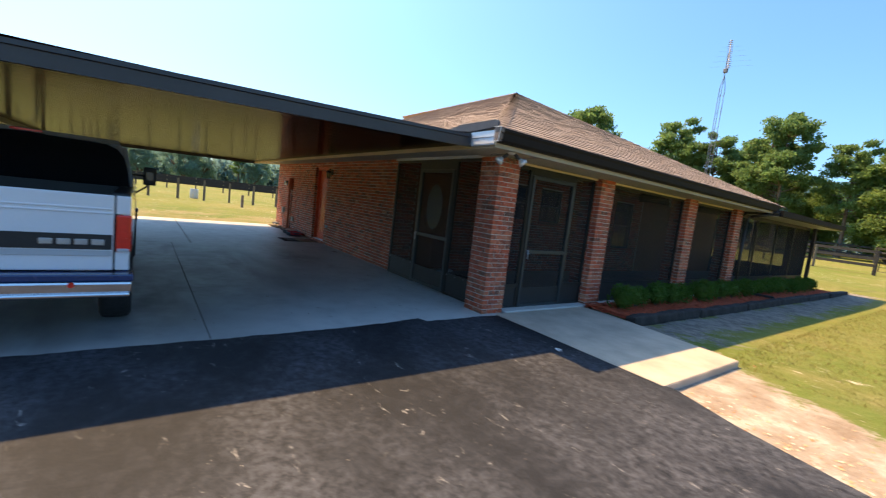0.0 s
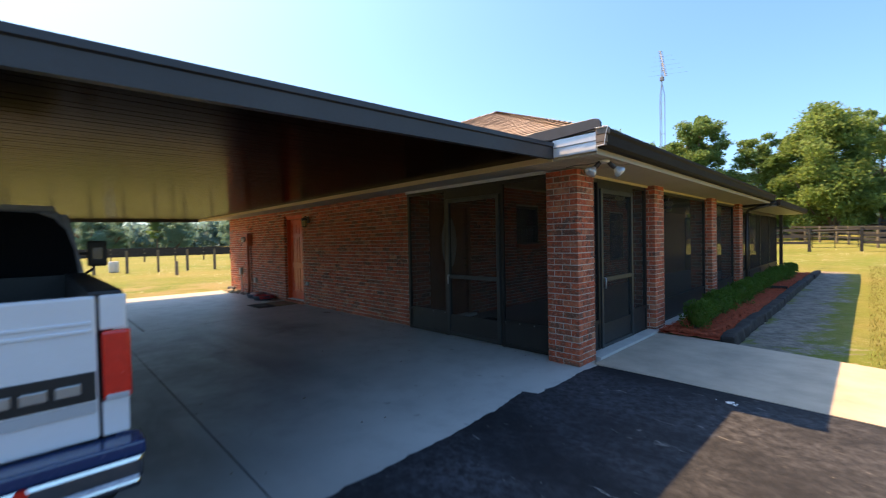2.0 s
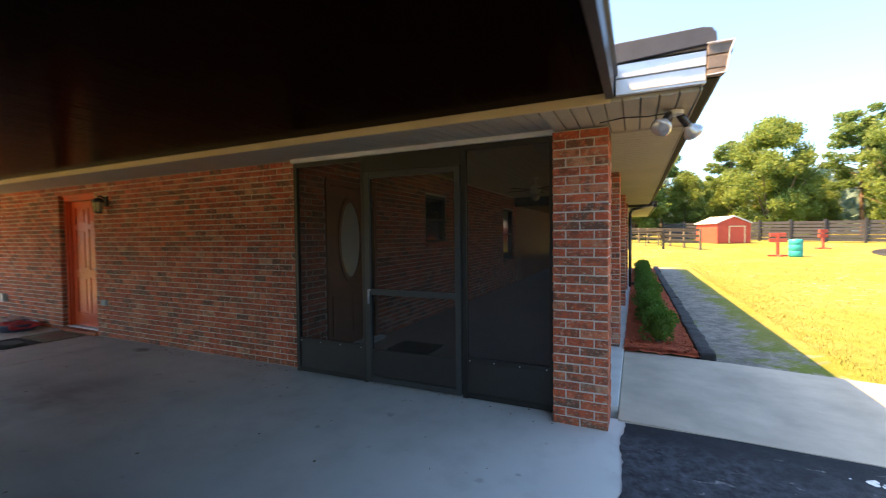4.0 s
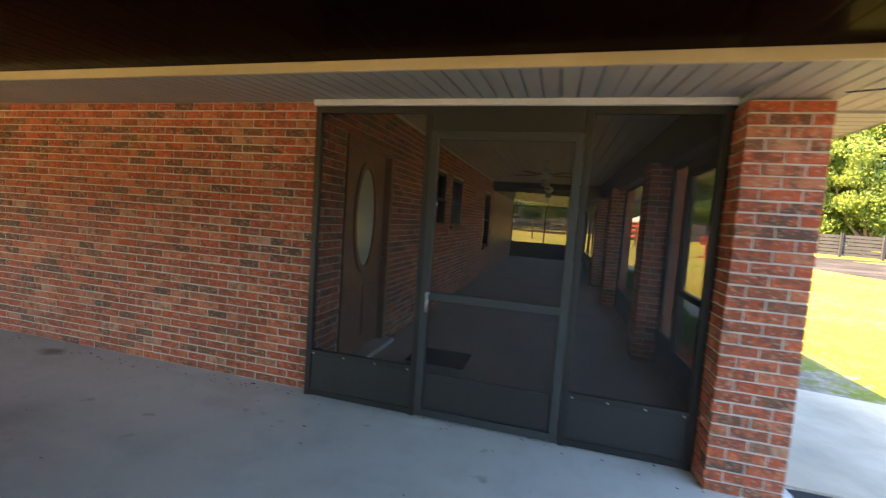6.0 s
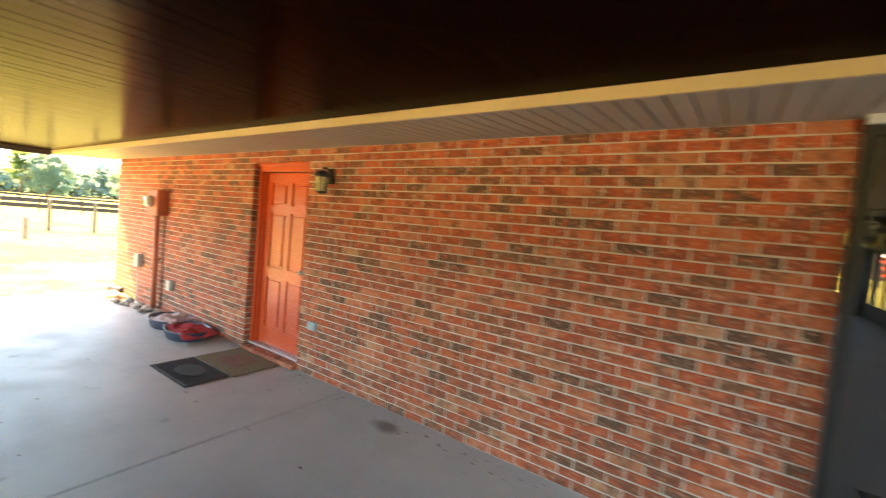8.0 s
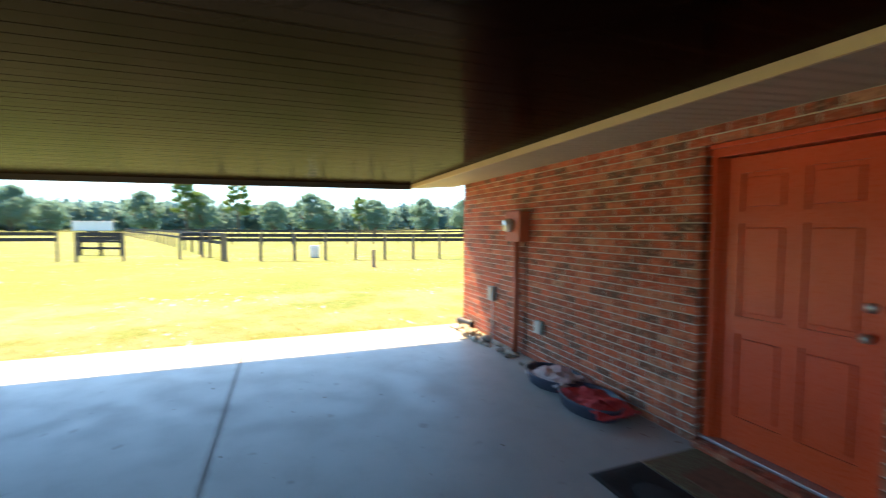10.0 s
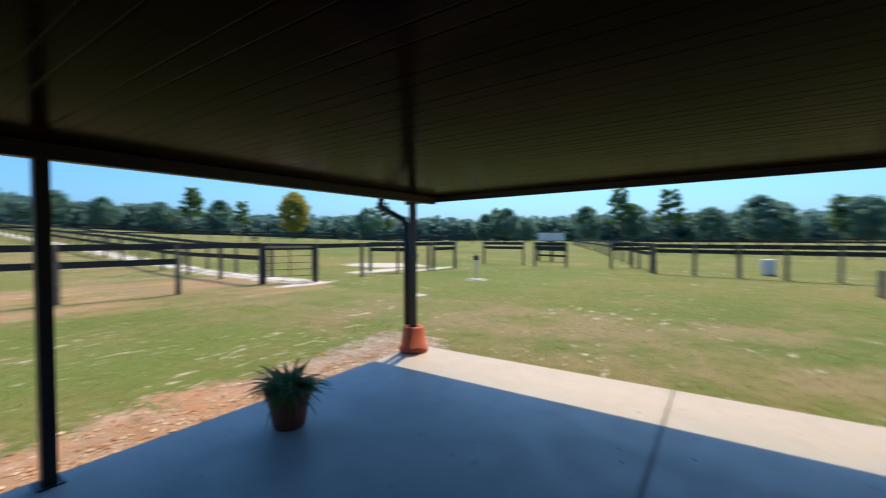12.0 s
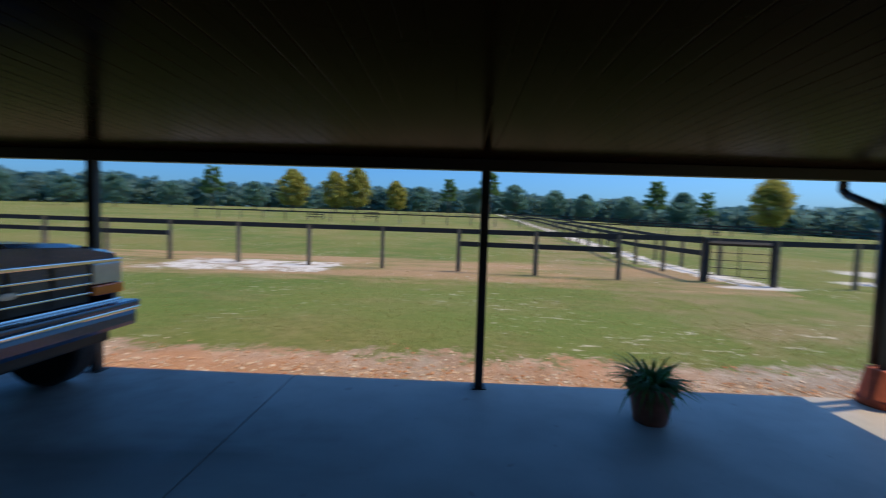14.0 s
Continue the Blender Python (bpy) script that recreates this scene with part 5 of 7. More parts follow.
def mats():
    t = thing("rubber_doormat", (0, 0, 0.001), "black rubber doormat with a raised oval, before the back door", "doormat")
    bm = boxes(((-8.20, -0.73, 0.0), (-7.45, -0.315, 0.010)), bevel=0.004)
    part("mat", bm, RUBBER, t)
    bm = bmesh.new()
    for k in range(26):
        x = -8.15 + k * 0.027
        box(bm, (x, -0.70, 0.010), (x + 0.010, -0.345, 0.013))
    part("mat_ribs", bm, RUBBER, t)
    bm = lathe(bmesh.new(), [(0.15, 0.010), (0.145, 0.017), (0.0, 0.018)], 28)
    bmesh.ops.transform(bm, matrix=Matrix.Translation((-7.82, -0.52, 0)) @ Matrix.Diagonal((1.3, 0.8, 1, 1)), verts=bm.verts)
    part("raised_oval", bm, RUBBER, t)
    s = Shader("woven_mat", 0.95)
    pat = s.node("ShaderNodeTexVoronoi")
    s.t.links.new(s.coords((14, 14, 14)), pat.inputs["Vector"])
    s.color(s.mix(s.ramp(s.noise(120.0, 2.0), (0.3, 0.0), (0.7, 0.6)), s.ramp(pat.outputs["Distance"], (0.25, (0.30, 0.25, 0.12)), (0.45, (0.10, 0.11, 0.04)), (0.7, (0.16, 0.07, 0.035))), (0.09, 0.06, 0.03)))
    s.bump(s.noise(150.0, 2.0), 0.8, 0.006)
    centre = worn("rust_mat_centre", (0.17, 0.075, 0.035), 0.95, spread=0.3, scale=20.0, bump=0.6, fine=150.0)
    t = thing("woven_doormat", (0, 0, 0.001), "brown and green patterned woven doormat at the sill", "doormat")
    part("mat", boxes(((-8.19, -0.30, 0.0), (-7.42, 0.19, 0.014)), bevel=0.005), s.m, t)
    part("mat_centre", boxes(((-7.98, -0.20, 0.014), (-7.62, 0.09, 0.017))), centre, t)


mats()


def pet_bed(x, y, cloth, label, seed):
    """An oval plastic tub with a crumpled blanket in it."""
    rng = random.Random(seed)
    t = thing("pet_bed", (x, y, 0), label, "pet bed", "pet beds by the wall", turn=rng.uniform(-8, 8))
    tub = worn("slate_tub_plastic", (0.055, 0.06, 0.095), 0.5, spread=0.15, scale=8.0, bump=0.05)
    bm = lathe(bmesh.new(), [(0.0, 0.0), (0.27, 0.0), (0.305, 0.10), (0.315, 0.11), (0.30, 0.115), (0.285, 0.10), (0.255, 0.02), (0.0, 0.02)], 32)
    bmesh.ops.transform(bm, matrix=Matrix.Diagonal((1.12, 0.78, 1, 1)), verts=bm.verts)
    part("tub", bm, tub, t, smooth=True)
    bm = bmesh.new()
    bmesh.ops.create_grid(bm, x_segments=26, y_segments=22, size=1)
    for v in bm.verts:
        r = max(abs(v.co.x), abs(v.co.y))
        q = Vector((v.co.x * 0.30 + 0.05, v.co.y * 0.20 + 0.02, 0))
        n1 = noise.noise((q.x * 9 + seed, q.y * 9, seed * 3.1)) + 0.6 * noise.noise((q.x * 23, q.y * 23 + seed, 1.0))
        v.co = q + Vector((0.02 * n1, 0.015 * n1, 0.10 + 0.045 * n1 - 0.05 * max(0, r - 0.8) * 5 * rng.uniform(0.6, 1)))
    ex = bmesh.ops.extrude_face_region(bm, geom=bm.faces[:])
    for v in ex["geom"]:
        if isinstance(v, bmesh.types.BMVert):
            v.co.z += 0.012
    bmesh.ops.recalc_face_normals(bm, faces=bm.faces[:])
    part("blanket", bm, cloth, t, "crumpled blanket", smooth=True)


pet_bed(-9.62, 0.02, worn("pale_pink_blanket", (0.58, 0.47, 0.46), 0.95, spread=0.15, scale=9.0, bump=0.3, fine=120.0), "slate blue pet tub with a pale pink blanket", 5)
pet_bed(-9.02, -0.03, worn("red_blanket", (0.48, 0.045, 0.05), 0.95, spread=0.2, scale=9.0, bump=0.3, fine=120.0), "slate blue pet tub with a red blanket", 8)


def stone(bm, rng, r, at):
    v = bmesh.ops.create_icosphere(bm, subdivisions=2, radius=r)["verts"]
    k = (rng.uniform(0.8, 1.4), rng.uniform(0.7, 1.1), rng.uniform(0.5, 0.75))
    off = rng.uniform(0, 50)
    for q in v:
        n = noise.noise(q.co * (1.6 / r) + Vector((off, 0, 0)))
        q.co = Vector((q.co.x * k[0], q.co.y * k[1], q.co.z * k[2])) * (1 + 0.22 * n) + Vector(at)


def river_stones():
    rng = random.Random(21)
    mats_ = [worn("stone_%d" % i, c, 0.85, spread=0.25, scale=14.0, bump=0.3) for i, c in enumerate(((0.42, 0.37, 0.30), (0.30, 0.27, 0.23), (0.50, 0.44, 0.36), (0.22, 0.19, 0.16)))]
    for k in range(46):
        x = rng.uniform(-12.2, -9.95)
        r = rng.uniform(0.03, 0.065)
        bm = bmesh.new()
        stone(bm, rng, r, (0, 0, 0))
        lo = min(v.co.z for v in bm.verts)
        bmesh.ops.translate(bm, verts=bm.verts, vec=(0, 0, -lo))
        y = WALL_Y - 0.10 - 0.22 * rng.random() ** 1.5
        ob = solid("river_stone", bm, rng.choice(mats_), "smooth tan river stone lying along the brick wall", "stone", group="stones along the wall", smooth=True)
        ob.location = (x, y, 0.0)
    t = thing("drain_tile", (-12.26, 0.17, 0), "short black corrugated drain pipe at the wall corner", "drain pipe")
    bm = bmesh.new()
    prof = []
    for i in range(18):
        prof.append((0.055 + (0.006 if i % 2 else 0), i * 0.022))
    lathe(bm, prof, 16)
    bmesh.ops.transform(bm, matrix=pose(-0.15, 0, 0.062, 0, 90, 12), verts=bm.verts)
    part("pipe", bm, BLACK, t, smooth=True)


river_stones()


# ---- pots on the slab ----
def blade(verts, faces, root, head, lift, droop, length, width, n=5):
    """One arching leaf as a strip."""
    side = Vector((-head.y, head.x, 0)) * width
    pts = []
    for i in range(n + 1):
        u = i / n
        p = root + head * (length * u * (0.55 + 0.45 * u)) + Vector((0, 0, lift * u - droop * u * u))
        w = side * (1 - u) ** 0.6 * (0.5 + u if u < 0.5 else 1)
        pts.append((p - w, p + w))
    i0 = len(verts)
    for a, b in pts:
        verts += [a, b]
    for i in range(n):
        k = i0 + 2 * i
        faces.append((k, k + 1, k + 3, k + 2))


def leaves_part(name, verts, faces, mat, parent=None, kind=""):
    me = bpy.data.meshes.new(name)
    me.from_pydata(verts, [], faces)
    me.materials.append(mat)
    ob = new(name, me)
    if parent:
        ob.parent = parent
    return tagged(ob, kind=kind)


def potted_fern():
    rng = random.Random(4)
    t = thing("potted_fern", (-9.72, -5.68, 0), "leafy green fern in a brown glazed pot on the slab", "plant")
    bm = lathe(bmesh.new(), [(0.0, 0.0), (0.125, 0.0), (0.135, 0.02), (0.175, 0.26), (0.195, 0.265), (0.20, 0.315), (0.185, 0.32), (0.17, 0.29), (0.0, 0.28)], 32)
    part("pot", bm, POT_BROWN, t, "brown glazed pot", smooth=True)
    part("soil", lathe(bmesh.new(), [(0.169, 0.28), (0.11, 0.30), (0.0, 0.305)], 20), BARK, t)
    verts, faces = [], []
    for k in range(270):
        a = rng.uniform(0, 2 * math.pi)
        r = 0.10 * rng.random()
        head = Vector((math.cos(a), math.sin(a), 0))
        lift = rng.uniform(0.12, 0.40)
        droop = lift * rng.uniform(0.35, 1.25) if k % 11 else lift + rng.uniform(0.10, 0.22)
        blade(verts, faces, Vector((r * math.cos(a), r * math.sin(a), 0.29)), head, lift, droop, rng.uniform(0.12, 0.36), rng.uniform(0.012, 0.024), 7)
    leaves_part("fronds", verts, faces, LEAF_FERN, t)


potted_fern()


def post_pot():
    t = thing("terracotta_pot", (-12.16, -6.235, 0), "upturned orange terracotta pot round the foot of a post", "pot")
    bm = lathe(bmesh.new(), [(0.20, 0.0), (0.205, 0.07), (0.185, 0.075), (0.145, 0.34), (0.135, 0.345), (0.075, 0.345), (0.075, 0.33), (0.13, 0.325), (0.17, 0.06), (0.19, 0.0)], 32)
    part("pot", bm, TERRACOTTA, t, smooth=True)


post_pot()


# ---- flood lights on the porch corner ----
def flood_light():
    t = thing("flood_light", (0.40, -0.20, SOFFIT_Z - 0.002), "pair of bare flood lamps under the porch eave, off", "flood light")
    part("wall_plate", lathe(bmesh.new(), [(0.0, -0.028), (0.05, -0.026), (0.055, -0.002), (0.0, 0.0)], 20), WHITE, t)
    shell = worn("reflector_lamp_glass", (0.62, 0.62, 0.60), 0.12, 0.4, spread=0.1, scale=20.0, bump=0.0)
    for way, at in (((-0.30, -0.60, -0.62), (-0.03, -0.03, -0.02)), ((0.45, 0.40, -0.55), (0.03, 0.03, -0.02))):
        d = Vector(way).normalized()
        m = Matrix.Translation(at) @ d.to_track_quat('Z', 'Y').to_matrix().to_4x4()
        bm = lathe(bmesh.new(), [(0.02, 0.0), (0.024, 0.03), (0.022, 0.09)], 14)
        bmesh.ops.transform(bm, matrix=m, verts=bm.verts)
        h = part("lamp_holder", bm, POST_BROWN, t, "dark lamp holder", smooth=True)
        bm = lathe(bmesh.new(), [(0.018, 0.08), (0.029, 0.10), (0.056, 0.140), (0.061, 0.158), (0.050, 0.174), (0.0, 0.182)], 24)
        bmesh.ops.transform(bm, matrix=m, verts=bm.verts)
        part("flood_bulb", bm, shell, h, "clear reflector bulb", smooth=True)
    bm = bmesh.new()
    tube(bm, [(-0.01, -0.02, -0.012), (-0.15, -0.06, -0.03), (-0.30, -0.03, -0.012), (-0.45, 0.05, -0.008)], 0.004, 6)
    part("cable", bm, BLACK, t)


flood_light()


# ---- inside the porch ----
def porch_door():
    d = thing("door_2", (0, 0, 0), "brown panelled front door with an oval leaded window", "door", kind="structure")
    a, b, top = PORCH_DOOR
    x = WALL_X1
    part("door_frame", boxes(((x - 0.15, a, 0.0), (x + 0.02, a + 0.07, top)), ((x - 0.15, b - 0.07, 0.0), (x + 0.02, b, top)), ((x - 0.15, a + 0.07, top - 0.07), (x + 0.02, b - 0.07, top)), bevel=0.006), WOOD_BROWN, d)
    leaf = part("door_leaf", boxes(((x - 0.11, a + 0.07, 0.03), (x - 0.06, b - 0.07, top - 0.07))), WOOD_BROWN, d)
    for y0 in (a + 0.17, (a + b) / 2 + 0.04):
        part("door_panel", boxes(((x - 0.062, y0, 0.2), (x - 0.045, y0 + 0.28, 0.72)), bevel=0.01), WOOD_BROWN, leaf)

    def oval(r0, r1, z, depth, hi):
        bm = lathe(bmesh.new(), [(r0, 0.0), (r0, depth), (r1, hi), (max(r1 - 0.001, 0.0), 0.0)] if r1 else [(r0, 0.0), (r0, depth), (0.0, hi)], 36)
        bmesh.ops.transform(bm, matrix=Matrix.Translation((x - 0.06, (a + b) / 2, z)) @ pose(0, 0, 0, 0, 90, 0) @ Matrix.Diagonal((1.0, 0.42, 1, 1)), verts=bm.verts)
        return bm
    part("oval_window", oval(0.50, 0.0, 1.42, 0.012, 0.014), OVAL_GLASS, leaf, "oval leaded glass")
    part("oval_moulding", oval(0.56, 0.49, 1.42, 0.022, 0.03), WOOD_BROWN, leaf)
    bm = bmesh.new()
    for z in (0.98, 1.12):
        rod(bm, (x - 0.06, b - 0.13, z), (x - 0.0, b - 0.13, z), 0.024, n=12)
    part("door_knob", bm, CHROME, leaf)
    part("door_sill", boxes(((x - 0.1, a - 0.05, 0.0), (x + 0.12, b + 0.05, 0.05)), bevel=0.01), WHITE, d, "white step at the door")
    for a, b, lo, hi in PORCH_WINDOWS:
        w = thing("window_1", (0, 0, 0), "dark sash window in the porch wall", "window", kind="structure")
        part("window_frame", boxes(((x - 0.12, a, lo), (x - 0.02, a + 0.05, hi)), ((x - 0.12, b - 0.05, lo), (x - 0.02, b, hi)), ((x - 0.12, a + 0.05, hi - 0.05), (x - 0.02, b - 0.05, hi)),
                                   ((x - 0.12, a + 0.05, lo), (x - 0.02, b - 0.05, lo + 0.05)), ((x - 0.1, a + 0.05, (lo + hi) / 2 - 0.02), (x - 0.03, b - 0.05, (lo + hi) / 2 + 0.02))), PANEL_DARK, w)
        for z0, z1 in ((lo + 0.05, (lo + hi) / 2 - 0.02), ((lo + hi) / 2 + 0.02, hi - 0.05)):
            part("pane", boxes(((x - 0.085, a + 0.05, z0), (x - 0.08, b - 0.05, z1))), DARK_GLASS, w)
        part("window_sill", boxes(((x - 0.02, a - 0.03, lo - 0.05), (x + 0.05, b + 0.03, lo))), BRICK, w)


porch_door()


def ceiling_fan(y, z=2.60, turn=20):
    t = thing("ceiling_fan", (-1.62, y, z), "white ceiling fan with a globe light, at rest", "ceiling fan", "porch ceiling fans", turn=turn)
    part("rod", rod(bmesh.new(), (0, 0, -0.18), (0, 0, 0.0), 0.014), WHITE, t)
    part("canopy", lathe(bmesh.new(), [(0.0, -0.06), (0.05, -0.05), (0.07, 0.0), (0.0, 0.0)], 20), WHITE, t, smooth=True)
    part("motor", lathe(bmesh.new(), [(0.0, -0.33), (0.07, -0.32), (0.11, -0.27), (0.11, -0.20), (0.06, -0.17), (0.0, -0.17)], 24), WHITE, t, smooth=True)
    part("globe", lathe(bmesh.new(), [(0.0, -0.47), (0.07, -0.44), (0.09, -0.39), (0.06, -0.335), (0.0, -0.33)], 20), OVAL_GLASS, t, "frosted glass globe", smooth=True)
    for k in range(5):
        bm = boxes(((0.18, -0.06, -0.255), (0.62, 0.06, -0.247)), ((0.09, -0.02, -0.25), (0.2, 0.02, -0.244)), bevel=0.003)
        bmesh.ops.rotate(bm, verts=bm.verts, cent=(0, 0, 0), matrix=Matrix.Rotation(2 * math.pi * k / 5, 3, 'Z'))
        part("fan_blade", bm, OLD_WOOD, t)


ceiling_fan(5.05)
ceiling_fan(8.3, turn=50)
solid("porch_mat", boxes(((-2.72, 1.25, 0.004), (-2.12, 1.72, 0.016)), bevel=0.004), RUBBER, "black rubber mat on the porch carpet", "doormat")


# ---- planting bed ----
MULCH = worn("red_mulch", (0.50, 0.105, 0.040), 0.95, spread=0.45, scale=18.0, bump=1.0, fine=60.0)
TIMBER = worn("black_landscape_timber", (0.030, 0.026, 0.024), 0.8, spread=0.5, scale=5.0, bump=0.5, fine=35.0)


def planting_bed():
    rng = random.Random(9)
    bm = bmesh.new()
    bmesh.ops.create_grid(bm, x_segments=14, y_segments=150, size=1)
    for v in bm.verts:
        x, y = 0.056 + (v.co.x + 1) / 2 * 0.80, 2.28 + (v.co.y + 1) / 2 * 13.3
        v.co = Vector((x, y, 0.035 + 0.02 * noise.noise((x * 6, y * 6, 0)) + 0.012 * rng.uniform(-1, 1)))
    solid("mulch_bed", bm, MULCH, "red wood mulch in the planting bed", "ground", "structure")
    verts, faces = [], []
    for k in range(9000):
        x, y = rng.uniform(0.06, 0.83), 2.34 + 13.1 * rng.random() ** 1.6
        a, l, w = rng.uniform(0, math.pi), rng.uniform(0.012, 0.04), rng.uniform(0.004, 0.010)
        d, s = Vector((math.cos(a), math.sin(a), rng.uniform(-0.4, 0.4))) * l, Vector((-math.sin(a), math.cos(a), rng.uniform(-0.3, 0.3))) * w
        c = Vector((x, y, 0.052 + 0.02 * noise.noise((x * 6, y * 6, 0)) + rng.uniform(-0.006, 0.014)))
        i = len(verts)
        verts += [c - d - s, c + d - s, c + d + s, c - d + s]
        faces.append((i, i + 1, i + 2, i + 3))
    tagged(leaves_part("mulch_chips", verts, faces, MULCH, None), "loose red mulch chips in the bed", "mulch", kind="stuff")
    y = 2.28
    while y < 15.2:
        b = boxes(((-0.085, 0.012, 0), (0.085, 2.33, 0.165)), bevel=0.03)
        bmesh.ops.subdivide_edges(b, edges=[e for e in b.edges if e.calc_length() > 1.0], cuts=22)
        for v in b.verts:
            v.co += Vector((noise.noise(v.co * 5 + Vector((0, y, 0))), 0, noise.noise(v.co * 6 + Vector((7, y, 0))))) * 0.024
        ob = solid("landscape_timber", b, TIMBER, "black weathered landscape timber edging the mulch bed", "timber", group="bed edging timbers")
        ob.matrix_world = pose(0.94 + rng.uniform(-0.02, 0.02), y, -0.085 + rng.uniform(-0.01, 0.015), 0, rng.uniform(-3, 3), rng.uniform(-0.6, 0.6))
        y += 2.36
    ob = solid("landscape_timber", boxes(((-0.045, 0.0, 0), (0.045, 0.76, 0.085)), bevel=0.02), TIMBER, "black weathered landscape timber edging the mulch bed", "timber", group="bed edging timbers")
    ob.matrix_world = pose(0.83, 9.35, 0.03, 0, 0, 90)

    def shrub_mesh(seed):
        r = random.Random(seed)
        vs, fs = [], []
        lumps = [(Vector((r.uniform(-0.09, 0.09), r.uniform(-0.09, 0.09), r.uniform(0.10, 0.30))), r.uniform(0.085, 0.125)) for _ in range(12)]
        for _ in range(2100):
            c, rad = r.choice(lumps)
            d = Vector((r.gauss(0, 1), r.gauss(0, 1), r.gauss(0.15, 1))).normalized()
            p = c + d * rad * r.uniform(0.7, 1.08)
            if p.z < 0.02:
                continue
            up = (d + Vector((r.gauss(0, 0.5), r.gauss(0, 0.5), r.gauss(0.3, 0.5)))).normalized()
            side = up.cross(Vector((r.gauss(0, 1), r.gauss(0, 1), r.gauss(0, 1)))).normalized()
            l, w = r.uniform(0.02, 0.036), r.uniform(0.006, 0.011)
            i = len(vs)
            vs += [p - side * w * 0.5, p + side * w * 0.5, p + up * l * 0.6 + side * w, p + up * l, p + up * l * 0.6 - side * w]
            fs.append((i, i + 1, i + 2, i + 3, i + 4))
        return vs, fs
    firsts = []
    for seed in (1, 2, 3):
        t = thing("shrub", (0.5, 3, 0.03), "small rounded dark green shrub in the mulch bed", "shrub", "shrubs in the bed")
        leaves_part("foliage", *shrub_mesh(seed), LEAF_BUSH, t)
        bm = bmesh.new()
        for _ in range(5):
            rod(bm, (rng.uniform(-0.03, 0.03), rng.uniform(-0.03, 0.03), -0.03), (rng.uniform(-0.12, 0.12), rng.uniform(-0.12, 0.12), 0.26), 0.008, 0.003, 6)
        part("stems", bm, BARK, t)
        core = bmesh.new()
        bmesh.ops.create_icosphere(core, subdivisions=2, radius=1)
        for v in core.verts:
            v.co = Vector((v.co.x * 0.12, v.co.y * 0.12, 0.19 + v.co.z * 0.14)) * (1 + 0.1 * noise.noise(v.co * 2))
        part("inner_foliage", core, LEAF_BUSH, t)
        firsts.append(t)
    n = 0
    for y in (2.80, 3.36, 4.05, 4.62, 5.15, 5.95, 6.50, 7.05, 7.85, 8.65, 9.65, 10.5, 11.2, 12.1, 12.8, 13.6, 14.4):
        m = pose(0.41 + rng.uniform(-0.05, 0.05), y, 0.03, 0, 0, rng.uniform(0, 360)) @ Matrix.Scale(rng.uniform(1.04, 1.28), 4)
        if n < 3:
            firsts[n].matrix_world = m
        else:
            k = copy_thing(firsts[n % 3], m)
            k.matrix_world = m
        n += 1


planting_bed()


# ---- aerial mast behind the house ----
MAST_GREY = worn("dull_mast_zinc", (0.20, 0.21, 0.23), 0.7, 0.2, spread=0.15, scale=6.0, bump=0.05)


def antenna_mast():
    t = thing("antenna_mast", (-4.6, 17.2, rise(-4.6, 17.2)), "slender galvanised lattice mast with a television aerial on top", "antenna")
    H = 8.75
    for k in range(3):
        a = 2 * math.pi * k / 3
        bm = bmesh.new()
        c = Vector((math.cos(a), math.sin(a), 0))
        rod(bm, c * 0.12, c * 0.12 + Vector((0, 0, H - 0.6)), 0.014, n=6)
        rod(bm, c * 0.12 + Vector((0, 0, H - 0.6)), Vector((0, 0, H)), 0.014, n=6)
        part("leg", bm, MAST_GREY, t)
    bm = bmesh.new()
    n = 11
    for i in range(n):
        z0 = (H - 0.6) * (i + 0.5) / n
        for k in range(3):
            a, b = 2 * math.pi * k / 3, 2 * math.pi * (k + 1) / 3
            rod(bm, (0.12 * math.cos(a), 0.12 * math.sin(a), z0), (0.12 * math.cos(b), 0.12 * math.sin(b), z0 + 0.1), 0.004, n=4)
    part("lattice", bm, MAST_GREY, t)
    part("rotor", boxes(((-0.07, -0.07, H + 0.1), (0.09, 0.07, H + 0.28)), bevel=0.02), MAST_GREY, t)
    part("mast_pipe", rod(bmesh.new(), (0, 0, H - 0.02), (0, 0, H + 0.95), 0.018, n=8), MAST_GREY, t)
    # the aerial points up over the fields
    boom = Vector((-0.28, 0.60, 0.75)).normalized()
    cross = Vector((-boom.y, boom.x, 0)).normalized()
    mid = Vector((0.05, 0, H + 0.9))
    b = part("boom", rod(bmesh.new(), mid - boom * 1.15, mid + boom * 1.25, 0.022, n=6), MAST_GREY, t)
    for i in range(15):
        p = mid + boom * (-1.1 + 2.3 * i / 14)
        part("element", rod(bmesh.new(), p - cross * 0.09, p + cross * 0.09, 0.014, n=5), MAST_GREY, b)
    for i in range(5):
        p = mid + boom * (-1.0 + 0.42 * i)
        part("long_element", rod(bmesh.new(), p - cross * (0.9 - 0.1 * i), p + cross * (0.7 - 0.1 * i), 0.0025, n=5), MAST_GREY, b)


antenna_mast()

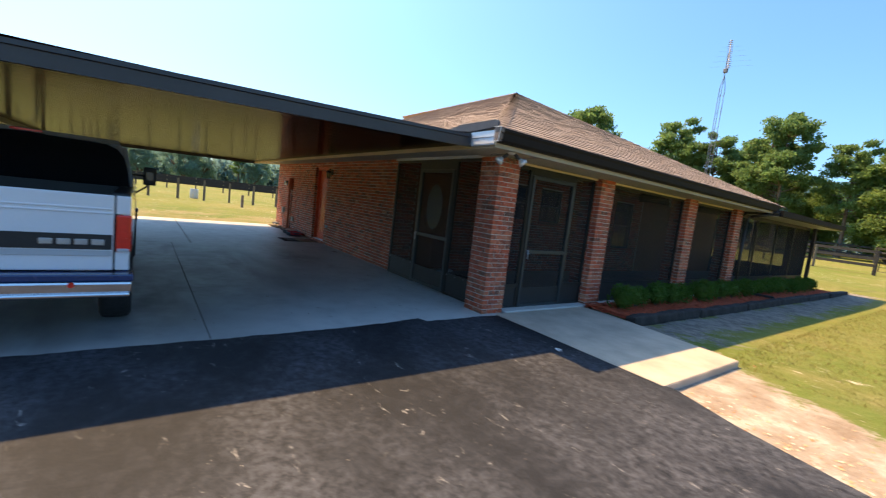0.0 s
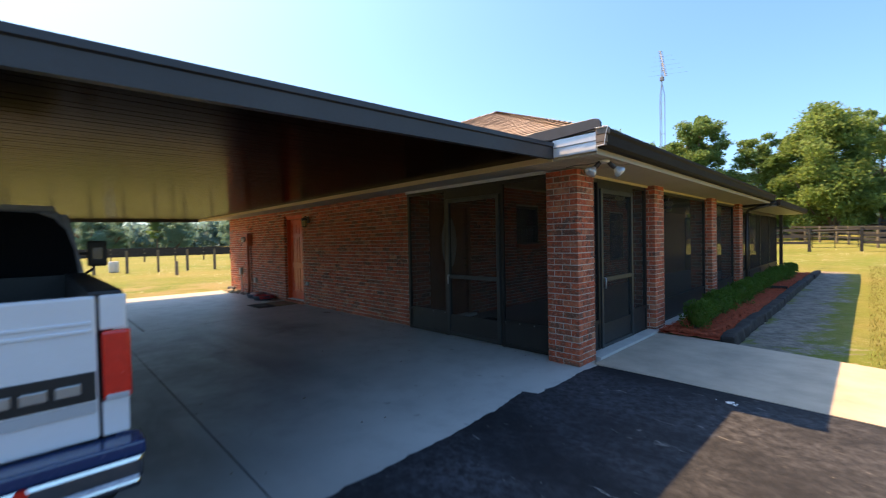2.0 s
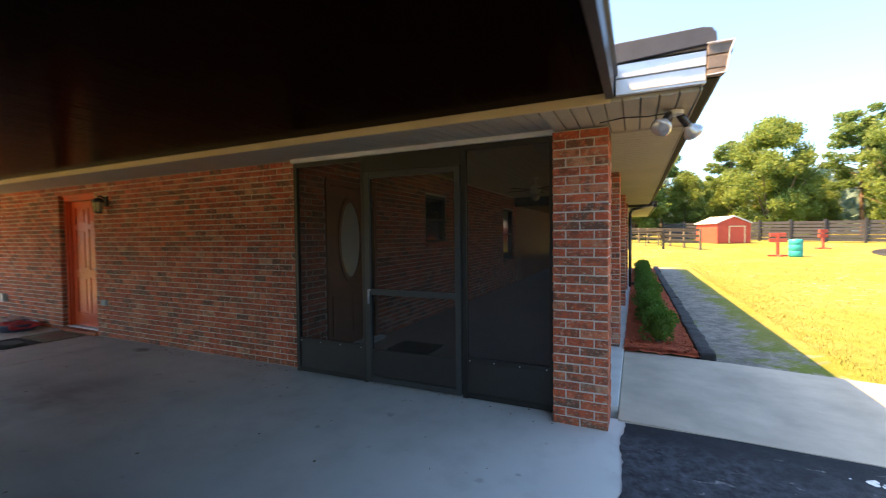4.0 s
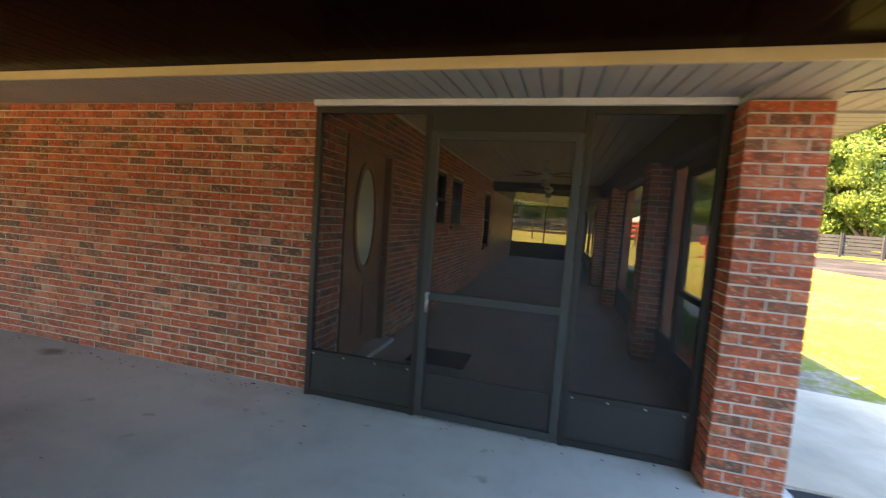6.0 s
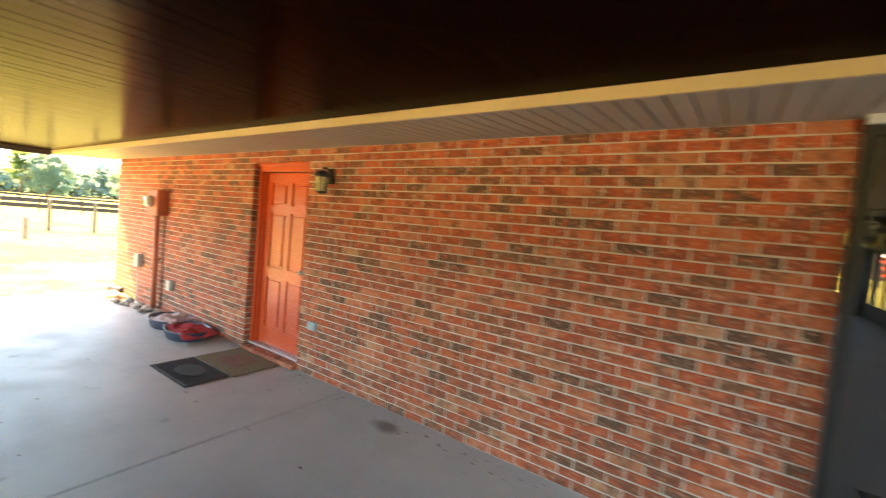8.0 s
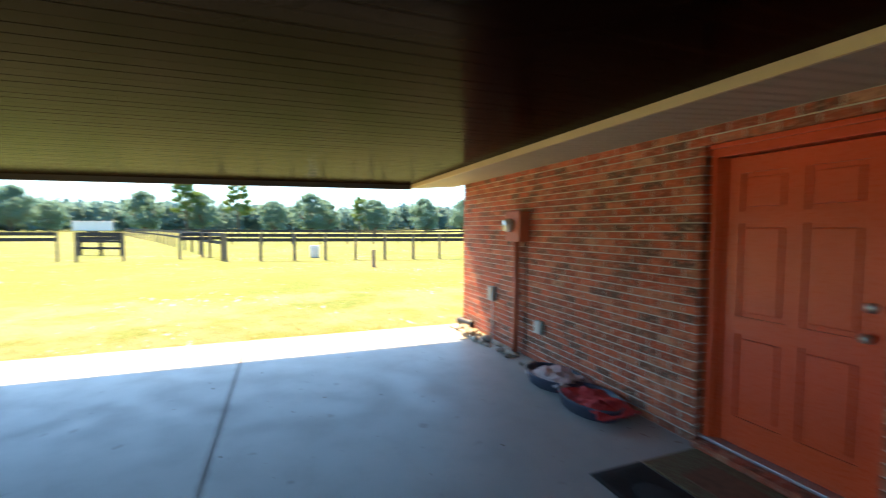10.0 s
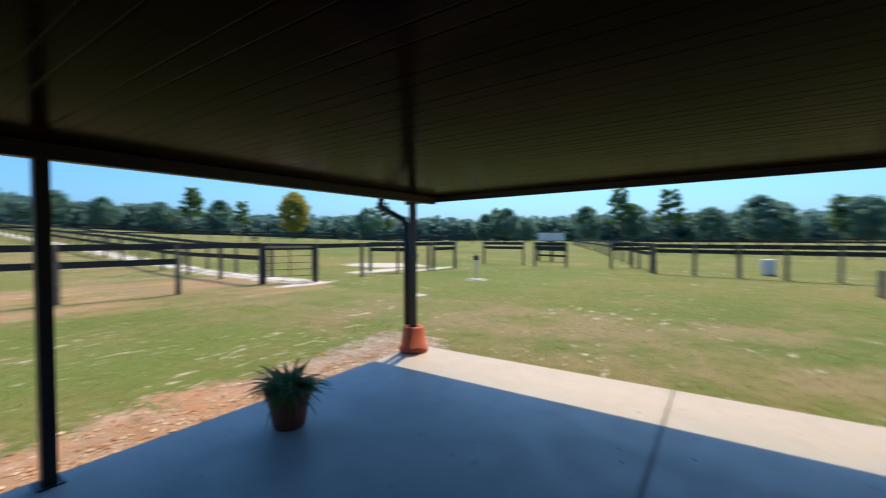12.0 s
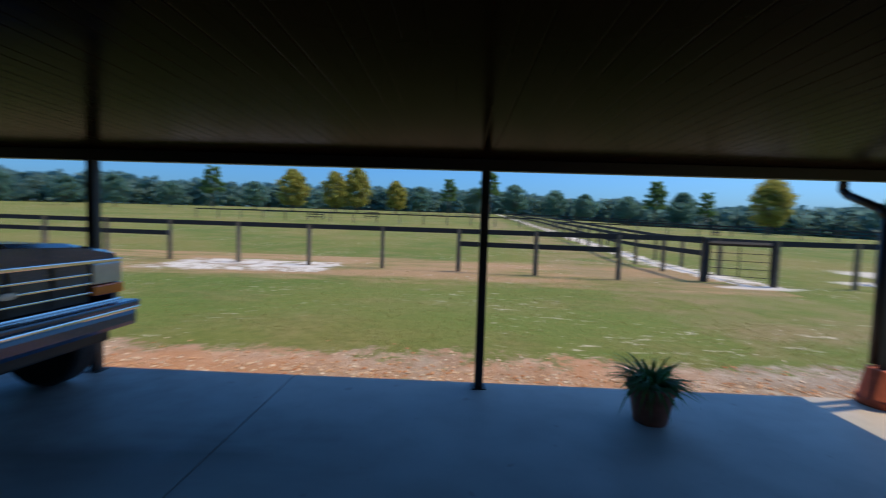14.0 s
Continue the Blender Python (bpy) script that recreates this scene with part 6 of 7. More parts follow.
# ---- fences and paddocks ----
def fence_line(points, rails=(1.32,), post=0.06, label="black painted post and rail paddock fence", spacing=2.7, top=1.40, board=0.085, posts_down=0.3):
    """Posts along a line of plan points, with boards on them at the given heights."""
    t = thing("paddock_fence", (0, 0, 0), label, "fence", "paddock fences")
    spots = []
    for a, b in zip(points, points[1:]):
        a, b = Vector(a), Vector(b)
        n = max(1, round((b - a).length / spacing))
        spots += [a.lerp(b, i / n) for i in range(n)]
    spots.append(Vector(points[-1]))
    mesh = None
    ground = [rise(p.x, p.y) for p in spots]
    for k, (p, g) in enumerate(zip(spots, ground)):
        if mesh is None:
            mesh = mesh_of("post", boxes(((-post, -post, -posts_down), (post, post, top)), bevel=0.008), FENCE_POST)
        ob = new("post", mesh)
        ob.parent = t
        ob.location = (p.x, p.y, g)
        ob.rotation_euler.z = 0.37 * k
    for k, (p, q) in enumerate(zip(spots, spots[1:])):
        d = (q - p)
        way = Vector((d.x, d.y, 0)).normalized()
        side = Vector((-way.y, way.x, 0)) * 0.02
        for h in rails:
            bm = bmesh.new()
            a, b = Vector((p.x, p.y, ground[k] + h)), Vector((q.x, q.y, ground[k + 1] + h))
            vs = []
            for e in (a, b):
                for s, z in ((-1, -board), (1, -board), (1, board), (-1, board)):
                    vs.append(bm.verts.new(e + side * s + Vector((0, 0, z))))
            for f in ((0, 1, 2, 3), (7, 6, 5, 4), (0, 4, 5, 1), (1, 5, 6, 2), (2, 6, 7, 3), (3, 7, 4, 0)):
                bm.faces.new([vs[i] for i in f])
            bmesh.ops.recalc_face_normals(bm, faces=bm.faces[:])
            part("rail", bm, FENCE, t)
    return t


# the paddock south of the carport
fence_line([(30, -20.3), (2.8, -17.7), (-8.15, -16.9), (-13.4, -16.05), (-16.35, -16.45)], top=1.48, rails=(1.42,), spacing=2.75)
fence_line([(-8.15, -16.86), (-13.4, -16.01)], rails=(0.98,), top=1.1, spacing=2.65)
fence_line([(30, -20.25), (2.8, -17.65)], rails=(1.0,), top=1.1, spacing=5.4)
fence_line([(-18.05, -15.5), (-23, -15.6), (-27.2, -15.0)], top=1.42, rails=(1.36,), spacing=2.5)
fence_line([(-16.35, -16.45), (-17.4, -32), (-19, -60), (-20, -105)], top=1.42, rails=(1.36, 0.95), spacing=3.2)
fence_line([(-18.05, -15.5), (-19.6, -32), (-22, -60), (-24, -105)], top=1.42, rails=(1.36,), spacing=3.2)
fence_line([(30, -62), (-20, -60)], top=1.4, rails=(1.3,), spacing=3.4)
fence_line([(-22, -62), (-80, -44)], top=1.4, rails=(1.3, 0.9), spacing=3.6)
fence_line([(40, -108), (-60, -100)], top=1.4, rails=(1.3,), spacing=4)
# gates and short runs beyond the corner post
fence_line([(-22.9, -17.3), (-23.1, -15.2)], top=1.45, rails=(1.38, 1.1), spacing=2.1)
fence_line([(-25.3, -15.1), (-27.1, -14.9)], top=1.45, rails=(1.38, 1.1), spacing=1.8)
fence_line([(-31.6, -15.5), (-31.2, -12.6)], top=1.4, rails=(1.32, 1.05), spacing=2.6)
fence_line([(-31.0, -11.8), (-30.9, -9.9)], top=1.4, rails=(1.32, 1.1), spacing=2.0)
fence_line([(-31.4, -7.6), (-33.7, -5.9), (-29.2, -5.2)], top=1.35, rails=(1.28, 1.05), spacing=1.6)
# the paddock west of the house
fence_line([(-29.2, -5.2), (-28.6, -2.0), (-27.6, 4.0), (-27.0, 8.3), (-25.5, 22)], top=1.35, rails=(1.28, 1.05), spacing=1.55)
fence_line([(-29.5, -5.4), (-62, -16), (-100, -30)], top=1.4, rails=(1.3, 0.9), spacing=3.2)
fence_line([(-52, -10), (-50, 26)], top=1.4, rails=(1.3, 0.9), spacing=2.8)
fence_line([(-80, -18), (-78, 40)], top=1.4, rails=(1.3,), spacing=3.4)
# pens north of the porch
fence_line([(-6, 31.5), (-0.3, 30.2)], top=1.42, rails=(1.35, 0.95, 0.55), spacing=2.6)
fence_line([(2.0, 30.6), (4.2, 29.9), (0.5, 42), (-3, 49)], top=1.42, rails=(1.35, 0.95, 0.55), spacing=2.4)
fence_line([(-22, 33), (-6, 31.5)], top=1.42, rails=(1.35, 0.95, 0.55), spacing=2.8)
fence_line([(-30, 52), (9, 50)], top=1.4, rails=(1.32, 0.95, 0.58), spacing=3)


def gate(a, b, top=1.3, label="black tubular steel field gate, closed"):
    a, b = Vector((*a, rise(*a))), Vector((*b, rise(*b)))
    t = thing("field_gate", (0, 0, 0), label, "gate", "field gates")
    for p in (a, b):
        part("gate_post", boxes(((p.x - 0.08, p.y - 0.08, p.z - 0.3), (p.x + 0.08, p.y + 0.08, p.z + 1.45)), bevel=0.01), FENCE, t)
    u, v = a.lerp(b, 0.06), b.lerp(a, 0.06)
    for h in (0.25, 0.5, 0.75, 1.0):
        part("gate_bar", rod(bmesh.new(), u + Vector((0, 0, h)), v + Vector((0, 0, h)), 0.010, n=8), FENCE, t)
    part("gate_top_board", rod(bmesh.new(), a + Vector((0, 0, top)), b + Vector((0, 0, top)), 0.075, n=4), FENCE, t, "thick black top board")
    for p in (u, v, u.lerp(v, 0.5)):
        part("gate_upright", rod(bmesh.new(), p + Vector((0, 0, 0.25)), p + Vector((0, 0, top)), 0.02, n=8), FENCE, t)


gate((-16.4, -16.4), (-18.05, -15.55))
gate((-0.3, 30.2), (2.0, 30.6))


def board_fence():
    """The tall black board fence along the wood."""
    t = thing("board_fence", (0, 0, 0), "tall black horizontal board fence along the wood edge", "fence")
    pts = [(3, 50), (14.5, 41.5), (23, 37), (34, 32), (50, 25)]
    for a, b in zip(pts, pts[1:]):
        a, b = Vector((*a, 0)), Vector((*b, 0))
        n = round((b - a).length / 2.6)
        for i in range(n):
            p, q = a.lerp(b, i / n), a.lerp(b, (i + 1) / n)
            p.z, q.z = rise(p.x, p.y), rise(q.x, q.y)
            way = (q - p)
            side = Vector((-way.y, way.x, 0)).normalized()
            part("post", boxes(((p.x - 0.09, p.y - 0.09, p.z - 0.2), (p.x + 0.09, p.y + 0.09, p.z + 1.95)), bevel=0.01), FENCE_GREY, t)
            for k in range(6):
                z = 0.22 + 0.29 * k
                bm = bmesh.new()
                vs = [bm.verts.new(e + side * (0.1 + s * 0.02) + Vector((0, 0, z + h))) for e in (p, q) for s, h in ((-1, -0.115), (1, -0.115), (1, 0.115), (-1, 0.115))]
                for f in ((0, 1, 2, 3), (7, 6, 5, 4), (0, 4, 5, 1), (1, 5, 6, 2), (2, 6, 7, 3), (3, 7, 4, 0)):
                    bm.faces.new([vs[i] for i in f])
                bmesh.ops.recalc_face_normals(bm, faces=bm.faces[:])
                part("board", bm, FENCE_GREY, t)


FENCE_GREY = worn("weathered_black_boards", (0.030, 0.034, 0.044), 0.7, spread=0.35, scale=1.5, bump=0.3, fine=40.0)
board_fence()


# ---- small things in the fields ----
def garden_shed():
    x, y = 7.2, 41.0
    z = rise(x, y) - 0.05
    t = thing("garden_shed", (x, y, z), "red clapboard shed with white trim and a pale roof", "shed", turn=22)
    w, d, h, top = 1.35, 3.2, 1.75, 2.3
    bm = bmesh.new()
    prism(bm, [(-w, 0), (w, 0), (w, h), (0, top), (-w, h)], 1, -d / 2, d / 2)
    body = part("wall", bm, SHED_RED, t)
    for k in range(9):
        z0 = 0.1 + k * 0.18
        part("clapboard", boxes(((-w - 0.02, -d / 2 - 0.03, z0), (w + 0.02, -d / 2 - 0.004, z0 + 0.17)), bevel=0.006), SHED_RED, body)
    for s in (-1, 1):
        bm = bmesh.new()
        prism(bm, [(0, top + 0.02), (s * (w + 0.15), h - 0.03), (s * (w + 0.15), h + 0.05), (0, top + 0.10)], 1, -d / 2 - 0.15, d / 2 + 0.15)
        part("roof", bm, WHITE_METAL, t, "pale metal roof slope")
    door = part("door", boxes(((-0.35, -d / 2 - 0.06, 0.08), (0.85, -d / 2 - 0.03, 1.45))), SHED_RED, t)
    part("door_trim", boxes(((-0.43, -d / 2 - 0.08, 0.05), (-0.35, -d / 2 - 0.03, 1.53)), ((0.85, -d / 2 - 0.08, 0.05), (0.93, -d / 2 - 0.03, 1.53)), ((-0.35, -d / 2 - 0.08, 1.45), (0.85, -d / 2 - 0.03, 1.53))), CREAM, door, "pale door trim")
    part("corner_trim", boxes(((-w - 0.03, -d / 2 - 0.05, 0), (-w + 0.08, -d / 2, h)), ((w - 0.08, -d / 2 - 0.05, 0), (w + 0.03, -d / 2, h))), SHED_RED, t)
    part("skid", boxes(((-w, -d / 2, -0.05), (w, d / 2, 0.06))), BARK, t)


garden_shed()


def jump_stand(x, y, turn):
    t = thing("jump_stand", (x, y, rise(x, y)), "bright red wooden show jump stand on the lawn", "jump stand", "jump stands", turn=turn)
    red = SHED_RED
    part("upright", boxes(((-0.06, -0.06, 0), (0.06, 0.06, 1.25)), bevel=0.01), red, t)
    part("foot", boxes(((-0.45, -0.05, 0), (0.45, 0.05, 0.09)), bevel=0.01), red, t)
    part("foot", boxes(((-0.05, -0.45, 0), (0.05, 0.45, 0.085)), bevel=0.01), red, t)
    part("arm", boxes(((-0.40, -0.05, 0.75), (0.40, 0.05, 0.95)), bevel=0.01), red, t)
    part("arm", boxes(((-0.36, -0.05, 1.05), (0.36, 0.05, 1.25)), bevel=0.01), red, t)


jump_stand(7.05, 24.3, 10)
jump_stand(11.2, 31.5, 40)


def water_barrel():
    t = thing("water_barrel", (-30.5, -0.9, rise(-30, -1)), "white plastic water barrel by the paddock fence", "barrel")
    part("barrel", lathe(bmesh.new(), [(0.0, 0.0), (0.24, 0.0), (0.265, 0.08), (0.265, 0.58), (0.24, 0.66), (0.0, 0.66)], 20), WHITE, t, smooth=True)
    part("rim", lathe(bmesh.new(), [(0.245, 0.64), (0.258, 0.66), (0.245, 0.69), (0.21, 0.68)], 20), WHITE, t)
    t = thing("stub_post", (-23.7, 1.05, rise(-23.7, 1)), "short weathered wooden stub post in the grass", "post")
    part("stub", boxes(((-0.07, -0.07, -0.2), (0.07, 0.07, 0.75)), bevel=0.012), OLD_WOOD, t)
    teal = worn("teal_plastic", (0.02, 0.36, 0.32), 0.45, spread=0.1, scale=5.0, bump=0.0)
    t = thing("teal_barrel", (7.75, 24.1, rise(7.75, 24.1)), "teal plastic barrel beside the red jump stand", "barrel")
    part("barrel", lathe(bmesh.new(), [(0.0, 0.0), (0.27, 0.0), (0.30, 0.08), (0.305, 0.3), (0.29, 0.32), (0.305, 0.34), (0.305, 0.62), (0.29, 0.64), (0.305, 0.66), (0.29, 0.88), (0.25, 0.92), (0.0, 0.92)], 20), teal, t, smooth=True)
    blue = worn("blue_plastic", (0.05, 0.11, 0.22), 0.5, spread=0.1, scale=5.0, bump=0.0)
    t = thing("feed_tub", (-24.3, -15.7, rise(-24, -15.7)), "blue plastic feed tub hung beside the gate", "tub")
    part("tub", lathe(bmesh.new(), [(0.0, 0.4), (0.22, 0.4), (0.28, 0.85), (0.30, 0.86), (0.26, 0.85), (0.2, 0.45), (0.0, 0.44)], 20), blue, t)
    part("stake", rod(bmesh.new(), (0, 0, -0.1), (0, 0, 0.42), 0.03), FENCE, t)


water_barrel()


def yard_hydrant():
    x, y = -22.0, -10.7
    t = thing("yard_hydrant", (x, y, rise(x, y)), "grey yard hydrant with a dark head on a pale pad", "hydrant")
    part("pad", boxes(((-0.3, -0.25, -0.05), (0.3, 0.25, 0.03)), bevel=0.012), CONCRETE, t, "pale concrete pad")
    part("standpipe", rod(bmesh.new(), (0, 0, 0.04), (0, 0, 0.80), 0.035, n=12), GALV, t, smooth=True)
    bm = boxes(((-0.10, -0.06, 0.78), (0.16, 0.06, 0.96)), bevel=0.025)
    part("head", bm, FENCE, t, "dark cast head")
    part("lever", rod(bmesh.new(), (-0.05, 0, 0.95), (0.22, 0, 1.06), 0.015, n=8), FENCE, t)


yard_hydrant()


def trailer():
    x, y = -118, -41
    t = thing("horse_trailer", (x, y, rise(x, y)), "white horse trailer parked far across the fields", "trailer", turn=15)
    part("body", boxes(((-1.2, -3.4, 0.7), (1.2, 3.4, 2.7)), bevel=0.15), WHITE, t)
    part("roof", boxes(((-1.25, -3.5, 2.7), (1.25, 3.5, 2.85)), bevel=0.05), WHITE, t)
    for yy in (-0.6, 0.4):
        for s in (-1, 1):
            part("wheel", rod(bmesh.new(), (s * 1.0, yy, 0.38), (s * 1.25, yy, 0.38), 0.38, n=20), RUBBER, t)
    part("drawbar", boxes(((-0.1, 3.4, 0.5), (0.1, 5.2, 0.62))), FENCE, t)


trailer()


def field_jump(x, y, turn=0.0):
    t = thing("field_bench", (x, y, rise(x, y)), "dark timber cattle feeder standing in the pasture", "feeder", "pasture feeders", turn=turn)
    for z in (0.35, 0.75, 1.1):
        part("rail", boxes(((-1.3, -0.06, z), (1.3, 0.06, z + 0.13))), FENCE, t)
    for xx in (-1.2, 0, 1.2):
        part("leg", boxes(((xx - 0.07, -0.07, 0), (xx + 0.07, 0.07, 1.25))), FENCE, t)


field_jump(14.5, -68, 5)
field_jump(8, -80, 20)
field_jump(-42, -58, 40)
field_jump(-36, -12.5, 70)


# ---- trees ----
def tree_mesh(kind, seed, height, quads, leaf):
    """Limb rods and leaf faces of one tree: (limb bmesh, leaf verts, leaf faces)."""
    r = random.Random(seed)
    bm = bmesh.new()
    verts, faces = [], []
    clumps = []
    if kind == "pine":
        lean = Vector((r.uniform(-0.03, 0.03), r.uniform(-0.03, 0.03), 1))
        top = lean * height
        n = 7
        for i in range(n):
            a, b = lean * (height * i / n), lean * (height * (i + 1) / n)
            rod(bm, a, b, 0.22 * (1 - i / n) + 0.03, 0.22 * (1 - (i + 1) / n) + 0.03, 8)
        for _ in range(62):
            u = r.uniform(0.36, 0.98)
            a = r.uniform(0, 2 * math.pi)
            reach = height * (0.20 * (1.12 - u) + 0.06) * r.uniform(0.7, 1.5)
            root = lean * (height * u)
            tip = root + Vector((math.cos(a) * reach, math.sin(a) * reach, reach * r.uniform(0.1, 0.45)))
            rod(bm, root, tip, 0.05, 0.02, 5)
            for v in (1.0, 0.72):
                clumps.append((root.lerp(tip, v), height * r.uniform(0.032, 0.062), 0.6))
    else:
        trunk = height * (r.uniform(0.14, 0.22) if kind != 'dense' else 0.06)
        rod(bm, (0, 0, -0.2), (0.05, 0, trunk), 0.30 * height / 12, 0.22 * height / 12, 9)
        spread = height * (0.42 if kind == "oak" else 0.32)
        for _ in range(13):
            a = r.uniform(0, 2 * math.pi)
            root = Vector((0, 0, trunk * r.uniform(0.75, 1.0)))
            mid = root + Vector((math.cos(a) * spread * 0.4, math.sin(a) * spread * 0.4, height * r.uniform(0.15, 0.35)))
            tip = mid + Vector((math.cos(a + r.uniform(-0.6, 0.6)) * spread * 0.45, math.sin(a + r.uniform(-0.6, 0.6)) * spread * 0.45, height * r.uniform(0.08, 0.30)))
            rod(bm, root, mid, 0.12 * height / 12, 0.08 * height / 12, 6)
            rod(bm, mid, tip, 0.08 * height / 12, 0.03, 5)
        for _ in range(110):
            a = r.uniform(0, 2 * math.pi)
            u = r.random()
            z = trunk + (height - trunk) * (0.04 + 0.92 * u)
            prof = math.sin(math.pi * min(1, 0.16 + 0.80 * u)) ** 0.75
            rad = spread * prof * math.sqrt(r.uniform(0.02, 1.0))
            clumps.append((Vector((math.cos(a) * rad, math.sin(a) * rad, z)), height * r.uniform(0.055, 0.10), 0.8))
    per = quads // len(clumps)
    for c, rad, flat in clumps:
        for _ in range(per):
            d = Vector((r.gauss(0, 1), r.gauss(0, 1), r.gauss(0, 1))).normalized() * rad * r.uniform(0.35, 1.15)
            p = c + Vector((d.x, d.y, d.z * flat))
            up = Vector((r.gauss(0, 1), r.gauss(0, 1), r.gauss(0.4, 1))).normalized()
            side = up.cross(Vector((r.gauss(0, 1), r.gauss(0, 1), r.gauss(0, 1)))).normalized()
            l = leaf * r.uniform(0.6, 1.4)
            i = len(verts)
            verts += [p - side * l * 0.35, p + up * l * 0.6 - side * l * 0.3, p + up * l, p + up * l * 0.5 + side * l * 0.45]
            faces.append((i, i + 1, i + 2, i + 3))
    return bm, verts, faces


def first_tree(kind, seed, height, quads, leaf, mat, label):
    t = thing("tree", (0, 0, 0), label, "tree", "field trees")
    bm, v, f = tree_mesh(kind, seed, height, quads, leaf)
    part("trunk", bm, BARK, t)
    leaves_part("crown", v, f, mat, t)
    return t


OAK_LABEL, PINE_LABEL, GOLD_LABEL = "broad green oak tree at the pasture edge", "tall thin-crowned green pine tree", "rounded yellowing tree in the pasture"
STOCK = {
    "oak": [first_tree("oak", 31 + i, 10.0, 20000, 0.26, LEAF_FIELD_HAZE, OAK_LABEL) for i in range(3)],
    "pine": [first_tree("pine", 51 + i, 14.0, 23000, 0.24, LEAF_PINE, PINE_LABEL) for i in range(3)],
    "gold": [first_tree("round", 71 + i, 9.0, 16000, 0.25, LEAF_GOLD, GOLD_LABEL) for i in range(2)],
    "wood": [first_tree("dense", 91 + i, 12.0, 42000, 0.22, LEAF_OAK, "dense green broadleaf tree in the wood edge") for i in range(3)],
}
USED = {k: 0 for k in STOCK}
HIGH = {"oak": 10.0, "pine": 14.0, "gold": 9.0, "wood": 12.0}
trng = random.Random(5)


def plant(kind, bearing, dist, height, eye=(-7.5, -2.5)):
    """A tree at a compass bearing (left of +y) and distance from the slab."""
    a = radians(bearing)
    x, y = eye[0] - math.sin(a) * dist, eye[1] + math.cos(a) * dist
    s = height / HIGH[kind]
    m = pose(x, y, rise(x, y) - 0.05, 0, 0, trng.uniform(0, 360)) @ Matrix.Diagonal((s * trng.uniform(0.9, 1.1), s * trng.uniform(0.9, 1.1), s, 1))
    n = USED[kind]
    USED[kind] += 1
    stock = STOCK[kind]
    ob = stock[n] if n < len(stock) else copy_thing(stock[n % len(stock)], m)
    ob.matrix_world = m


# south and west: single trees and groups against the far wood
for kind, bearing, dist, height in (
        ("gold", 143.4, 92, 9.5), ("oak", 134, 150, 12), ("pine", 132, 158, 14), ("oak", 118, 150, 10), ("oak", 115.3, 150, 12), ("pine", 116.5, 155, 12.5), ("oak", 112.5, 155, 9),
        ("oak", 104.8, 120, 10), ("pine", 100.7, 116, 14), ("oak", 99, 118, 10), ("pine", 95.2, 112, 12.5), ("oak", 91.0, 108, 8.5),
        ("oak", 86.6, 100, 9.5), ("oak", 84.6, 104, 8.5), ("pine", 80.2, 100, 9.0), ("oak", 78.2, 98, 8.6), ("oak", 71.2, 84, 7.5), ("oak", 66, 100, 8), ("oak", 60, 100, 8),
        ("pine", 154.8, 150, 14), ("oak", 152, 150, 11), ("oak", 158, 150, 9), ("pine", 149.5, 150, 11), ("oak", 166.8, 148, 10), ("oak", 163, 150, 9), ("pine", 175.4, 145, 15), ("oak", 172, 148, 11), ("oak", 177.5, 150, 10),
        ("pine", 181, 145, 12), ("oak", 185, 150, 9.5), ("gold", 188.2, 130, 10), ("gold", 193.4, 118, 12.5), ("gold", 196.2, 116, 11), ("gold", 201.6, 122, 11.5), ("oak", 206, 150, 9),
        ("pine", 210.7, 140, 12), ("oak", 215, 150, 8), ("oak", 220, 150, 9), ("oak", 224, 155, 8), ("oak", 229, 150, 9), ("oak", 236, 150, 9)):
    plant(kind, bearing, dist, height)
# the wood north and east of the lawn
for k in range(34):
    b = 40 - 92 * k / 33 + trng.uniform(-1.2, 1.2)
    d = trng.uniform(56, 66) + (12 if b > 18 else 0)
    plant("wood" if k % 3 else "pine", b, d, trng.uniform(7.0, 9.3) if k % 3 else trng.uniform(10.5, 13.5), eye=(1, -4))
for b, d, h in ((33.3, 56, 15.5), (23.0, 58, 14.0), (19.2, 58, 12), (12.5, 55, 14.0), (14.3, 56, 12.5), (1.2, 55, 13.2), (3.6, 56, 11), (-12.5, 56, 12.5), (-27.5, 54, 14), (-23, 55, 12.5)):
    plant("pine" if b > 5 else "wood", b, d, h, eye=(1, -4))


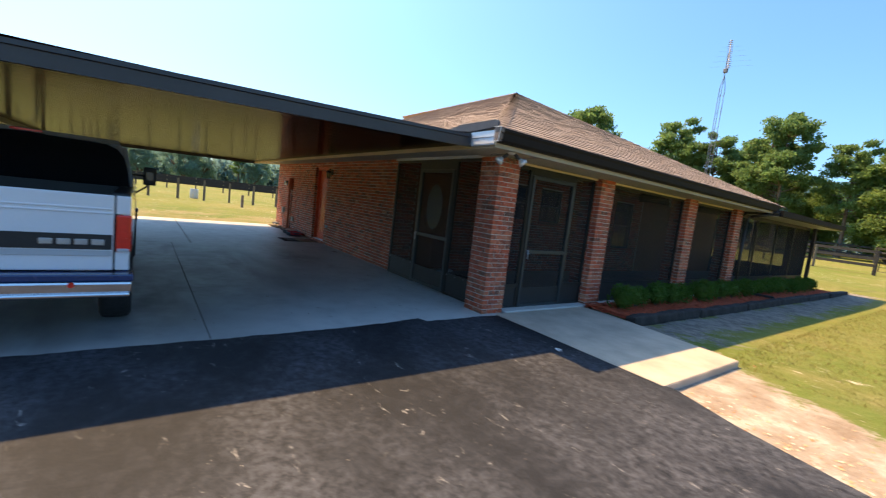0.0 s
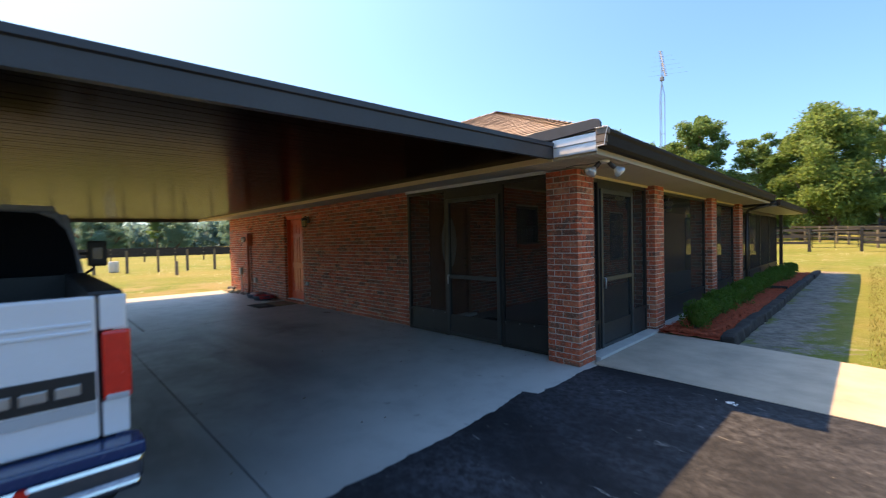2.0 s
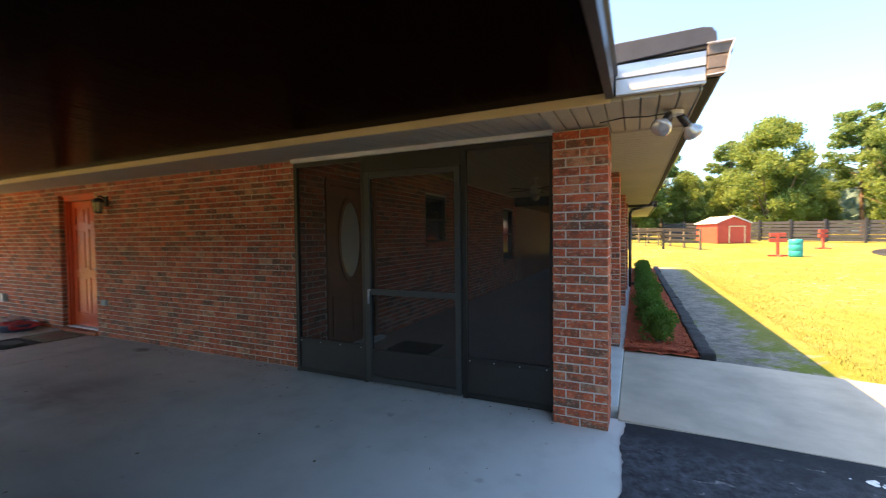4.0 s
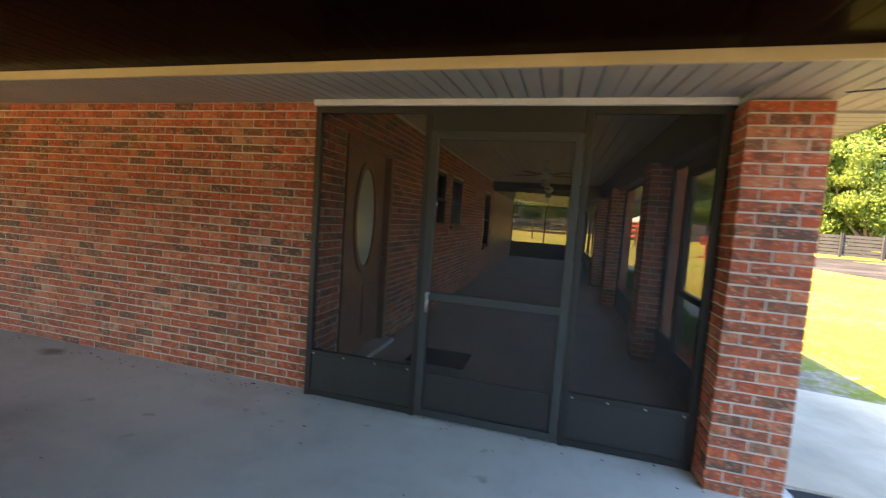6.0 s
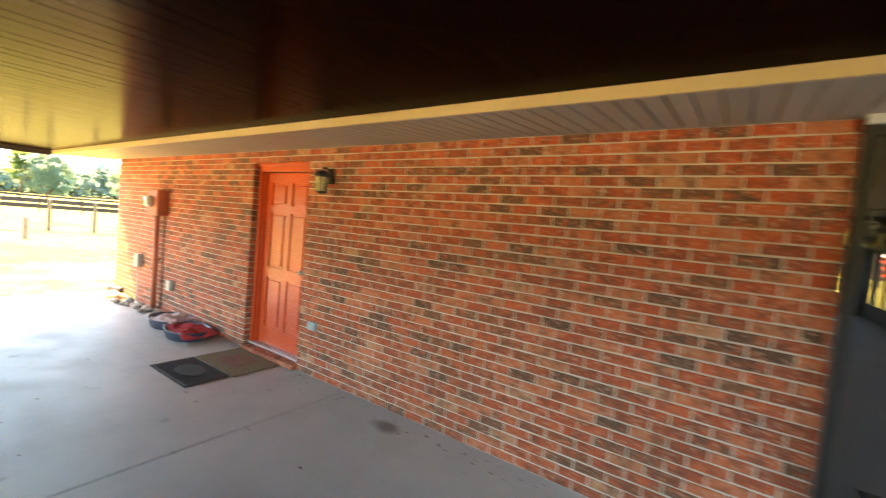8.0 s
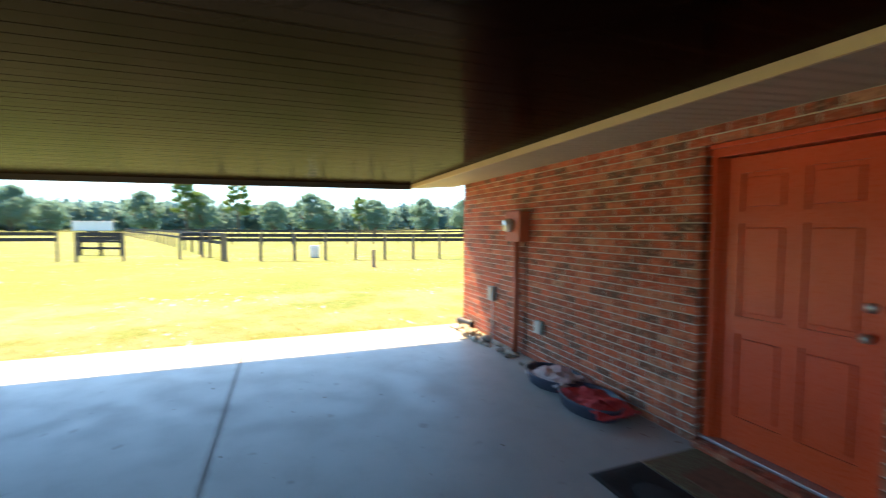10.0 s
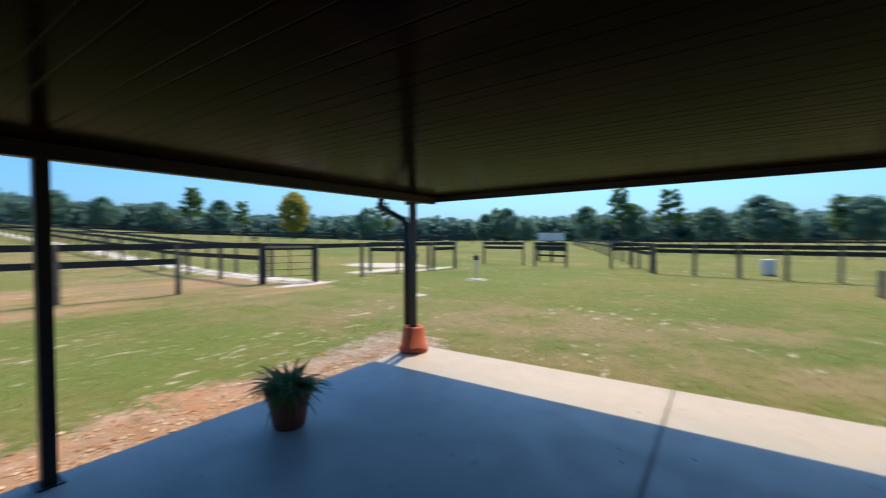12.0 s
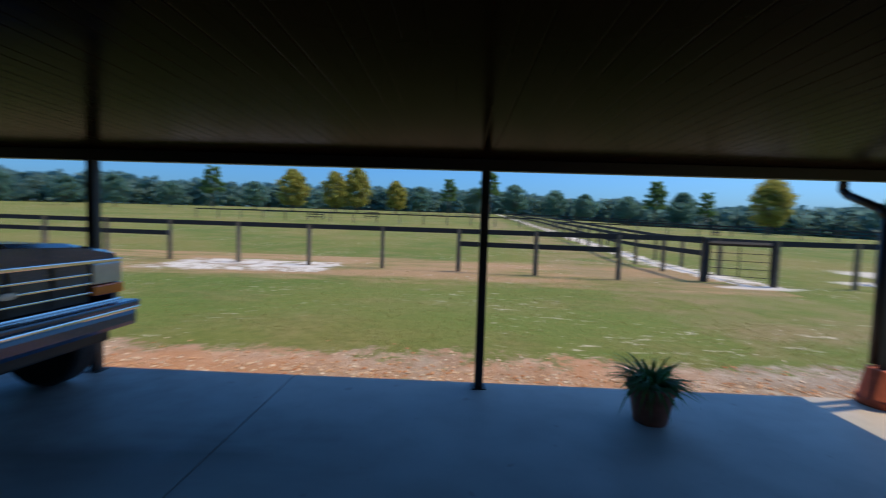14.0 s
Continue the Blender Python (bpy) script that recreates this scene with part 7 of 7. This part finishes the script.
def far_wood():
    """A belt of woodland round the fields, seen only as a leafy edge."""
    r = random.Random(63)
    verts, faces = [], []
    for k in range(1500):
        a = radians(-60 + 320 * k / 1500 + r.uniform(-0.4, 0.4))
        north = math.degrees(a) < 48
        d = (70 if north else 215) + r.uniform(0, 30)
        x, y = -2 - math.sin(a) * d, -3 + math.cos(a) * d
        h = r.uniform(6.5, 9.5) if north else r.uniform(8.5, 12.0) + 2.0 * noise.noise((a * 9, 0, 0))
        g = rise(x, y)
        for _ in range(60 if north else 80):
            u = r.random() ** 0.8
            w = (2.9 if north else 4.6) * math.sqrt(max(0.05, 1 - u * u * 0.9))
            p = Vector((x + r.uniform(-w, w), y + r.uniform(-w, w), g + h * u))
            up = Vector((r.gauss(0, 1), r.gauss(0, 1), r.gauss(0.6, 1))).normalized()
            side = up.cross(Vector((r.gauss(0, 1), r.gauss(0, 1), r.gauss(0, 1)))).normalized()
            l = (1.1 if north else 2.2) * r.uniform(0.6, 1.3)
            i = len(verts)
            verts += [p - side * l * 0.4, p + up * l * 0.6 - side * l * 0.4, p + up * l, p + up * l * 0.5 + side * l * 0.5]
            faces.append((i, i + 1, i + 2, i + 3))
    tagged(leaves_part("far_wood", verts, faces, LEAF_FAR_HAZE), "dense haze-blue wood closing off the fields", "woodland", kind="stuff")


# the far wood's leaf colour carries the haze as blue
LEAF_FAR_HAZE = leaf_paint("haze_blue_woodland", (0.10, 0.175, 0.165), (0.13, 0.21, 0.195), (0.165, 0.245, 0.215), trans=0.5)
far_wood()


def grass_blades():
    """Loose grass tufts on the lawn nearest the slabs."""
    r = random.Random(15)
    verts, faces = [], []

    def tuft(x, y, h):
        z = rise(x, y)
        for _ in range(4):
            a = r.uniform(0, 2 * math.pi)
            d = Vector((math.cos(a), math.sin(a), 0))
            s = Vector((-d.y, d.x, 0)) * r.uniform(0.003, 0.007)
            p = Vector((x + r.uniform(-0.04, 0.04), y + r.uniform(-0.04, 0.04), z - 0.005))
            i = len(verts)
            verts.extend([p - s, p + s, p + d * h * r.uniform(0.2, 0.8) + Vector((0, 0, h * r.uniform(0.6, 1.1)))])
            faces.append((i, i + 1, i + 2))
    for _ in range(26000):
        u = r.random()
        if u < 0.45:
            x, y = 2.3 + 10 * r.random() ** 1.5, 2.0 + 18 * r.random() ** 1.2
            if noise.noise((x * 0.8, y * 0.8, 4)) + (x + y - 4.5) * 0.25 < 0:
                continue
        elif u < 0.8:
            x, y = -14 + 16 * r.random(), -7.3 - 9 * r.random() ** 1.5
            if noise.noise((x * 0.7, y * 0.7, 9)) - (y + 8) * 0.5 < 0:
                continue
        else:
            x, y = -12.7 - 9 * r.random() ** 1.6, -10 + 14 * r.random()
        tuft(x, y, r.uniform(0.02, 0.06) if u < 0.45 else r.uniform(0.015, 0.035))
    tagged(leaves_part("grass", verts, faces, LEAF_GRASS), "short sunlit grass blades on the lawn", "grass", kind="stuff")


LEAF_GRASS = leaf_paint("grass_blades", (0.20, 0.22, 0.045), (0.27, 0.26, 0.07), (0.35, 0.29, 0.12))
grass_blades()


# ---- loose stuff on the ground ----
def scatter(name, label, category, mat, count, seed, place, size, flat=0.6):
    """Many little lumps, each a squashed uneven eight-sided stone."""
    r = random.Random(seed)
    verts, faces = [], []
    for _ in range(count):
        x, y, z = place(r)
        s = size * r.uniform(0.4, 1.0) ** 2
        a = r.uniform(0, 6.283)
        i = len(verts)
        ring = []
        for k in range(5):
            b = a + k * 1.2566
            q = s * r.uniform(0.7, 1.2)
            ring.append((x + math.cos(b) * q, y + math.sin(b) * q, z + s * flat * r.uniform(0.1, 0.5)))
        verts += ring + [(x, y, z + s * flat), (x, y, z - s * 0.3)]
        for k in range(5):
            faces += [(i + k, i + (k + 1) % 5, i + 5), (i + (k + 1) % 5, i + k, i + 6)]
    tagged(leaves_part(name, verts, faces, mat), label, category, kind="stuff")


def island_paint(name, *cols):
    s = Shader(name, 0.95, spec=0.15)
    pick = s.node("ShaderNodeNewGeometry").outputs["Random Per Island"]
    s.color(s.ramp(pick, *[(i / (len(cols) - 1), c) for i, c in enumerate(cols)]))
    s.bump(s.noise(120.0, 2.0), 0.4, 0.004)
    return s.m


CLODS = island_paint("sandy_clods", (0.42, 0.20, 0.085), (0.56, 0.36, 0.20), (0.70, 0.60, 0.48), (0.36, 0.22, 0.12))
CHIPS = island_paint("asphalt_chips", (0.05, 0.048, 0.045), (0.14, 0.13, 0.12), (0.26, 0.24, 0.21))
LITTER = island_paint("dry_leaf_bits", (0.06, 0.045, 0.03), (0.14, 0.09, 0.05), (0.22, 0.16, 0.09))
PETALS = island_paint("pale_splash", (0.70, 0.70, 0.68), (0.80, 0.80, 0.78))


def by_slab(r):
    x, y = r.uniform(-13.2, 0.5), -6.40 - abs(r.gauss(0, 0.42))
    return x, y, rise(x, y)


def on_verge(r):
    x = r.uniform(2.6, 6.5)
    y = 0.05 - (x - 2.6) * 0.16 + abs(r.gauss(0, 0.5)) + (1.95 if x < 2.62 else 0)
    return x, max(y, 0.25 if x < 3.2 else y), rise(x, y)


def on_drive(r):
    return r.uniform(0.35, 6.0), r.uniform(-6.0, 0.05), 0.005


def on_slab(r):
    if r.random() < 0.6:
        return r.uniform(-12.2, -0.3), 0.20 - abs(r.gauss(0, 0.09)), 0.0
    return r.uniform(-11.5, -0.4), r.uniform(-3.8, 0.1), 0.0


scatter("sand_clods", "rough orange and pale sandy clods beside the slab", "soil", CLODS, 2600, 81, by_slab, 0.035)
scatter("verge_pebbles", "pale sand lumps along the drive verge", "soil", CLODS, 700, 82, on_verge, 0.022)
scatter("asphalt_chips", "loose pale grit on the black asphalt", "grit", CHIPS, 600, 83, on_drive, 0.008, 0.4)
scatter("leaf_litter", "dry leaf bits lying against the brick wall", "leaf litter", LITTER, 330, 84, on_slab, 0.014, 0.35)
scatter("pale_splash", "small white splash on the asphalt drive", "splash", PETALS, 26, 85, lambda r: (1.38 + r.gauss(0, 0.05), -0.10 + r.gauss(0, 0.035), 0.004), 0.035, 0.12)

# ---- bricks, course by course ----
COURSE, BLEN, BHIGH, BDEEP, JOINT = 0.0677, 0.1935, 0.0582, 0.0921, 0.0095


def brick_mesh(name, length, seed, deep=BDEEP):
    """A brick lying along x, its face to -y, corners chipped a little."""
    rng = random.Random(seed)
    bm = bmesh.new()
    box(bm, (-length / 2, 0, 0), (length / 2, deep, BHIGH), 0.0)
    front = [e for e in bm.edges if all(v.co.y < 1e-5 for v in e.verts)]
    bmesh.ops.bevel(bm, geom=front, offset=0.004, segments=1, affect='EDGES')
    for v in bm.verts:
        v.co += Vector((rng.uniform(-1, 1), rng.uniform(-1, 1), rng.uniform(-1, 1))) * 0.0016
    return mesh_of(name, bm, BRICK)


BRICKS = [brick_mesh("brick", BLEN, i) for i in range(5)]
brng = random.Random(77)


def lay(parent, mesh, x, y, z, turn):
    ob = new("brick", mesh)
    ob.parent = parent
    ob.matrix_local = pose(x, y, z, 0, 0, turn)


def pillar(x0, y0):
    side = 0.40
    t = thing("brick_pillar", (x0, y0, 0), "square red brick porch pillar with light mortar joints", "pillar", "porch pillars", "structure")
    part("mortar_core", boxes(((0.007, 0.007, -0.1), (side - 0.007, side - 0.007, SOFFIT_Z))), MORTAR, t)
    for k in range(33):
        z = k * COURSE + 0.004
        h = side / 2
        for s in range(4):
            # each side in turn: two stretchers, or a stretcher between the ends of its neighbours
            turn = 90 * s
            m = Matrix.Translation((h, h, 0)) @ pose(0, 0, 0, 0, 0, turn)
            if (k + s) % 2 == 0:
                for dx in (-0.1015, 0.1015):
                    p = m @ Vector((dx, -h, z))
                    lay(t, brng.choice(BRICKS), p.x, p.y, p.z, turn)
            else:
                p = m @ Vector((0, -h, z))
                lay(t, brng.choice(BRICKS), p.x, p.y, p.z, turn)


for px, py in PILLARS:
    pillar(px, py)


def brick_face(name, parent, origin, along, inward, length, top, holes, near=None, turn=0.0):
    """Running-bond bricks over a wall face. Those in the stretch near are objects of their own, the others one mesh."""
    verts, faces = [], []
    origin, along, inward = Vector(origin), Vector(along), Vector(inward)
    inv = parent.matrix_world.inverted()
    up = Vector((0, 0, 1))
    singles = 0
    for k in range(int(top / COURSE)):
        z0 = k * COURSE + 0.004
        s = -(BLEN + JOINT) / 2 if k % 2 else 0.0
        while s < length - 0.02:
            a, b = max(s, 0.0), min(s + BLEN, length)
            s += BLEN + JOINT
            bits = [(a, b)]
            for h0, h1, lo, hi in holes:
                if z0 + BHIGH > lo + 0.02 and z0 < hi - 0.02:
                    bits = [q for u, v in bits for q in ((u, min(v, h0)), (max(u, h1), v)) if q[1] - q[0] > 0.025]
            for u, v in bits:
                jut = brng.uniform(-0.0025, 0.0025)
                if near and near[0] < u and v < near[1] and v - u > BLEN - 0.01:
                    p = inv @ (origin + along * ((u + v) / 2) + inward * jut + up * z0)
                    lay(parent, brng.choice(BRICKS), p.x, p.y, p.z, turn)
                    continue
                i = len(verts)
                c = 0.004
                for d, e in ((0.03, 0.0), (c, 0.0), (0.0, c)):
                    for q, w in ((u + e, z0 + e), (v - e, z0 + e), (v - e, z0 + BHIGH - e), (u + e, z0 + BHIGH - e)):
                        wob = Vector((brng.uniform(-1, 1), brng.uniform(-1, 1), brng.uniform(-1, 1))) * 0.0012
                        verts.append(inv @ (origin + along * q + inward * (jut + d) + up * w + wob))
                for r in (0, 4):
                    for q in range(4):
                        faces.append((i + r + q, i + r + (q + 1) % 4, i + r + 4 + (q + 1) % 4, i + r + 4 + q))
                faces.append((i + 8, i + 9, i + 10, i + 11))
    me = bpy.data.meshes.new(name)
    me.from_pydata(verts, [], faces)
    me.materials.append(BRICK_JOINED)
    ob = new(name, me)
    ob.parent = parent
    tagged(ob, kind="stuff")


L = WALL_X1 - WALL_X0
brick_face("brickwork", WALL_SOUTH, (WALL_X0, WALL_Y, 0), (1, 0, 0), (0, 1, 0), L, WALL_TOP + 0.002, [(DOOR_X0 - WALL_X0, DOOR_X1 - WALL_X0, 0, DOOR_TOP)], (L - 1.95, L + 1))
brick_face("brick_return", WALL_SOUTH, (WALL_X1, WALL_Y + 0.002, 0), (0, 1, 0), (-1, 0, 0), 0.11, WALL_TOP + 0.002, [])
brick_face("door_jamb_bricks", WALL_SOUTH, (DOOR_X0, WALL_Y + 0.002, 0), (0, 1, 0), (-1, 0, 0), 0.095, DOOR_TOP, [])
brick_face("brickwork", WALL_WEST, (WALL_X0, 9.6, 0), (0, -1, 0), (1, 0, 0), 9.35, SOFFIT_Z, [])
PORCH_WALL = bpy.data.objects["wall_porch"]
brick_face("brickwork", PORCH_WALL, (WALL_X1, 0.36, 0), (0, 1, 0), (-1, 0, 0), 9.2, 2.60, [(PORCH_DOOR[0] - 0.36, PORCH_DOOR[1] - 0.36, 0, PORCH_DOOR[2])] + [(a - 0.36, b - 0.36, lo, hi) for a, b, lo, hi in PORCH_WINDOWS])
